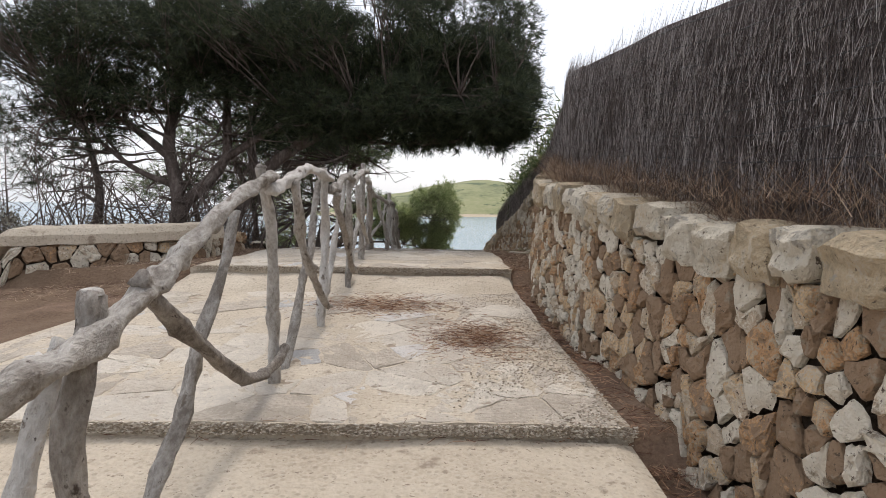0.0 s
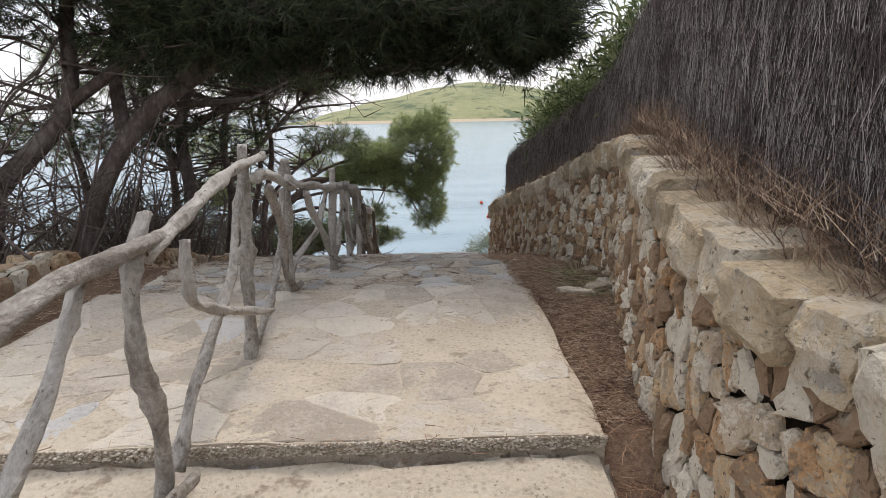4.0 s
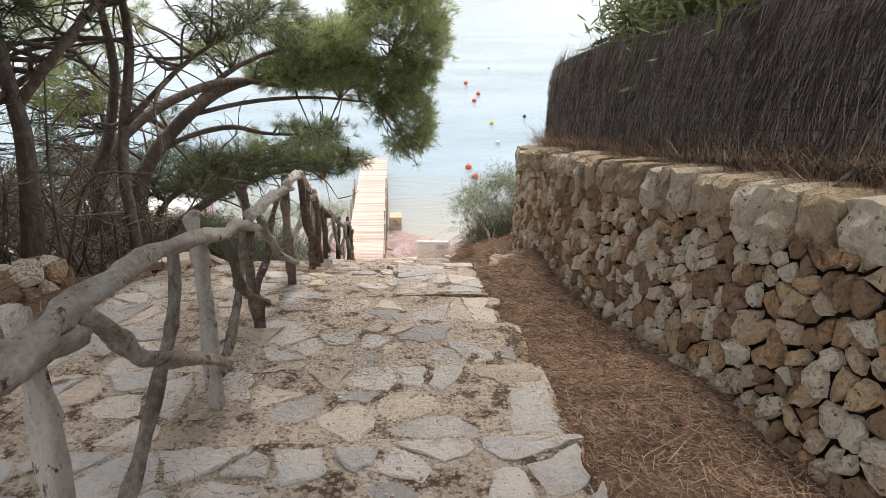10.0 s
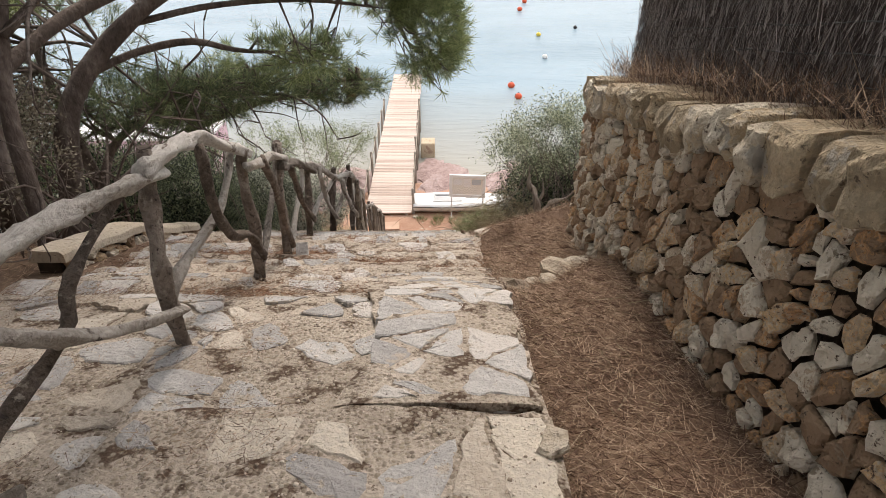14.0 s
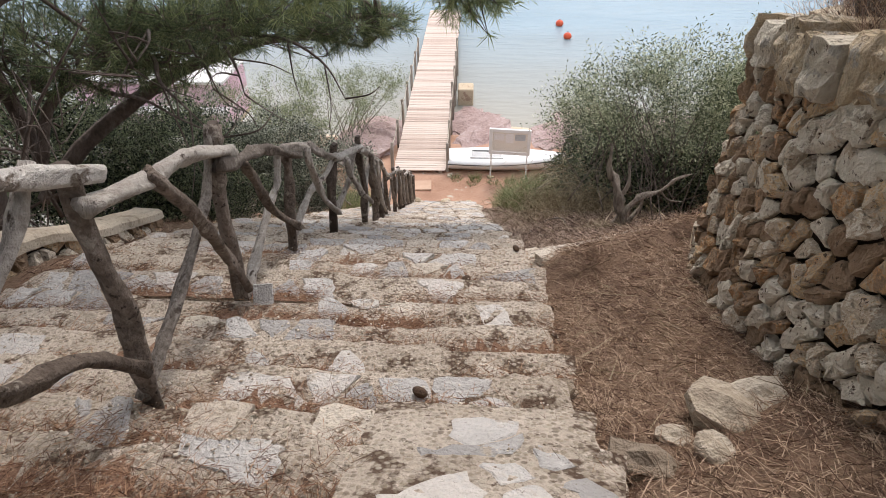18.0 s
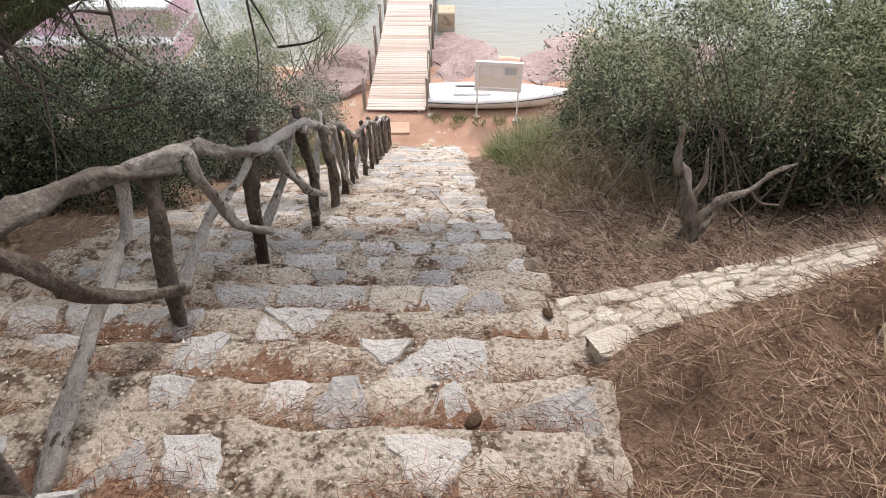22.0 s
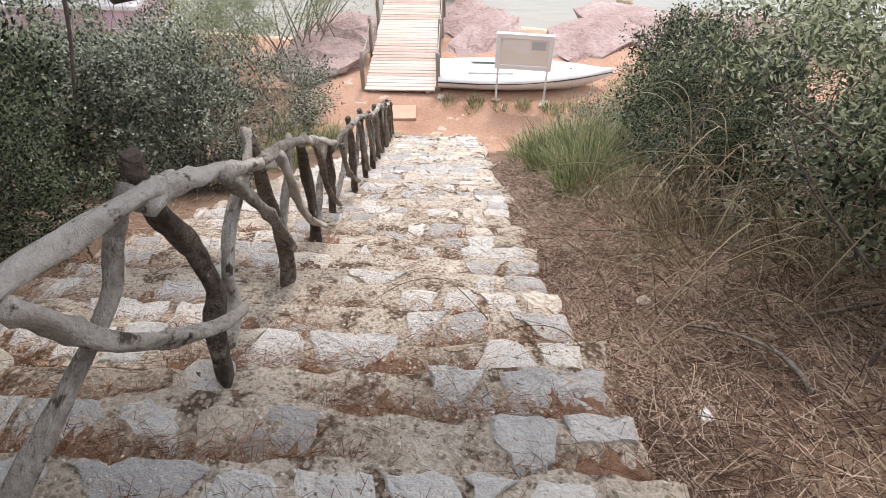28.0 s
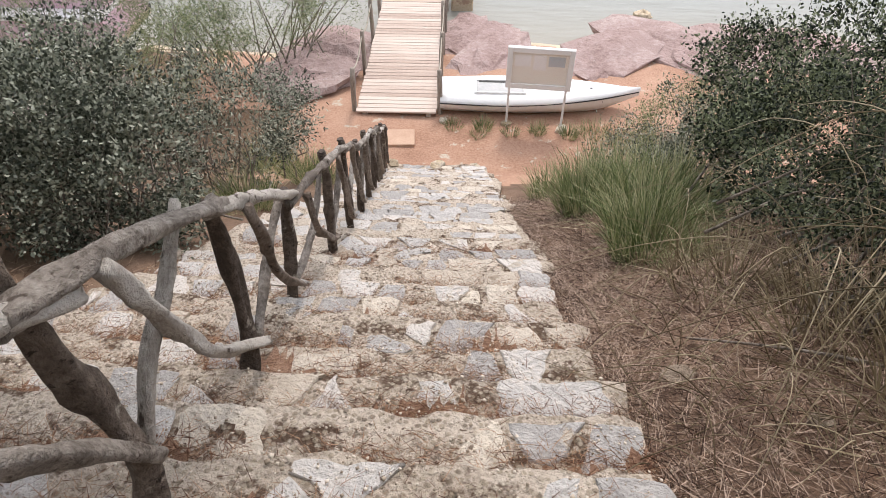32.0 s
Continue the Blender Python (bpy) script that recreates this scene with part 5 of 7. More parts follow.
pine("low pine boughs hanging over the rail",
     [([(-4.9, 21.4, -3.2), (-4.4, 21.8, -2.6), (-3.45, 22.4, -2.0), (-2.8, 22.75, -1.82), (-2.37, 22.9, -1.73), (-1.8, 23.05, -1.74), (-1.2, 23.2, -1.9)], [0.12, 0.10, 0.08, 0.065, 0.05, 0.03, 0.012]),
      ([(-2.37, 22.9, -1.73), (-1.77, 23.0, -1.67), (-1.38, 23.1, -1.5), (-0.76, 23.2, -1.5)], [0.04, 0.03, 0.022, 0.01]),
      ([(-4.3, 20.8, -2.4), (-4.0, 21.0, -1.7), (-3.2, 21.4, -1.3), (-2.2, 21.8, -1.15)], [0.07, 0.05, 0.035, 0.015]),
      ([(-4.4, 21.0, -2.4), (-4.9, 21.4, -1.0), (-5.2, 21.8, 0.3)], [0.09, 0.06, 0.03])],
     [((-1.3, 23.2, -1.62), (0.75, 0.5, 0.20), 1.6), ((-2.3, 22.8, -1.5), (0.9, 0.6, 0.25), 1.6), ((-3.3, 22.2, -1.55), (1.0, 0.7, 0.35), 2.2), ((-2.6, 21.6, -1.1), (1.0, 0.6, 0.22), 1.5), ((-3.8, 21.2, -1.25), (0.9, 0.7, 0.35), 1.8), ((-5.0, 21.4, -0.6), (1.5, 1.2, 0.8), 2.2), ((-5.8, 21.0, -1.8), (1.4, 1.2, 0.8), 1.6), ((-7.0, 20.0, -0.8), (1.8, 1.4, 1.0), 1.6)],
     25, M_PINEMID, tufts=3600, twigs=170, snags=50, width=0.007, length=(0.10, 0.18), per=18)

# ---- shrubs ----


def leafy(points, outs, seed, per, size, slim=0.4):
    """Small four-cornered leaves round points."""
    r = np.random.default_rng(seed)
    n = len(points) * per
    c = np.repeat(points, per, 0) + r.normal(0, size * 1.3, (n, 3))
    a = unit(n, seed + 2) + np.repeat(outs, per, 0) * 0.6 + (0, 0, 0.25)
    a /= np.linalg.norm(a, axis=1)[:, None]
    b = np.cross(a, unit(n, seed + 3))
    b /= np.linalg.norm(b, axis=1)[:, None] + 1e-9
    ln = r.uniform(0.7, 1.5, n)[:, None] * size
    verts = np.stack([c, c + a * ln * 0.5 + b * ln * slim * 0.5, c + a * ln, c + a * ln * 0.5 - b * ln * slim * 0.5], 1).reshape(-1, 3)
    return verts, np.arange(4 * n).reshape(-1, 4)


def shrub(label, x, y, puffs, seed, material, sprigs=3150, per=9, size=0.03, slim=0.45, stems=24, stem_mat=None, lift=0.0, name="shrub", rad=0.012):
    """puffs: (centre from the foot, half sizes, share)."""
    r = np.random.default_rng(seed)
    z = float(ground_z(x, y)) - 0.03 + lift
    e = thing(name, x, y, z, label, "bush")
    pts, outs, sticks = [], [], []
    tot = sum(s for *_, s in puffs)
    for c, h, s in puffs:
        c, h = np.array(c, float), np.array(h, float)
        k = int(sprigs * s / tot)
        d = r.normal(size=(k, 3))
        d /= np.linalg.norm(d, axis=1)[:, None]
        # sprigs gather in clumps, some of them on shoots that stand out
        m = max(4, k // 14)
        hub = r.normal(size=(m, 3))
        hub /= np.linalg.norm(hub, axis=1)[:, None]
        hub = hub * (r.uniform(0.3, 1.0, m) ** 0.5 * np.where(r.random(m) < 0.16, 1.3, 1.0))[:, None]
        pick = r.integers(m, size=k)
        q = c + hub[pick] * h + r.normal(0, 0.075, (k, 3)) * (0.6 + 0.8 * r.random(m)[pick])[:, None]
        d = hub[pick] + r.normal(0, 0.25, (k, 3))
        keep = (np.sin(q[:, 0] * 5.3 + seed) + np.sin(q[:, 1] * 4.7 + 2) + np.sin(q[:, 2] * 6.1) > -1.1) & (q[:, 2] > 0.03)
        q, d = q[keep], d[keep]
        pts.append(q)
        outs.append(d)
        for _ in range(max(2, int(stems * s / tot))):
            w = q[r.integers(len(q))]
            o = np.array([c[0] * 0.6 + r.normal(0, 0.3), c[1] * 0.6 + r.normal(0, 0.3), 0.0])
            sticks.append(([o, o + (w - o) * 0.5 + r.normal(0, 0.08, 3) - (0, 0, 0.03), w], [rad, rad * 0.6, rad * 0.2]))
    pts, outs = np.vstack(pts), np.vstack(outs)
    v, f = limbs_mesh(sticks, seed + 9, 4)
    obj("stem_tangle", mesh_list("stem_tangle", v, f, True), stem_mat or M_DRYWOOD, e, "thin woody stems", kind="stuff")
    v, f = leafy(pts, outs, seed, per, size, slim)
    obj("foliage", mesh_np("foliage", v, f), material, e)
    return e


def tuft(label, x, y, seed, count=350, tall=(0.4, 0.8), spread=0.22, material=None, lean=0.55):
    r = np.random.default_rng(seed)
    z = float(ground_z(x, y))
    a = r.uniform(0, 6.28, count)
    d = np.sqrt(r.uniform(0, 1, count)) * spread
    base = np.stack([np.cos(a) * d, np.sin(a) * d, 0 * a - 0.02], 1)
    way = np.stack([np.cos(a) * lean * r.uniform(0.1, 1, count), np.sin(a) * lean * r.uniform(0.1, 1, count), np.ones(count)], 1)
    v, f = blades(base, way, r.uniform(*tall, count), np.full(count, 0.008), 0.3, 3, seed, drop=0.35)
    ob = obj("grass_tuft", mesh_np("grass_tuft", v, f), material or M_GRASS)
    ob.matrix_basis = pose(x, y, z)
    return tagged(ob, label, "grass", "grass tufts")


# twisted wild olive beyond the end of the wall
olive = shrub("grey-green wild olive bush with a twisted bleached trunk", 1.58, 20.02,
              [((0.85, 1.2, 0.72), (0.95, 0.65, 0.5), 4), ((0.15, 1.45, 0.55), (0.6, 0.6, 0.5), 2.4), ((1.8, 1.2, 0.8), (0.9, 0.8, 0.6), 2.6), ((0.8, 1.2, 1.1), (0.7, 0.5, 0.25), 1.5), ((0.35, 0.75, 0.80), (0.55, 0.35, 0.25), 1.6), ((1.1, 0.6, 0.75), (0.6, 0.4, 0.3), 1.4), ((-0.15, 2.1, 0.15), (0.45, 0.5, 0.35), 1.0)],
              41, M_OLIVE, sprigs=5600, per=10, size=0.032, slim=0.28, stems=70, stem_mat=M_BARK, rad=0.007, name="olive_bush")
wood("trunk", [(0.0, 0.0, -0.06), (0.02, 0.02, 0.14), (-0.03, 0.05, 0.28), (-0.06, 0.08, 0.42), (-0.13, 0.12, 0.56), (-0.13, 0.18, 0.76)], [0.056, 0.040, 0.034, 0.020, 0.008], M_DRYWOOD, olive, n=34, rough=0.5, seed=61, knots=7, label="twisted bleached trunk")
wood("trunk", [(0.02, 0.01, 0.10), (0.09, 0.02, 0.25), (0.20, 0.05, 0.33), (0.34, 0.10, 0.35), (0.47, 0.16, 0.43), (0.62, 0.22, 0.46)], [0.034, 0.026, 0.018, 0.012, 0.005], M_DRYWOOD, olive, n=30, rough=0.45, seed=62, knots=4)
wood("branch", [(0.06, 0.0, -0.04), (0.10, 0.03, 0.08), (0.19, 0.08, 0.19), (0.20, 0.12, 0.30)], [0.026, 0.022, 0.014, 0.008], M_DRYWOOD, olive, n=14, rough=0.24, seed=65, knots=2)
wood("branch", [(-0.03, 0.05, 0.28), (0.05, 0.10, 0.42), (0.04, 0.16, 0.60)], [0.020, 0.014, 0.006], M_DRYWOOD, olive, n=12, rough=0.2, seed=66)
wood("branch", [(0.34, 0.10, 0.35), (0.42, 0.08, 0.27), (0.55, 0.10, 0.24)], [0.012, 0.008, 0.004], M_DRYWOOD, olive, n=9, rough=0.2, seed=67)
wood("root", [(-0.02, 0.0, -0.02), (-0.14, -0.04, 0.02), (-0.28, -0.02, 0.015)], [0.034, 0.026, 0.010], M_DRYWOOD, olive, n=9, rough=0.2, seed=63)

# Low dark leaves put in where the olive's underside lies in shade.
shrub("dark leaves added for the shade beneath the olive", 2.35, 20.75, [((0.0, 0.2, 0.28), (0.55, 0.4, 0.28), 2), ((1.0, 0.2, 0.32), (0.8, 0.5, 0.32), 2), ((-0.4, 0.75, 0.25), (0.5, 0.4, 0.25), 1)], 49, M_DARKLEAF, sprigs=3000, per=11, size=0.03, slim=0.5, stems=60)
shrub("dark green lentisk bush beside the steps", 1.5, 22.9, [((0.35, 0.7, 0.6), (0.55, 0.7, 0.5), 2), ((0.9, 0.3, 0.6), (0.7, 0.8, 0.5), 2), ((1.5, -0.3, 0.6), (0.7, 0.7, 0.55), 2), ((2.1, 0.5, 0.5), (0.8, 0.8, 0.5), 1.4), ((1.0, 0.9, 0.95), (0.3, 0.35, 0.25), 0.4)], 42, M_DARKLEAF, sprigs=6800, per=20, size=0.020, slim=0.5, stems=90)
shrub("grey dry scrub with hanging stalks", 2.5, 22.0, [((0, 0.3, 0.7), (0.9, 0.7, 0.6), 2), ((0.9, 0.4, 0.9), (0.8, 0.7, 0.7), 1.5)], 43, M_GREYLEAF, sprigs=2200, per=9, size=0.034, slim=0.3, stems=150, stem_mat=M_STRAW, rad=0.0045)
shrub("dense green thicket on the slope", 2.6, 24.6, [((0, 0.5, 0.5), (1.0, 1.0, 0.5), 2), ((1.6, 0.6, 0.6), (1.2, 1.2, 0.55), 2), ((0.2, 1.8, 0.4), (0.8, 0.8, 0.4), 1.0)], 44, M_DARKLEAF, sprigs=6000, per=11, size=0.034, slim=0.5, stems=60)
shrub("olive-green scrub on the slope", 3.4, 22.6, [((0.3, 0, 0.6), (1.1, 0.9, 0.5), 2), ((1.7, 0.2, 0.65), (1.2, 1.0, 0.6), 2)], 45, M_OLIVE, sprigs=3990, per=8, size=0.05, slim=0.3, stems=36)
shrub("tall grey-green bush behind the wall's end", 3.2, 20.6, [((0.3, 0.5, 0.8), (0.9, 0.8, 0.6), 2), ((1.4, 0.6, 0.9), (1.0, 0.9, 0.7), 2)], 46, M_OLIVE, sprigs=3570, per=8, size=0.05, slim=0.3, stems=30)
shrub("young bright green pine shoots growing by the shore", 2.9, 29.3, [((0, 0, 1.0), (0.6, 0.6, 0.5), 2), ((0.7, 0.6, 1.5), (0.5, 0.5, 0.4), 1), ((1.5, 0.2, 1.1), (0.9, 0.8, 0.6), 2)], 47, M_TAMARISK, sprigs=2100, per=8, size=0.05, slim=0.18, stems=24, rad=0.02, stem_mat=M_DRYWOOD)
shrub("grey-green bush growing by the shore", 2.2, 27.8, [((0, 0, 0.5), (0.7, 0.7, 0.5), 2), ((0.9, 0.4, 0.7), (0.8, 0.7, 0.6), 2)], 48, M_GREYLEAF, sprigs=2520, per=8, size=0.04, slim=0.35, stems=30)
shrub("dark thicket under the pines", -4.6, 17.6, [((0, 0, 0.35), (1.2, 1.4, 0.45), 2), ((-1.6, 0.6, 0.5), (1.4, 1.4, 0.6), 2), ((-0.4, 2.0, 0.55), (1.2, 1.0, 0.65), 2)], 51, M_DRYSCRUB, sprigs=5040, per=8, size=0.04, slim=0.5, stems=84)
shrub("dark green lentisk bush by the rail", -3.1, 22.4, [((0, 0, 0.55), (0.7, 0.7, 0.55), 2), ((-0.9, 0.2, 0.8), (0.9, 0.8, 0.75), 2), ((-1.9, 0.3, 0.9), (1.0, 0.9, 0.8), 1.5)], 52, M_DARKLEAF, sprigs=4800, per=18, size=0.023, slim=0.55, stems=70)
shrub("grey-leaved bush beside the steps", -2.75, 24.6, [((0, 0, 0.7), (0.65, 0.7, 0.6), 2), ((-0.5, 0.3, 1.2), (0.7, 0.7, 0.5), 2), ((-1.3, 0.2, 0.9), (0.8, 0.8, 0.8), 1.5)], 53, M_GREYLEAF, sprigs=4200, per=12, size=0.033, slim=0.55, stems=80)
shrub("tall grey dry bush near the jetty", -3.0, 27.2, [((0, 0, 1.0), (0.8, 0.8, 0.8), 2), ((-1.2, 0.3, 1.2), (1.0, 0.9, 1.0), 2), ((0.5, 0.8, 0.7), (0.5, 0.6, 0.5), 1)], 54, M_GREYLEAF, sprigs=2800, per=7, size=0.05, slim=0.3, stems=72, rad=0.010)
shrub("feathery pale green tamarisk by the water", -4.2, 32.5, [((0, 0, 1.6), (1.1, 1.2, 0.9), 2), ((1.0, 1.6, 1.5), (0.9, 1.0, 0.8), 2), ((-1.6, 0.4, 1.7), (1.3, 1.2, 1.0), 2)], 55, M_TAMARISK, sprigs=4620, per=8, size=0.08, slim=0.10, stems=42, rad=0.02)
shrub("feathery pale green tamarisk by the water", -6.8, 30.5, [((0, 0, 2.0), (1.6, 1.4, 1.1), 2), ((1.5, 0.6, 1.4), (1.0, 1.0, 0.8), 1.2)], 56, M_TAMARISK, sprigs=3570, per=8, size=0.08, slim=0.10, stems=36, rad=0.02)
shrub("dark dense thicket below the pines", -4.0, 21.9, [((-0.3, 0, 0.45), (0.8, 0.8, 0.45), 2), ((-1.6, 0.2, 0.8), (1.0, 1.0, 0.8), 2.5)], 57, M_DARKLEAF, sprigs=3200, per=9, size=0.045, slim=0.5, stems=60)
shrub("dark dense thicket below the pines", -5.8, 23.6, [((0, 0, 1.0), (1.3, 1.3, 1.2), 2), ((1.2, 0.6, 0.9), (1.0, 1.0, 0.9), 2), ((-1.6, 0.3, 1.4), (1.4, 1.2, 1.3), 2)], 58, M_DARKLEAF, sprigs=5600, per=9, size=0.05, slim=0.5, stems=60)
shrub("grey-green bush beside the lower steps", -4.3, 25.6, [((0, 0, 0.9), (1.0, 1.0, 0.9), 2), ((-1.4, 0.5, 1.1), (1.2, 1.1, 1.1), 2)], 59, M_GREYLEAF, sprigs=2300, per=9, size=0.055, slim=0.5, stems=50)
shrub("tangle of dark scrub on the upper slope", -5.2, 14.4, [((0, 0, 0.5), (1.3, 1.2, 0.6), 2), ((-2.0, 0.5, 0.7), (1.6, 1.4, 0.8), 2), ((-0.5, 1.8, 0.5), (1.3, 1.2, 0.6), 2)], 60, M_DRYSCRUB, sprigs=3600, per=8, size=0.045, slim=0.5, stems=160, stem_mat=M_BARK, rad=0.014)
shrub("tangle of dark scrub on the upper slope", -7.0, 10.6, [((0, 0, 0.5), (1.6, 1.0, 0.6), 2), ((-2.2, 0.5, 0.7), (1.8, 1.3, 0.8), 2), ((1.6, 1.0, 0.4), (1.0, 0.9, 0.45), 1)], 61, M_DRYSCRUB, sprigs=3200, per=8, size=0.045, slim=0.5, stems=150, stem_mat=M_BARK, rad=0.014)


def bare_twigs(label, x, y, z, spread, tall, count, seed):
    """A tangle of leafless grey branches."""
    r = np.random.default_rng(seed)
    e = thing("bare_thicket", x, y, z, label, "bush")
    sticks = []
    for _ in range(count):
        o = np.array([r.normal(0, spread * 0.45), r.normal(0, spread * 0.3), 0.0])
        tip = o + (r.normal(0, spread * 0.5), r.normal(0, spread * 0.5), r.uniform(0.35, 1.0) * tall)
        mid = o + (tip - o) * 0.5 + r.normal(0, 0.18, 3)
        sticks.append(([o, mid, tip], [0.022, 0.014, 0.005]))
        for _ in range(5):
            s = o + (tip - o) * r.uniform(0.35, 0.9)
            sticks.append(([s, s + r.normal(0, 0.2, 3) + (0, 0, 0.08), s + r.normal(0, 0.4, 3) + (0, 0, 0.2)], [0.009, 0.006, 0.003]))
    v, f = limbs_mesh(sticks, seed, 4)
    obj("branchwork", mesh_list("branchwork", v, f, True), M_BARK, e, kind="stuff")
    return e


for i, (x, y, s, h, n) in enumerate([(-4.6, 11.0, 1.6, 2.2, 30), (-6.6, 12.0, 2.0, 3.0, 40), (-3.9, 13.8, 1.2, 2.0, 26), (-5.4, 15.4, 1.8, 2.6, 34), (-3.8, 17.0, 1.2, 1.8, 24), (-4.4, 19.2, 1.5, 2.0, 26), (-8.6, 11.5, 2.0, 3.0, 40)]):
    bare_twigs("tangle of leafless dark branches under the pines", x, y, float(ground_z(x, y)) - 0.05, s, h, n, 640 + i)
for i, (x, y) in enumerate([(2.75, 11.6), (2.7, 12.9), (2.6, 14.2), (2.6, 15.5), (2.6, 16.8)]):
    shrub("oleander bush with long pale green leaves behind the fence", x, y, [((0.2, 0, 1.15), (0.55, 0.75, 0.45), 2), ((0.6, 0.3, 1.35), (0.6, 0.6, 0.45), 1)], 70 + i, M_OLEANDER, sprigs=900, per=8, size=0.14, slim=0.16, stems=14, lift=0.05 if i else 0.15, name="oleander")

for i, (x, y, c, tl) in enumerate([(1.2, 24.3, 800, 0.75), (1.35, 25.0, 1200, 0.9), (1.1, 25.9, 1000, 0.85), (1.5, 26.5, 1000, 0.95), (0.95, 27.0, 600, 0.6), (1.75, 25.4, 900, 1.0), (-2.5, 26.2, 450, 0.7), (-2.3, 28.2, 450, 0.7), (-2.7, 28.9, 500, 0.8), (-3.4, 29.6, 500, 0.9), (0.2, 30.95, 160, 0.4), (-0.35, 31.0, 110, 0.32), (1.2, 30.85, 160, 0.36), (0.7, 30.8, 130, 0.3), (1.75, 30.75, 200, 0.45), (2.25, 30.8, 220, 0.5), (2.75, 30.6, 240, 0.55), (0.1, 30.75, 90, 0.25), (2.2, 21.2, 160, 0.45)]):
    tuft("coarse green and straw-coloured grass tuft", x, y, 600 + i, c, (tl * 0.5, tl), 0.30 if c > 200 else 0.15)
for i, (x, y, c, tl) in enumerate([(1.55, 22.1, 260, 0.55), (2.1, 21.9, 240, 0.6), (2.6, 21.2, 260, 0.6), (1.5, 22.7, 260, 0.6), (2.9, 21.6, 240, 0.6), (1.4, 23.5, 300, 0.6), (2.3, 20.5, 100, 0.35)]):
    tuft("bleached straw-coloured grass hanging over the bank", x, y, 660 + i, c, (tl * 0.5, tl), 0.35, M_STRAW, 0.9)

def arching_stalks(label, x, y, spread, count, seed, long=(0.5, 1.2), rad=0.0035, up=0.5):
    """Long dry stalks that rise out of the scrub and hang over."""
    r = np.random.default_rng(seed)
    z = float(ground_z(x, y))
    e = thing("dry_stalks", x, y, z, label, "stalks", "dry stalks")
    sticks = []
    for _ in range(count):
        o = np.array([r.normal(0, spread), r.normal(0, spread), r.uniform(0.02, up)])
        ln, a = r.uniform(*long), r.uniform(0, 6.28)
        way = np.array([math.cos(a), math.sin(a), 0.0])
        rise = r.uniform(0.15, 0.5) * ln
        sticks.append(([o, o + way * ln * 0.35 + (0, 0, rise), o + way * ln * 0.7 + (0, 0, rise * 0.8), o + way * ln + (0, 0, rise * r.uniform(-0.4, 0.4))], [rad, rad * 0.8, rad * 0.4]))
    v, f = limbs_mesh(sticks, seed, 3)
    obj("stalk_tangle", mesh_list("stalk_tangle", v, f, True), M_STRAW, e, kind="stuff")
    return e


for i, (x, y, sp, n) in enumerate([(1.75, 21.6, 0.30, 70), (2.3, 21.6, 0.35, 60), (1.85, 22.5, 0.30, 70), (2.6, 22.2, 0.4, 80), (2.3, 21.0, 0.3, 22), (1.5, 22.9, 0.22, 40)]):
    arching_stalks("tangle of bleached dry stalks hanging out of the scrub", x, y, sp, n, 1200 + i)
for i, (x, y, sp, n) in enumerate([(1.2, 21.2, 0.30, 60), (1.0, 22.2, 0.25, 60), (1.5, 20.9, 0.3, 40), (1.2, 23.3, 0.25, 50)]):
    arching_stalks("matted grey dry grass on the bank", x, y, sp, n, 1240 + i, (0.25, 0.6), 0.0028, 0.03)

# ---- jetty ----
JZ = -8.22
jetty = thing("jetty", -1.44, 31.3, JZ, "pale wooden plank jetty with rope rails running into the sea", "jetty", rz=0.6)
plank_me = []
for k in range(4):
    bm = bmesh.new()
    box(bm, -0.76, 0, -0.035, 0.76, 0.125, 0.0, 0.006)
    me = bpy.data.meshes.new("plank")
    bm.to_mesh(me)
    bm.free()
    me.materials.append(M_PLANK)
    plank_me.append(me)
jr = np.random.default_rng(5)
for i in range(118):
    p = new("plank", plank_me[i % 4])
    p.parent = jetty
    p.location = (jr.normal(0, 0.008), i * 0.137, jr.normal(0, 0.002))
    p.rotation_euler = (0, jr.normal(0, 0.003), jr.normal(0, 0.004))
for sx in (-0.6, 0.6):
    bm = bmesh.new()
    box(bm, sx - 0.05, 0.02, -0.2, sx + 0.05, 16.2, -0.037, 0.005)
    part("beam", bm, M_POSTWOOD, jetty, smooth=False)
for sx in (-0.80, 0.80):
    prev = None
    for i in range(7):
        y = 0.15 + i * 1.55
        wood("rail_post", [(sx, y, -0.9), (sx + jr.normal(0, 0.01), y, 0.1), (sx + jr.normal(0, 0.015), y + jr.normal(0, 0.015), 0.78)], [0.05, 0.048, 0.045], M_POSTWOOD, jetty, sides=9, n=6, rough=0.04, seed=700 + i)
        if prev is not None:
            wood("rope", [(sx, prev, 0.70), (sx, (prev + y) / 2, 0.56), (sx, y, 0.70)], [0.014], M_ROPE, jetty, sides=6, n=9, rough=0.02, seed=720 + i)
        prev = y
bm = bmesh.new()
box(bm, 0.92, 6.4, -0.9, 1.5, 7.1, -0.15, 0.03)
blockb = part("mooring_block", bm, M_SAND, None, smooth=False)
blockb.matrix_basis = pose(-1.44, 31.3, JZ, 0, 0, 0.6)
tagged(blockb, "pale concrete mooring block beside the jetty", "block")

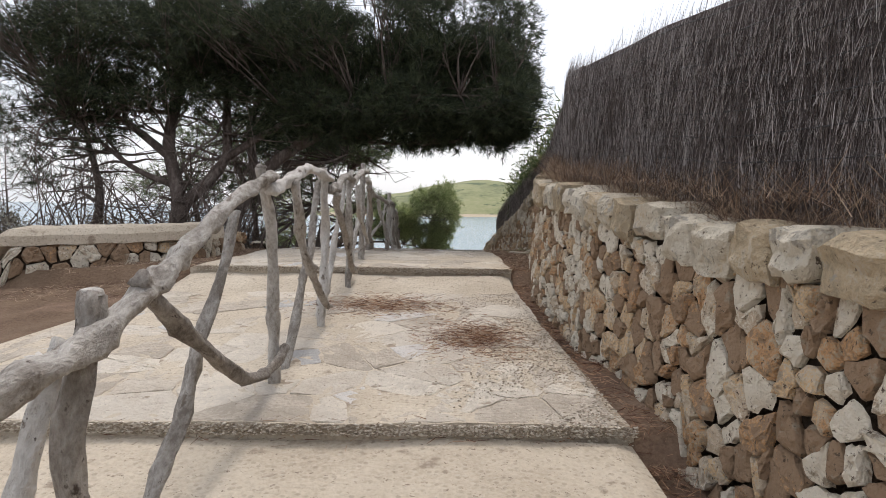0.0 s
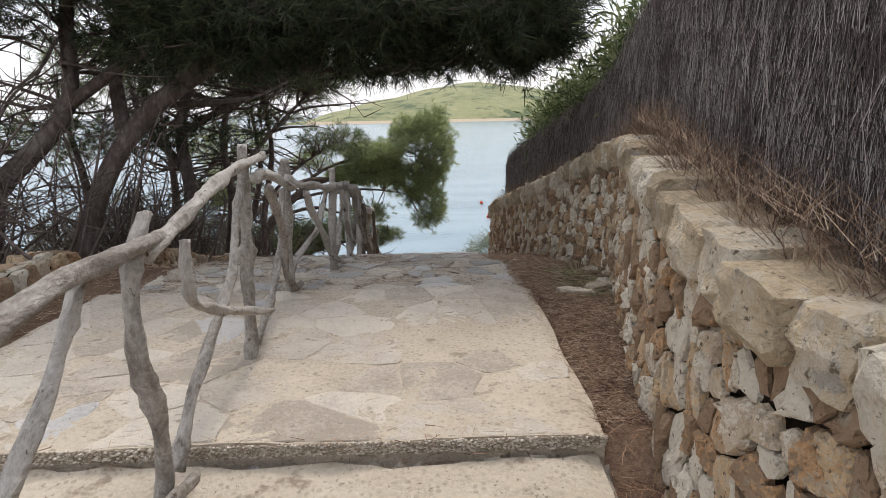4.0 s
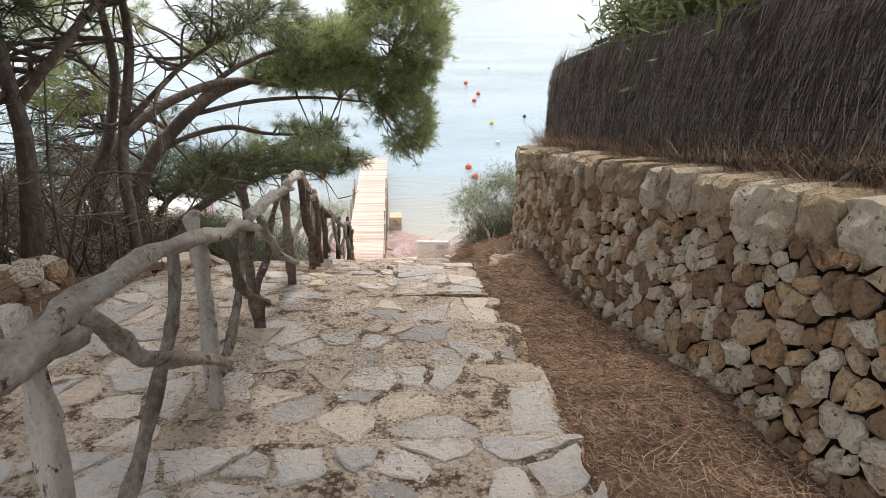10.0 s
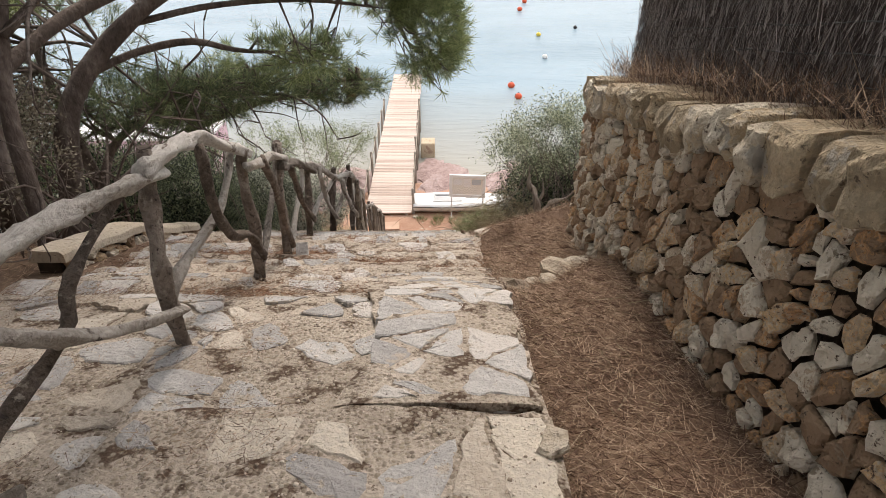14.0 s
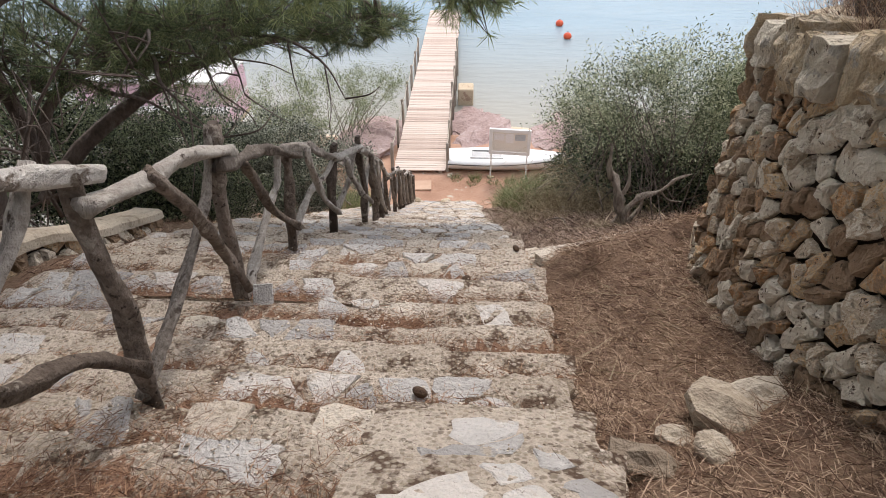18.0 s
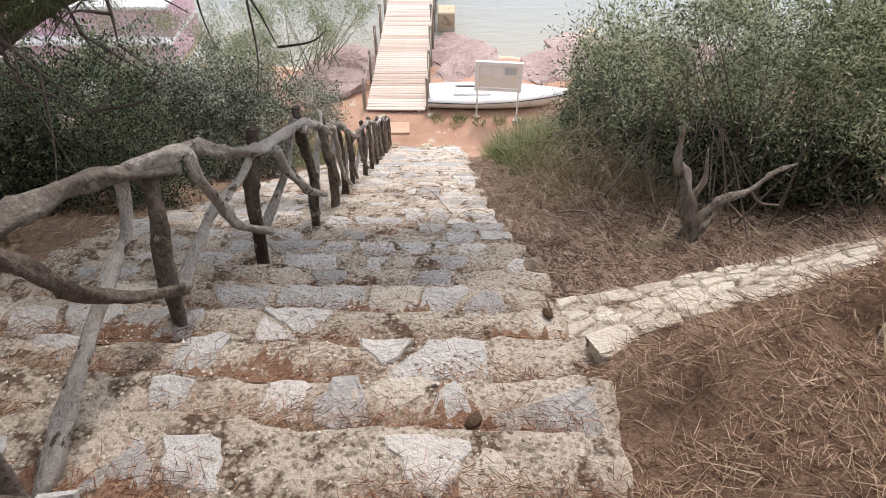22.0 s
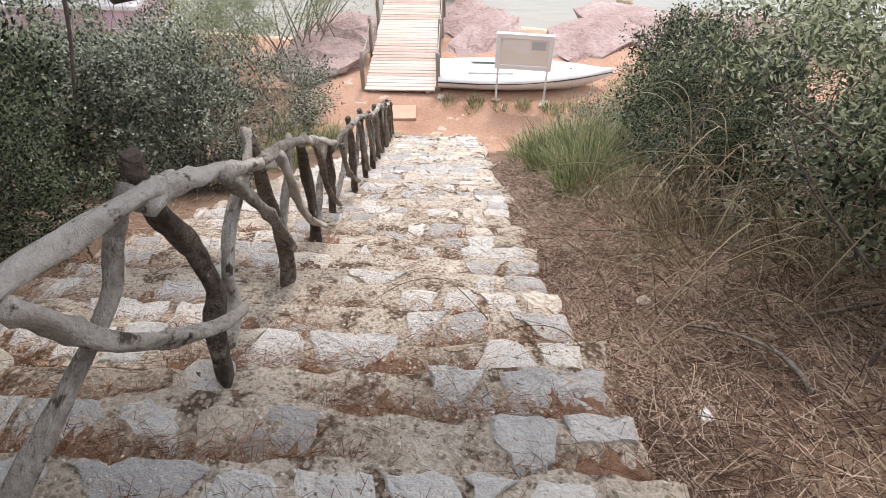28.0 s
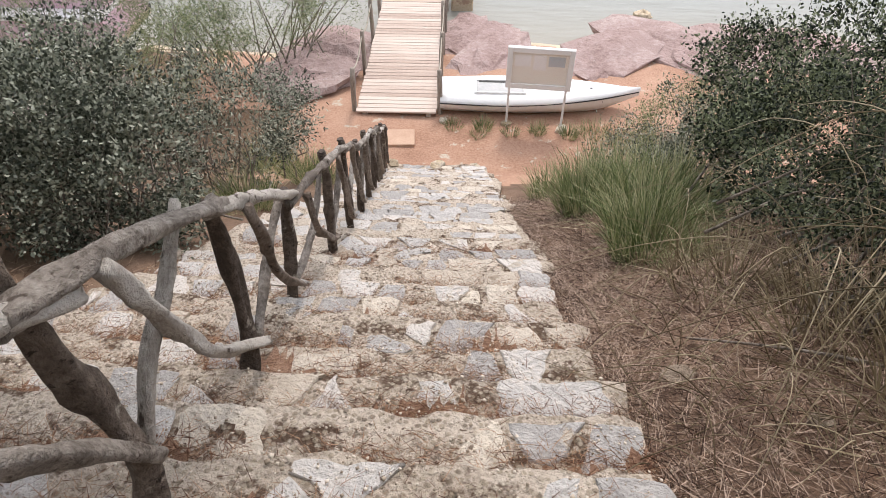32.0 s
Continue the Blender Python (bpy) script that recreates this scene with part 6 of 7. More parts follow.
# ---- notice board ----
board = thing("notice_board", 1.12, 31.05, -8.33, "white-framed glazed notice board on two thin posts", "notice board", rz=-5)
for sx in (-0.50, 0.50):
    bm = bmesh.new()
    box(bm, sx - 0.02, -0.02, -0.05, sx + 0.02, 0.02, 0.86, 0.004)
    part("leg", bm, M_WHITEPAINT, board, smooth=False)
bm = bmesh.new()
box(bm, -0.54, 0.0, 0.84, 0.54, 0.05, 1.52, 0.004)
panel = part("back_panel", bm, M_BOARD, board, "dull olive backing board", smooth=False)
for nm, a in (("frame_side", (-0.57, -0.03, 0.80, -0.48, 0.06, 1.56)), ("frame_side", (0.48, -0.03, 0.80, 0.57, 0.06, 1.56)), ("frame_top", (-0.48, -0.03, 1.47, 0.48, 0.06, 1.56)), ("frame_bottom", (-0.48, -0.03, 0.80, 0.48, 0.06, 0.89))):
    bm = bmesh.new()
    box(bm, *a, 0.006)
    part(nm, bm, M_WHITEPAINT, board, smooth=False)
for a, m in (((-0.44, -0.008, 1.22, -0.16, -0.002, 1.42), M_PAPER), ((-0.12, -0.008, 1.16, 0.10, -0.002, 1.43), M_PAPER), ((0.14, -0.008, 1.24, 0.42, -0.002, 1.42), M_PAPERBLUE)):
    bm = bmesh.new()
    box(bm, *a)
    part("notice", bm, m, panel, "faded paper notice", smooth=False)
bm = bmesh.new()
box(bm, -0.478, -0.022, 0.892, 0.478, -0.018, 1.468)
pane = part("pane", bm, M_GLASS, panel, "clear glass", smooth=False)
pane.visible_shadow = False

# ---- dinghy ----
boat = thing("sailing_dinghy", -0.62, 31.78, -8.36, "white upturned-bowed sailing dinghy hull lying ashore without its mast", "boat", rz=0.5)
boat.scale = (0.91, 0.80, 0.95)
L = 4.15
sts = np.linspace(0, 1, 25)
bm = bmesh.new()
rings = []
for s in sts:
    half = 0.66 * (1 - max(0, (s - 0.30) / 0.70) ** 2.1) * (0.86 + 0.14 * min(1, s / 0.25)) + 0.012
    sheer = 0.40 + 0.07 * s**2
    keel = 0.04 + 0.30 * max(0, (s - 0.72) / 0.28) ** 2
    x = s * L
    prof = [(-half, sheer), (-half * 1.0, sheer - 0.05), (-half * 0.93, keel + (sheer - keel) * 0.55), (-half * 0.62, keel + 0.05), (0, keel), (half * 0.62, keel + 0.05), (half * 0.93, keel + (sheer - keel) * 0.55), (half, sheer - 0.05), (half, sheer), (half * 0.5, sheer + 0.035), (0, sheer + 0.05), (-half * 0.5, sheer + 0.035)]
    rings.append([bm.verts.new((x, y, z)) for y, z in prof])
for a, b in zip(rings, rings[1:]):
    for j in range(12):
        bm.faces.new((a[j], b[j], b[(j + 1) % 12], a[(j + 1) % 12]))
bm.faces.new(rings[0])
bm.faces.new(rings[-1][::-1])
bmesh.ops.recalc_face_normals(bm, faces=bm.faces)
part("hull", bm, M_HULL, boat)
bm = bmesh.new()
box(bm, 0.75, -0.27, 0.435, 1.72, 0.27, 0.462, 0.012)
well = part("cockpit", bm, M_HULLGREY, boat, "grey cockpit well", smooth=False)
bm = bmesh.new()
for a in ((0.70, -0.31, 0.44, 0.75, 0.31, 0.485), (1.72, -0.31, 0.44, 1.77, 0.31, 0.485), (0.75, 0.27, 0.44, 1.72, 0.31, 0.485), (0.75, -0.31, 0.44, 1.72, -0.27, 0.485)):
    box(bm, *a, 0.008)
part("coaming", bm, M_HULL, well, smooth=False)
bm = bmesh.new()
box(bm, 0.80, 0.20, 0.463, 1.66, 0.262, 0.47)
part("hiking_strap", bm, M_DARKGAP, well, "dark strap", smooth=False)
bm = bmesh.new()
box(bm, 1.9, -0.025, 0.455, 2.35, 0.025, 0.50, 0.01)
part("daggerboard_slot", bm, M_HULLGREY, boat, smooth=False)
for sx in (2.55, 3.1, 3.75):
    bm = bmesh.new()
    box(bm, sx, -0.05, 0.47, sx + 0.05, -0.02, 0.50, 0.004)
    part("fitting", bm, M_DARKGAP, boat, "small dark deck fitting", smooth=False)
wood("gunwale_strip", [(0.0, -0.60, 0.355), (1.2, -0.672, 0.36), (2.2, -0.60, 0.375), (3.2, -0.40, 0.405), (4.12, -0.03, 0.42)], [0.013], M_DARKGAP, boat, sides=6, n=20, rough=0.0, seed=3, label="dark rubbing strip")

# ---- paver, rocks, buoys, small things ----
bm = bmesh.new()
box(bm, -0.32, -0.25, -0.06, 0.32, 0.25, 0.02, 0.008)
paver = part("paving_slab", bm, M_PAVER, None, smooth=False)
paver.matrix_basis = pose(-1.36, 30.55, -8.30, 0, 0, 4)
tagged(paver, "flat terracotta paving slab on the red earth", "slab")


def boulder(label, x, y, sx, sy, sz, seed, material, category="rock", sink=0.25, name="rock", sub=3, z=None, group=""):
    r = np.random.default_rng(seed)
    bm = bmesh.new()
    bmesh.ops.create_icosphere(bm, subdivisions=sub, radius=1.0)
    o = Vector(r.uniform(-50, 50, 3))
    for v in bm.verts:
        c = v.co.copy()
        k = 1 + 0.35 * noise.noise(c * 1.3 + o) + 0.16 * noise.noise(c * 3.1 + o) + 0.06 * noise.noise(c * 7 + o)
        c = Vector((round(c.x * 2.2) / 2.2 * 0.4 + c.x * 0.6, round(c.y * 2.2) / 2.2 * 0.4 + c.y * 0.6, round(c.z * 1.6) / 1.6 * 0.5 + c.z * 0.5))
        v.co = Vector((c.x * sx, c.y * sy, c.z * sz)) * k
    ob = part(name, bm, material, None, smooth=False)
    ob.matrix_basis = pose(x, y, (float(ground_z(x, y)) if z is None else z) + sz * (0.6 - sink), 0, 0, r.uniform(0, 360))
    return tagged(ob, label, category, group)


for i, (x, y, sx, sy, sz) in enumerate([(-0.2, 36.4, 0.9, 0.7, 0.45), (0.5, 36.9, 0.8, 0.6, 0.4), (-0.1, 35.2, 1.1, 0.7, 0.30), (0.4, 34.0, 1.2, 0.6, 0.2), (3.0, 34.2, 1.3, 0.8, 0.28), (4.6, 34.7, 1.5, 0.9, 0.40), (6.2, 35.2, 1.6, 1.1, 0.5), (2.4, 33.6, 0.6, 0.4, 0.14), (5.2, 33.7, 0.9, 0.6, 0.2), (-3.0, 34.2, 0.9, 1.2, 0.5), (-3.4, 32.6, 0.8, 0.8, 0.4), (7.6, 34.6, 1.4, 1.2, 0.6), (-9.5, 29.0, 1.6, 1.2, 0.7), (-11.0, 31.0, 1.8, 1.4, 0.7), (-8.0, 31.5, 1.2, 1.0, 0.5)]):
    boulder("cracked pinkish-red shore rock", x, y, sx * 1.25, sy * 1.2, sz * 0.7, 800 + i, M_REDROCK, group="shore rocks", sink=0.35)
boulder("weedy yellow-brown rock standing in the shallows", 4.5, 37.6, 0.25, 0.2, 0.18, 820, M_SAND, z=WATER_Z - 0.05)
for i, (x, y, s) in enumerate([(0.62, 31.1, 0.11), (1.62, 30.95, 0.13), (-0.55, 31.2, 0.10), (-0.6, 29.75, 0.16), (-1.35, 29.75, 0.13), (0.05, 29.8, 0.10)]):
    boulder("small pale stone on the red earth", x, y, s, s * 0.7, s * 0.5, 840 + i, M_CAP, group="small stones", sub=2)


def buoy(x, y, s, material, label):
    bm = bmesh.new()
    bmesh.ops.create_uvsphere(bm, u_segments=14, v_segments=10, radius=s)
    for v in bm.verts:
        if v.co.z < -0.2 * s:
            v.co.x, v.co.y = v.co.x * 0.8, v.co.y * 0.8
    e = thing("mooring_buoy", x, y, WATER_Z + s * 0.45, label, "buoy", "mooring buoys")
    part("float", bm, material, e)
    wood("ring", [(-0.08 * s, 0, s), (0, 0, s * 1.25), (0.08 * s, 0, s)], [0.06 * s], M_DARKGAP, e, sides=6, n=7, rough=0)


for x, y, s, k in [(4.1, 47.7, 0.2, 0), (4.3, 45.7, 0.2, 0), (6.8, 53.9, 0.18, 1), (10.3, 62.7, 0.15, 3), (7.2, 60.2, 0.18, 2), (7.6, 73.4, 0.22, 0), (6.8, 69.7, 0.22, 0), (7.0, 80.0, 0.22, 0), (11.1, 92.4, 0.22, 1), (-4.6, 46.0, 0.2, 0)]:
    m, lab = [(M_BUOYRED, "round red mooring buoy"), (M_BUOYWHITE, "round white mooring buoy"), (M_BUOYYELLOW, "round yellow mooring buoy"), (M_DARKGAP, "small dark mooring float")][k]
    buoy(x, y, s, m, lab + " on the water")

# ---- low walls of loose stone ----


def row_of_stones(name, label, line, tall, size, seed, material, thick=0.28, base=None):
    """A low rubble wall along a line (x, y): stones piled on a dark core, seen from its right-hand side and above."""
    r = np.random.default_rng(seed)
    pts = resample([(x, y, 0) for x, y in line], 8 * len(line))[:, :2]
    cum = np.concatenate([[0], np.cumsum(np.linalg.norm(np.diff(pts, axis=0), axis=1))])
    root = tagged(new(name), label, "wall", kind="structure")

    def at(u):
        p = np.array([np.interp(u, cum, pts[:, 0]), np.interp(u, cum, pts[:, 1])])
        q = np.array([np.interp(u + 0.1, cum, pts[:, 0]), np.interp(u + 0.1, cum, pts[:, 1])])
        o = np.array([np.interp(u - 0.1, cum, pts[:, 0]), np.interp(u - 0.1, cum, pts[:, 1])])
        t = (q - o) / (np.linalg.norm(q - o) + 1e-9)
        g = float(base(p[0], p[1])) if base else float(ground_z(*p))
        return p, np.array([t[1], -t[0]]), g

    def place(u, v, w):
        p, n, g = at(u)
        return (float(p[0] + n[0] * (w - 0.08 * v)), float(p[1] + n[1] * (w - 0.08 * v)), g - 0.06 + v)

    def every(put):
        return lambda U, V, W: np.array([put(*q) for q in zip(U, V, W)])

    def top_place(u, v, w):
        p, n, g = at(u)
        return (float(p[0] - n[0] * (v + 0.05)), float(p[1] - n[1] * (v + 0.05)), g - 0.06 + tall + w - 0.02)

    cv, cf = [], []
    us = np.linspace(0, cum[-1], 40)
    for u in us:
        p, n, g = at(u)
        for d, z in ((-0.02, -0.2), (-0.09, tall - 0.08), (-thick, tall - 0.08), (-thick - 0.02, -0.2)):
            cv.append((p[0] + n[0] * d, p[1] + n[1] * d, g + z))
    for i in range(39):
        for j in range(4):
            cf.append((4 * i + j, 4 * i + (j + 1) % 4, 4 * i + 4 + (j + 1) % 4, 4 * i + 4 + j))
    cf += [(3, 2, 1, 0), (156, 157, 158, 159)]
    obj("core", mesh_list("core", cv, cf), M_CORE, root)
    for put, high, proud in ((place, tall, (0.015, 0.04)), (top_place, thick, (0.008, 0.03))):
        for c, poly in cells(0, cum[-1], 0, high, min(size, high), seed + int(high * 1000), 1.3):
            v, f = rubble(outline(poly, r, r.uniform(0.004, 0.012), 0.06, 0.006), r, 0.07, r.uniform(*proud) * 1.6, every(put))
            obj("stone", mesh_list("stone", v.tolist(), f), M_WALLPIECE, root)
    return root



row_of_stones("wall_left", "low dry-stone kerb wall along the upper steps", [(-3.15, 11.6), (-3.3, 13.2), (-3.3, 14.6), (-3.0, 15.9)], 0.30, 0.17, 5100, M_WALLSTONE)
row_of_stones("wall_left_upper", "low stone wall with a pale rendered top", [(-8.3, 6.0), (-6.4, 6.5), (-4.7, 7.2), (-3.7, 8.0), (-3.35, 9.0), (-3.25, 10.4)], 0.36, 0.15, 5200, M_WALLSTONE)
cope_v, cope_f = [], []
for i, (x, y, _) in enumerate(resample([(-3.22, 8.5, 0), (-3.62, 8.02, 0), (-4.7, 7.23, 0), (-6.4, 6.53, 0), (-8.3, 6.03, 0)], 24)):
    g = float(ground_z(x, y)) + 0.30
    for d, z in ((-0.06, 0.0), (-0.05, 0.12), (0.06, 0.20), (0.36, 0.24), (0.40, 0.0)):
        cope_v.append((x + d * 0.35, y + d * 0.94, g + z + 0.008 * math.sin(3 * i)))
    if i:
        cope_f += [(5 * i + j - 5, 5 * i + (j + 1) % 5 - 5, 5 * i + (j + 1) % 5, 5 * i + j) for j in range(5)]
cope_f += [(4, 3, 2, 1, 0), tuple(range(115, 120))]
tagged(obj("trim_coping", mesh_list("trim_coping", cope_v, cope_f), M_SMOOTHSTEP), "smooth pale rendered coping on the low wall", "coping", kind="structure")

row_of_stones("wall_left_lower", "low pale kerb wall beside the lower steps", [(-2.66, 17.3), (-2.64, 18.2), (-2.68, 19.2), (-2.9, 20.3)], 0.24, 0.16, 5250, M_WALLSTONE, 0.22)
kerb_v, kerb_f = [], []
for i, (x, y, _) in enumerate(resample([(-2.64, 17.25, 0), (-2.62, 18.2, 0), (-2.66, 19.2, 0), (-2.88, 20.35, 0)], 20)):
    g = float(ground_z(x, y)) + 0.12
    for d, z in ((0.03, 0.0), (0.03, 0.07), (0.0, 0.10), (-0.24, 0.11), (-0.27, 0.0)):
        kerb_v.append((x + d, y, g + z + 0.006 * math.sin(3.7 * i)))
    if i:
        kerb_f += [(5 * i + j - 5, 5 * i + (j + 1) % 5 - 5, 5 * i + (j + 1) % 5, 5 * i + j) for j in range(5)]
kerb_f += [(4, 3, 2, 1, 0), tuple(range(95, 100))]
tagged(obj("trim_kerb", mesh_list("trim_kerb", kerb_v, kerb_f), M_SMOOTHSTEP), "pale rendered top of the low kerb wall", "coping", kind="structure")
terrace = thing("pink_terrace", -10.2, 33.2, -8.6, "pink rendered terrace wall with white ledges at the shore", "building")
for z0, z1, d, m, nm in ((-0.6, 0.25, 0.0, M_WHITEPAINT, "base"), (0.25, 0.40, 0.12, M_SAND, "ledge"), (0.40, 1.0, 0.3, M_TERRACOTTA, "wall"), (1.0, 1.12, 0.2, M_WHITEPAINT, "coping"), (1.12, 1.9, 0.6, M_TERRACOTTA, "wall"), (1.9, 2.0, 0.5, M_WHITEPAINT, "coping")):
    bm = bmesh.new()
    box(bm, -2.6, d, z0, 2.4, 2.5, z1, 0.015)
    part(nm, bm, m, terrace, smooth=False)

# slope of flat pale stones from the needle terrace down to the lower bank
cross = tagged(new("wall_cross"), "slope of pale flat stones bedded in gravelly mortar", "wall", kind="structure")
xr_ = np.random.default_rng(5300)


def cross_place(X, V, W):
    """Arrays: x, metres up the slope from its lower edge, height off it."""
    top_y, low_y = 18.3 + 0.45 * (X - 0.69), 19.27 + 0.2 * (X - 0.66)
    f = V / 1.1
    Y = low_y + (top_y - low_y) * f
    return np.stack([X, Y + 0.5 * W, -2.19 + 0.09 * (X - 0.7) + 0.56 * f + 0.012 * wob(X, Y, 9.0) + 0.86 * W], 1)


bn, bm_ = 36, 12
gX, gV = np.meshgrid(np.linspace(0.66, 2.5, bn), np.linspace(-0.12, 1.16, bm_))
ragged = np.where((gV < 0) | (gV > 1.1), xr_.normal(0, 0.03, gV.shape), 0)
sunk = np.where((gV < -0.05) | (gV > 1.12), -0.16, xr_.normal(0, 0.004, gV.shape))
bed = cross_place(gX.ravel(), (gV + ragged).ravel(), sunk.ravel())
bed[:, 2] -= 0.12 * (1 - smooth(-0.10, -0.02, bed[:, 1] - cross_near(bed[:, 0])))
obj("mortar_bed", mesh_list("mortar_bed", bed.tolist(), [(j * bn + i, j * bn + i + 1, (j + 1) * bn + i + 1, (j + 1) * bn + i) for j in range(bm_ - 1) for i in range(bn - 1)]), M_CONCRETE, cross, "gravelly cream mortar")
for c, poly in cells(0.68, 2.4, 0.0, 1.08, 0.125, 5301, 1.1, 0.2):
    shown = cross_place(np.array([c[0]]), np.array([c[1]]), np.zeros(1))[0, 1] > cross_near(c[0]) + 0.02
    if shown and xr_.random() < 0.9 and (c[1] < 0.8 or xr_.random() < 0.75):
        v, f = slab(outline(poly, xr_, xr_.uniform(0.004, 0.016), 0.04, 0.005), xr_, 0.03, xr_.uniform(0.006, 0.022), cross_place)
        obj("stone", mesh_list("stone", v.tolist(), f), M_CREAMPIECE, cross)
for x, y, sx, sy, sz, rot in ((0.82, 18.70, 0.09, 0.07, 0.05, 25), (1.01, 18.76, 0.10, 0.045, 0.04, 18), (1.22, 18.82, 0.09, 0.04, 0.04, 15), (1.43, 18.87, 0.08, 0.04, 0.04, 16)):
    bm = bmesh.new()
    box(bm, -sx, -sy, -sz, sx, sy, sz, 0.014)
    for q in bm.verts:
        q.co += Vector(xr_.normal(0, 0.010, 3))
    kerb = part("kerb_stone", bm, M_CREAMPIECE, None, smooth=False)
    top = float(ground_z(x, y)) + 0.015
    kerb.matrix_basis = pose(x, y, top - sz, -14 + xr_.normal(0, 4), -4, rot)
    tagged(kerb, "squared cream stone bedded beside the steps", "stone", "kerb stones")

# loose rocks on the needle bed
for i, (x, y, s) in enumerate([(1.20, 16.70, 0.15), (1.33, 16.78, 0.12), (0.86, 16.46, 0.11), (1.10, 16.50, 0.08), (1.02, 16.62, 0.07), (1.56, 9.42, 0.09), (1.66, 9.5, 0.10), (1.0, 10.85, 0.06), (1.25, 12.0, 0.05), (0.98, 21.6, 0.05), (0.78, 22.6, 0.08), (1.1, 22.2, 0.05), (0.9, 20.0, 0.05), (0.66, 19.85, 0.09), (1.7, 10.1, 0.1)]):
    boulder("pale rough limestone lump on the needles", x, y, s, s * 0.7, s * 0.45, 860 + i, M_PALESTONE, group="loose rocks", sub=2, name="loose_rock")
# flat broken slabs by the foot of the wall and a squared one propped at a rail post
for x, y, lx, ly, lz, rot, tip in ((1.38, 9.34, 0.17, 0.05, 0.016, -22, 4), (1.70, 9.28, 0.10, 0.045, 0.018, 15, -5), (0.66, 17.04, 0.10, 0.07, 0.018, 20, 3), (0.80, 14.62, 0.06, 0.09, 0.014, -10, 2)):
    v, f = slab(outline(np.array([(-lx, -ly * 0.6), (-lx * 0.2, -ly), (lx, -ly * 0.4), (lx * 0.8, ly * 0.7), (-lx * 0.5, ly)]), xr_, 0.0, 0.05, 0.006), xr_, lz, lz, lambda U, V, W: np.stack([U, V, W], 1))
    flat = obj("flat_stone", mesh_list("flat_stone", v.tolist(), f), M_PALESTONE)
    on = float(ground_z(x, y)) if x > float(right_edge(y)) else tread_z(step_at(y), y)
    flat.matrix_basis = pose(x, y, on + lz + 0.004, tip, tip * 0.5, rot)
    tagged(flat, "flat broken slab of pale limestone lying loose", "stone", "loose slabs")
bm = bmesh.new()
box(bm, -0.055, -0.014, 0.0, 0.055, 0.014, 0.125, 0.005)
for q in bm.verts:
    q.co += Vector(xr_.normal(0, 0.003, 3))
prop = part("squared_slab", bm, M_FLAGPIECE, None, smooth=False)
prop.matrix_basis = pose(-0.86, 17.78, tread_z(step_at(17.78), 17.78) - 0.01, -38, 0, 8)
tagged(prop, "pale squared stone slab propped at the foot of a rail post", "stone")
boulder("small white stone lying on the needles", 0.85, 20.54, 0.03, 0.025, 0.02, 880, M_WHITEPAINT, name="loose_rock", sub=2)

# ---- needles and stalks ----


def needle_bed(name, label, n, seed, area, material, length=(0.06, 0.13), width=0.0042, lift=0.02, tilt=0.25, on=None):
    r = np.random.default_rng(seed)
    x, y = area(r, n)
    z = (on(x, y) if on else ground_z(x, y)) + r.uniform(0.0, lift, n)
    a = r.uniform(0, 6.28, n)
    way = np.stack([np.cos(a), np.sin(a), r.normal(0, tilt, n)], 1)
    v, f = blades(np.stack([x, y, z], 1), way, r.uniform(*length, n), np.full(n, width) * r.uniform(0.7, 1.3, n), 0.25, 1, seed)
    return tagged(obj(name, mesh_np(name, v, f), material), label, "litter", kind="stuff")


def bed_right(r, n):
    y = r.uniform(7.2, 19.2, n)
    re, wx = right_edge(y), wall_x(y)
    return re - 0.03 + (wx + 0.05 - re) * r.uniform(0, 1, n), y


def bank_right(r, n):
    y = 19.3 + 7.5 * r.uniform(0, 1, n) ** 1.2
    return right_edge(y) - 0.1 + 2.4 * r.uniform(0, 1, n) ** 1.4, y


def bank_left(r, n):
    y = r.uniform(6.0, 24, n)
    return left_edge(y) + 0.05 - 1.8 * r.uniform(0, 1, n), y


def upper_right(r, n):
    y = r.uniform(0.0, 8.9, n)
    re, wx = right_edge(y), wall_x(y)
    return re - 0.06 + (wx + 0.1 - re) * r.uniform(0, 1, n), y


needle_bed("needle_bed", "thick brown bed of fallen pine needles", 70000, 31, bed_right, M_NEEDLE, (0.05, 0.11), 0.0030)
needle_bed("needle_bed", "fallen needles on the bank by the steps", 80000, 32, bank_right, M_STRAWBED, (0.05, 0.14), 0.0034, 0.03)
needle_bed("needle_bed", "fallen needles under the pines", 16000, 33, bank_left, M_NEEDLE)
needle_bed("needle_bed", "fallen needles at the foot of the upper wall", 4000, 34, upper_right, M_NEEDLE2)
needle_bed("stalks", "dry grey stalks and twigs on the bank", 380, 35, bank_right, M_STRAW, (0.2, 0.6), 0.007, 0.05, 0.12)
needle_bed("stalks", "dry straw scattered on the needles", 500, 36, bed_right, M_STRAW, (0.08, 0.25), 0.005, 0.03, 0.1)


def step_top(x, y):
    k = np.clip(np.searchsorted(EDGES, y, side="right") - 1, 0, len(EDGES) - 2)
    return np.array([tread_z(int(q), float(w)) for q, w in zip(k, y)]) + 0.006


def on_treads(r, n):
    """In drifts at the back of the lower treads."""
    k = r.integers(10, len(EDGES) - 18, n)
    e = np.array(EDGES)
    depth = e[k + 1] - e[k]
    y = e[k] + 0.02 + depth * np.abs(r.normal(0.12, 0.22, n)).clip(0, 0.9)
    x = left_edge(y) + (right_edge(y) - left_edge(y)) * r.uniform(0, 1, n)
    drift = np.sin(x * 3.1 + k * 2.3) + np.sin(x * 7.3 - k * 1.1) * 0.6 + r.normal(0, 0.35, n)
    keep = drift > -0.75
    return x[keep], y[keep]


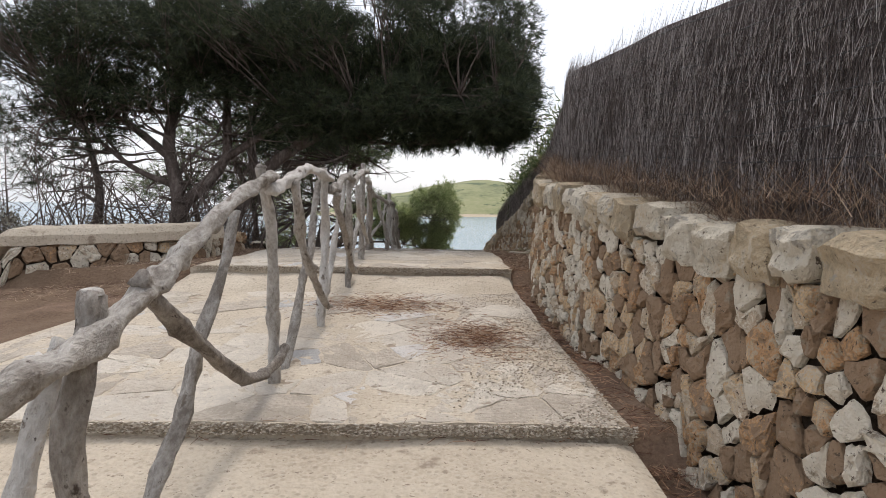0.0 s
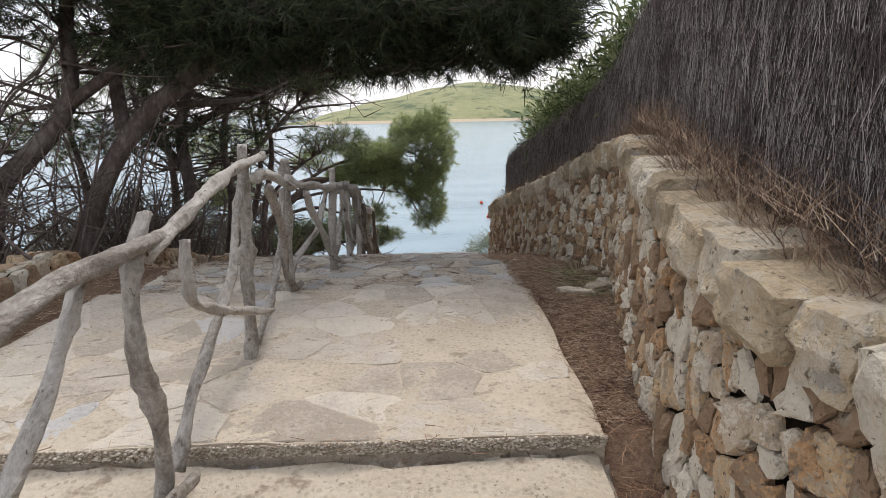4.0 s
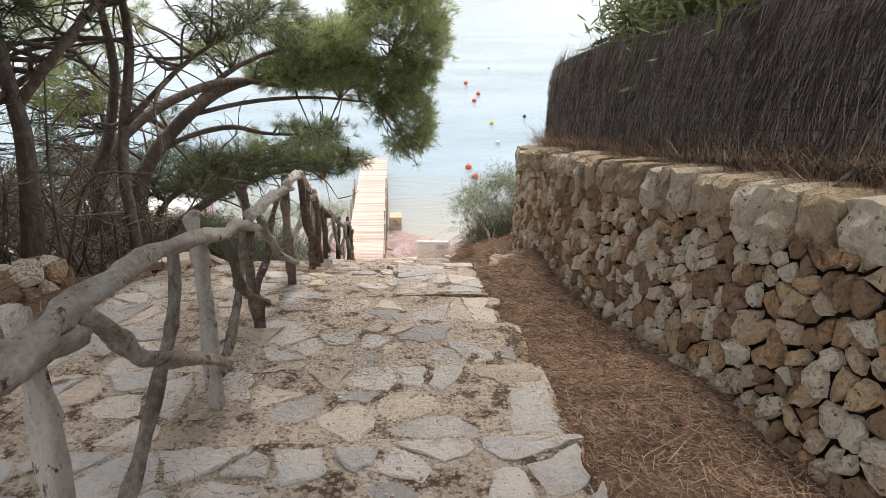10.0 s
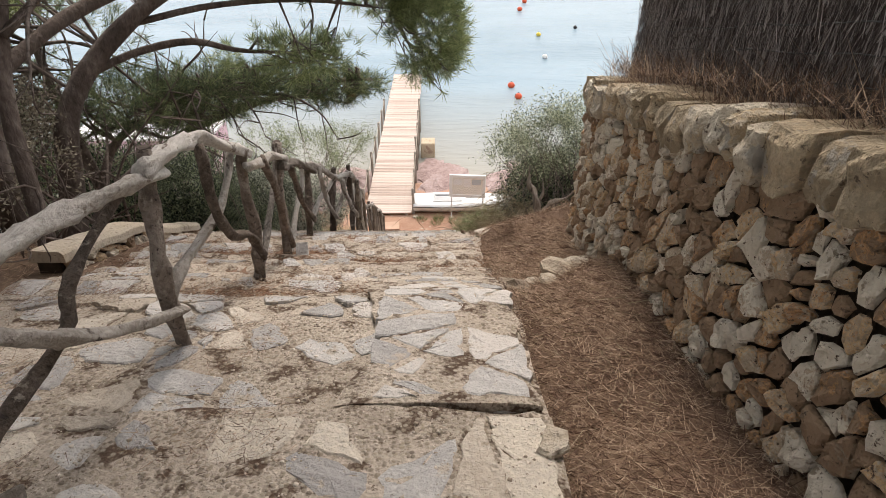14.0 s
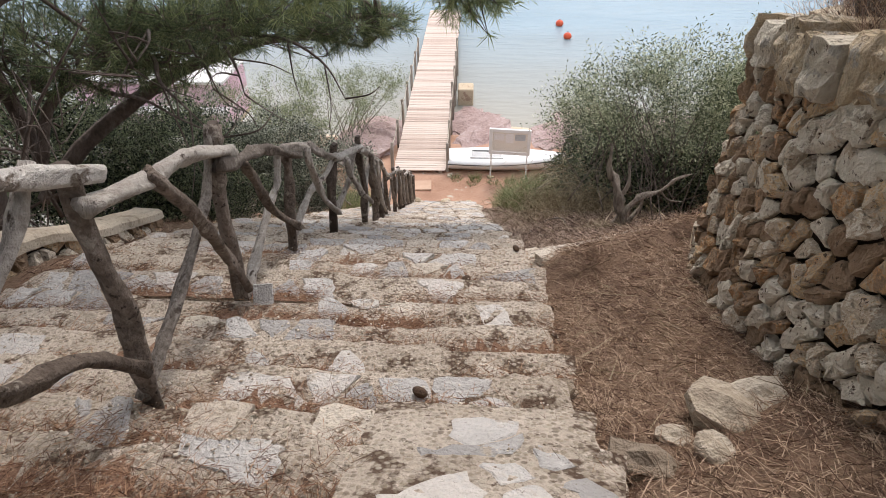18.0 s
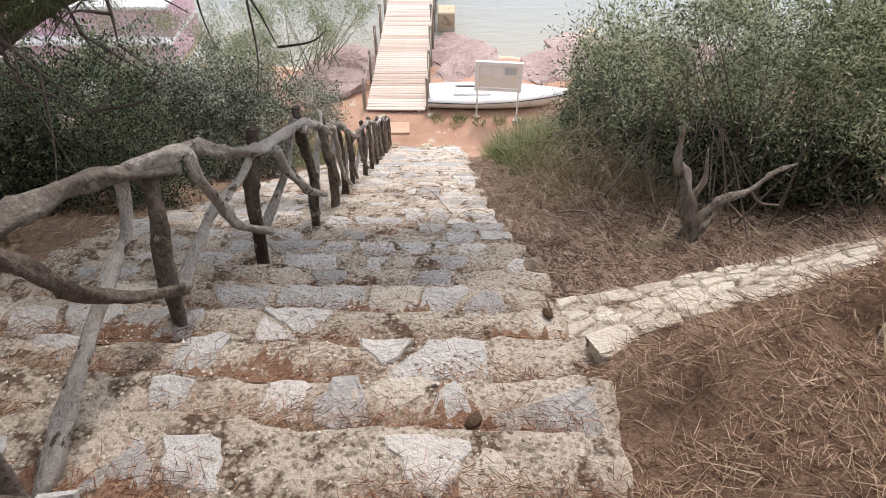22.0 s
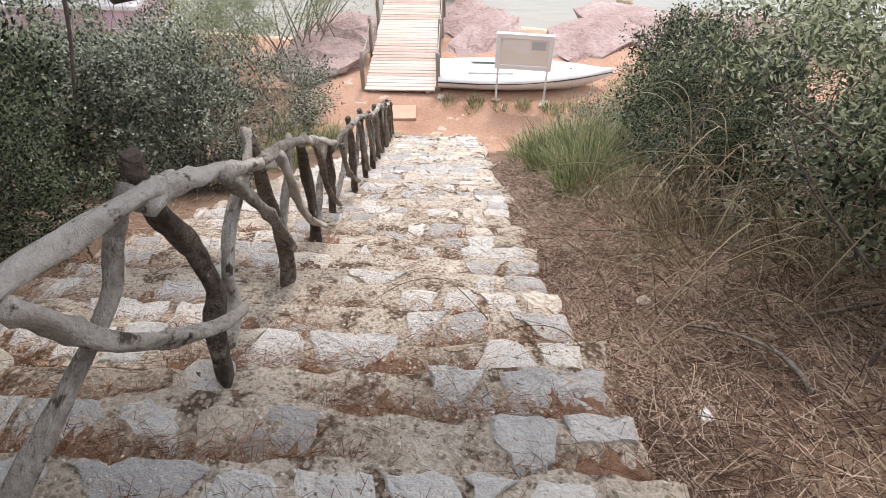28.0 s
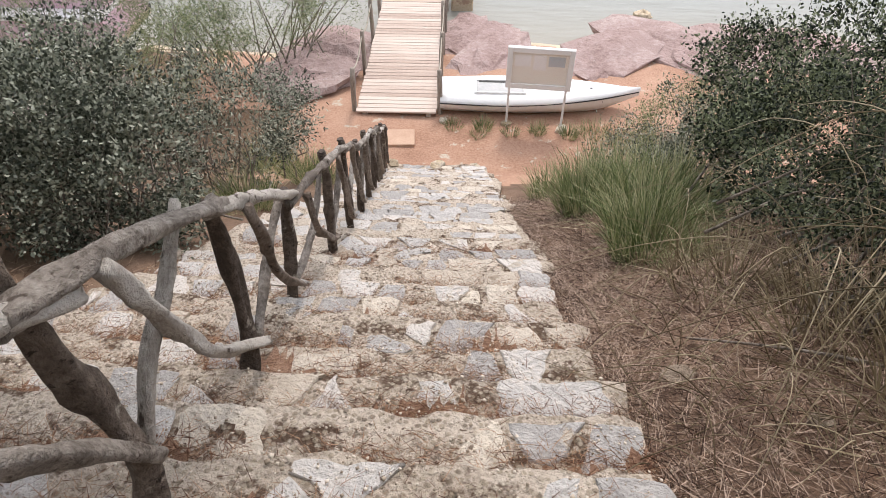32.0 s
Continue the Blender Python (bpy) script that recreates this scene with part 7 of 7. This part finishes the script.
def drift_bed(n, seed, area, material, label, length, width=0.0040):
    r = np.random.default_rng(seed)
    x, y = area(r, n)
    n = len(x)
    a = r.uniform(0, 6.28, n)
    v, f = blades(np.stack([x, y, step_top(x, y) + r.uniform(0, 0.018, n)], 1), np.stack([np.cos(a), np.sin(a), r.normal(0, 0.15, n)], 1), r.uniform(*length, n), np.full(n, width) * r.uniform(0.7, 1.3, n), 0.25, 1, seed)
    return tagged(obj("needle_drift", mesh_np("needle_drift", v, f), material), label, "litter", kind="stuff")


M_RUSSET = stuff("russet_litter", [(0.15, 0.08, 0.05), (0.29, 0.17, 0.115), (0.42, 0.29, 0.20)], scale=3, grain=70, bump=1.0, bump_dist=0.02, spots=(0.46, 0.39, 0.31), spot_scale=14, spot_edge=0.60)
# beds of litter that fill the back of the lower treads
lr = np.random.default_rng(44)
for k in range(10, len(EDGES) - 16):
    a, b = EDGES[k], EDGES[k + 1]
    n = 150
    xs = np.linspace(float(left_edge(a)) + 0.05, float(right_edge(a)) - 0.03, n)
    deep = 0.12 + 0.22 * np.sin(xs * 3.1 + k * 2.3) + 0.20 * np.sin(xs * 7.3 - k * 1.1) + 0.12 * np.sin(xs * 19 + k) + lr.normal(0, 0.13, n)
    deep = np.clip(deep, 0.0, 0.85) * (b - a)
    verts = []
    for x, d in zip(xs, deep):
        for s, z in ((0.0, 0.012), (0.55, 0.009), (1.0, -0.004)):
            y = a + 0.012 + d * s
            verts.append((x, y, tread_z(k, y) + 0.010 * float(wob(x, y, 4.3, k)) + z * (1 if d > 0.02 else -0.5) + lr.normal(0, 0.002)))
    faces = [(3 * i + j, 3 * i + 3 + j, 3 * i + 4 + j, 3 * i + 1 + j) for i in range(n - 1) for j in range(2)]
    obj("litter", mesh_list("litter", verts, faces, True), M_RUSSET, stairs, "russet needle litter at the back of the tread", kind="stuff")


def gravel(n, seed, area, label, size=(0.002, 0.007), rise=None):
    """Pebbles bedded in the concrete: small uneven eight-sided stones."""
    r = np.random.default_rng(seed)
    x, y = area(r, n)
    n = len(x)
    c = np.stack([x, y, step_top(x, y) + 0.001 if rise is None else rise(r, x, y)], 1)
    s = r.uniform(*size, (n, 1))
    corners = np.array([(1, 0, 0), (0, 1, 0), (-1, 0, 0), (0, -1, 0), (0, 0, 0.38), (0, 0, -0.6)])
    spin = r.uniform(0, 6.28, n)
    ca, sa = np.cos(spin), np.sin(spin)
    v = corners[None] * s[:, None] * r.uniform(0.65, 1.35, (n, 6, 1))
    v = np.stack([v[..., 0] * ca[:, None] - v[..., 1] * sa[:, None], v[..., 0] * sa[:, None] + v[..., 1] * ca[:, None], v[..., 2]], -1) + c[:, None]
    tri = np.array([(0, 1, 4), (1, 2, 4), (2, 3, 4), (3, 0, 4), (1, 0, 5), (2, 1, 5), (3, 2, 5), (0, 3, 5)])
    return tagged(obj("gravel", mesh_np("gravel", v.reshape(-1, 3), (tri[None] + (np.arange(n) * 6)[:, None, None]).reshape(-1, 3)), M_GRAVEL), label, "gravel", kind="stuff")


def all_treads(r, n):
    y = 9.5 + 16.0 * r.uniform(0, 1, n) ** 1.15
    return left_edge(y) + 0.03 + (right_edge(y) - left_edge(y) - 0.05) * r.uniform(0, 1, n), y


gravel(36000, 45, all_treads, "cream and brown pebbles set in the concrete of the steps")
gravel(6000, 46, all_treads, "broken stone chips bedded in the concrete of the steps", (0.004, 0.011))


def upper_treads(r, n):
    y = r.uniform(0.8, 7.0, n)
    return right_edge(y) - 0.03 - np.abs(r.normal(0, 0.45, n)), y


gravel(9000, 47, upper_treads, "small dark gravel worn out of the upper concrete", (0.003, 0.010))


def riser_face(r, n):
    k = r.integers(1, 3, n)
    y = np.array(EDGES)[k] - r.uniform(0.0, 0.012, n)
    return left_edge(y) + (right_edge(y) - left_edge(y)) * r.uniform(0, 1, n) ** 0.7, y


def riser_height(r, x, y):
    low, top = step_top(x, y), step_top(x, y + 0.05)
    return low + (top - low) * r.uniform(0.25, 1.0, len(x))


gravel(9000, 48, riser_face, "coarse gravel bared in the faces of the upper steps", (0.004, 0.013), riser_height)
drift_bed(120000, 37, on_treads, M_NEEDLE2, "drifts of russet pine needles on the lower treads", (0.03, 0.08), 0.0024)


def on_upper(r, n):
    k = r.integers(0, 4, n)
    cx, cy, sx, sy = np.array([-0.2, -0.3, -0.5, 0.35])[k], np.array([2.47, 6.86, 5.7, 4.4])[k], np.array([1.2, 0.8, 0.35, 0.2])[k], np.array([0.05, 0.09, 0.25, 0.3])[k]
    return r.normal(cx, sx), r.normal(cy, sy)


drift_bed(9000, 38, on_upper, M_NEEDLE2, "orange pine needles along the foot of the upper steps", (0.05, 0.10))


def on_middle(r, n):
    y = r.uniform(9.8, 16.4, n)
    x = left_edge(y) + (right_edge(y) - left_edge(y)) * r.uniform(0, 0.75, n)
    keep = np.sin(x * 6.1 + y * 2) + np.sin(y * 7.7 - x * 3) + r.normal(0, 0.4, n) > 0.45
    return x[keep], y[keep]


drift_bed(42000, 39, on_middle, M_NEEDLE, "brown needles caught between the flagstones", (0.025, 0.06), 0.0022)

tuft("small tuft of pale dry grass by the wall", 1.58, 10.1, 690, 90, (0.10, 0.24), 0.07, M_STRAW, 0.8)
needle_bed("straw", "yellow-green straw scattered at the foot of the wall", 900, 92, lambda r, n: (r.normal(1.5, 0.14, n), r.uniform(9.2, 10.3, n)), M_GRASS, (0.05, 0.16), 0.0035, 0.03, 0.1)

# raised mortar strip with a ragged edge on the right of the middle treads
sr = np.random.default_rng(52)
ny, nx = 40, 12
ys = np.linspace(14.85, 16.75, ny)
lefts = 0.02 + 0.06 * np.sin(ys * 5) + np.cumsum(sr.normal(0, 0.018, ny)) * 0.5 - 0.12 * smooth(15.9, 16.7, ys)
sv = []
for y, x0 in zip(ys, lefts):
    x1 = float(right_edge(y)) - 0.02 + 0.02 * math.sin(17 * y)
    for i in range(nx):
        x = x0 + (x1 - x0) * i / (nx - 1)
        sv.append((x, y, float(path_z(y)) + 0.055 + 0.008 * float(wob(x, y, 6.0)) - (0.012 if i in (0, nx - 1) else 0)))
for y, x0 in zip(ys, lefts):
    sv += [(x0 + 0.01, y, float(path_z(y)) - 0.1), (float(right_edge(y)) - 0.03, y, float(path_z(y)) - 0.1)]
sf = [(j * nx + i, j * nx + i + 1, (j + 1) * nx + i + 1, (j + 1) * nx + i) for j in range(ny - 1) for i in range(nx - 1)]
o = ny * nx
for j in range(ny - 1):
    sf += [(j * nx, (j + 1) * nx, o + 2 * j + 2, o + 2 * j), (j * nx + nx - 1, o + 2 * j + 1, o + 2 * j + 3, (j + 1) * nx + nx - 1)]
sf += [tuple(range(nx)) + (o + 1, o), tuple(range((ny - 1) * nx + nx - 1, (ny - 1) * nx - 1, -1)) + (o + 2 * ny - 2, o + 2 * ny - 1)]
obj("mortar_strip", mesh_list("mortar_strip", sv, sf), M_CONCRETE, stairs, "smoother raised strip of pale mortar")


def strip_place(X, Y, W):
    return np.stack([X, Y, path_z(Y) + 0.055 + 0.008 * wob(X, Y, 6.0) + W], 1)


for c, poly in cells(0.04, 0.78, 14.88, 16.65, 0.19, 1700, 1.0, 0.25):
    if sr.random() < 0.7:
        v, f = slab(outline(poly, sr, sr.uniform(0.012, 0.04), 0.05, 0.008), sr, 0.03, sr.uniform(0.002, 0.006), strip_place)
        obj("flagstone", mesh_list("flagstone", v.tolist(), f), M_FLAGPIECE, stairs)

# pine cones, a coil of straw and a fallen branch
for i, (x, y) in enumerate([(0.72, 17.9), (0.25, 18.25), (1.35, 12.6), (0.1, 16.9), (1.0, 11.9), (-0.2, 17.4), (0.6, 19.0)]):
    bm = bmesh.new()
    bmesh.ops.create_icosphere(bm, subdivisions=2, radius=0.022)
    for v in bm.verts:
        v.co = Vector((v.co.x, v.co.y, v.co.z * 0.9)) * (1 + 0.18 * math.sin(60 * v.co.x + i) * math.cos(55 * v.co.z))
        v.co.x *= 1.6
    cone = part("pine_cone", bm, M_CONE, None, smooth=False)
    zz = float(step_top(np.array([x]), np.array([y]))[0]) if x < float(right_edge(y)) else float(ground_z(x, y))
    cone.matrix_basis = pose(x, y, zz + 0.016, 0, 0, 50 * i)
    tagged(cone, "small brown fallen pine cone", "pine cone", "fallen cones")
needle_bed("straw_heap", "small heap of coiled yellow dry grass", 220, 91, lambda r, n: (r.normal(1.37, 0.09, n), r.normal(19.93, 0.035, n)), M_STRAW, (0.08, 0.2), 0.004, 0.045, 0.1)
for i, (x, y, a, ln) in enumerate([(1.5, 21.2, 0.3, 1.1), (1.9, 22.0, 2.4, 1.3), (1.3, 22.8, 0.9, 0.8), (2.1, 23.2, -0.5, 1.4), (1.2, 20.6, 1.8, 0.6)]):
    pts = [(x + ln * s * math.cos(a) + 0.05 * math.sin(4 * s), y + ln * s * math.sin(a), float(ground_z(x + ln * s * math.cos(a), y + ln * s * math.sin(a))) + 0.03 + 0.06 * math.sin(3.1 * s)) for s in np.linspace(0, 1, 6)]
    w = wood("dead_branch", pts, [0.012, 0.009, 0.005], M_DRYWOOD, None, sides=6, n=12, rough=0.1, seed=930 + i)
    tagged(w, "thin bleached dead branch lying on the bank", "branch", "dead branches")

# ---- stones of the wall ----
wr = np.random.default_rng(77)
near_stones, far_stones = [], []
u = 0.6
strip = 0
while u < total - 0.1:
    w = 2.4
    u1 = min(u + w, total)
    p, _ = wall_point((u + u1) / 2)
    high = wall_top(p) - wall_foot(p)
    # cells in metres, then turned into 0..1 of the height
    for c, poly in cells(u, u1, 0.0, high, 0.135 if p[1] > 9 else 0.13, 900 + strip, 0.95 if p[1] < 9.0 else 0.68, 0.2):
        q = outline(poly, wr, wr.uniform(0.003, 0.012), 0.05, 0.006) * (1, 1 / high)
        v, f = rubble(q, wr, 0.09, wr.uniform(0.015, 0.05), wall_place)
        (near_stones if (9.0 < p[1] < 19.0 and (len(near_stones) < 250)) or (3 < p[1] < 7.5 and wr.random() < 0.35) else far_stones).append((v, f))
    u, strip = u1, strip + 1
for v, f in near_stones:
    obj("stone", mesh_list("stone", v.tolist(), f), M_WALLPIECE, wall_right)
v, f = join_arrays(far_stones)
obj("stones", mesh_list("stones", v, f), M_WALLSTONE, wall_right, kind="stuff")

# a cube with worn corners, four faces a side
block_v, block_f, at_ = [], [], {}
for axis in range(3):
    for sign in (-1, 1):
        for i in range(4):
            for j in range(4):
                face = []
                for a, b in ((i, j), (i + 1, j), (i + 1, j + 1), (i, j + 1)):
                    q = [a / 2 - 1, b / 2 - 1]
                    q.insert(axis, sign)
                    key = tuple(q)
                    if key not in at_:
                        at_[key] = len(block_v)
                        block_v.append(np.array(q) / (np.abs(np.array(q)) ** 7).sum() ** (1 / 7))
                    face.append(at_[key])
                block_f.append(tuple(face if (sign > 0) == (axis != 1) else face[::-1]))
block_v = np.array(block_v)
# cap stones set on edge along the top
u, k = 0.5, 0
while u < total - 0.15:
    p, n = wall_point(u)
    w = wr.uniform(0.13, 0.27) if 8.6 < p[1] < 18 else wr.uniform(0.22, 0.42)
    p, n = wall_point(u + w / 2)
    tz = float(cap_z(p[1])) + wr.uniform(-0.03, 0.025)
    t = np.array([n[1], -n[0]])
    hh = wr.uniform(0.20, 0.27)
    slope = float(cap_z(p[1] + 0.2) - cap_z(p[1] - 0.2)) / 0.4 * t[1]
    lump = block_v * (w * 0.485, 0.21, hh / 2) * (1 + wr.normal(0, 0.035, (len(block_v), 1)))
    lump += 0.012 * np.sin(block_v[:, [1, 2, 0]] * wr.uniform(3, 6, 3) + wr.uniform(0, 6, 3))
    lump[:, 0] *= 1 + wr.uniform(-0.2, 0.2) * block_v[:, 2]
    lump[:, 1] += wr.uniform(-0.02, 0.02)
    lump[:, 2] += lump[:, 0] * wr.uniform(-0.12, 0.12)
    verts = [(p[0] + t[0] * a + n[0] * (b - 0.14), p[1] + t[1] * a + n[1] * (b - 0.14), tz - hh / 2 + c + a * slope) for a, b, c in lump]
    faces = block_f
    obj("cap_stone", mesh_list("cap_stone", verts, faces), M_CAP, wall_right, "squared pale coping stone" if k == 0 else "")
    u, k = u + w, k + 1

# ---- flagstones in the treads ----
fr = np.random.default_rng(88)
loose_grey, loose_cream, singles = [], [], 0
for k in range(1, len(EDGES) - 1):
    a, b = EDGES[k], EDGES[k + 1]
    xl, xr = float(left_edge((a + b) / 2)) + 0.06, float(right_edge((a + b) / 2)) - 0.02
    deep = b - a
    lower = b > 16.3
    share = 0.8 if k < 3 else (0.76 if b < 14.9 else (0.62 if not lower else (0.55 if b < 23.5 else 0.9)))
    size = 0.36 if k < 3 else (0.22 if deep > 0.5 else 0.20)
    y0, y1 = a + 0.03, b - (0.02 if deep > 0.5 else 0.010)

    def tread_place(X, Y, W, k=k):
        a, b = EDGES[k], EDGES[k + 1]
        mid = (a + b) / 2
        lean = 0.35 if b - a > 0.5 else 0.15
        z = path_z(np.clip(Y, a + 0.02, b - 0.02)) if k < 3 or a == 14.8 else path_z(mid) + lean * (path_z(Y) - path_z(mid))
        return np.stack([X, Y, z + 0.010 * wob(X, Y, 4.3, k) + W], 1)

    for c, poly in cells(xl, xr, y0, y1, min(size, (y1 - y0)), 1500 + k, 1.0, 0.3 if deep > 0.5 else 0.12):
        if fr.random() > share:
            continue
        wide = fr.uniform(0.004, 0.014) if k < 3 else (fr.uniform(0.008, 0.042) if not lower else fr.uniform(0.010, 0.05))
        q = outline(poly, fr, wide, 0.055, 0.005 if k < 3 else 0.009)
        q[:, 1] = np.clip(q[:, 1], y0, y1)
        lift = fr.uniform(0.001, 0.004) if k < 3 else fr.uniform(0.002, 0.010)
        v, f = slab(q, fr, 0.03, lift, tread_place)
        grey = fr.random() < (0.12 if k < 3 else (0.55 if b < 14.9 else 0.8))
        if c[0] > -1.1 and singles < 290:
            obj("flagstone", mesh_list("flagstone", v.tolist(), f), M_FLAGPIECE if grey else M_CREAMPIECE, stairs)
            singles += 1
        else:
            (loose_grey if grey else loose_cream).append((v, f))
for pieces, m in ((loose_grey, M_FLAG), (loose_cream, M_FLAGCREAM)):
    v, f = join_arrays(pieces)
    obj("flagstones", mesh_list("flagstones", v, f), m, stairs, kind="stuff")
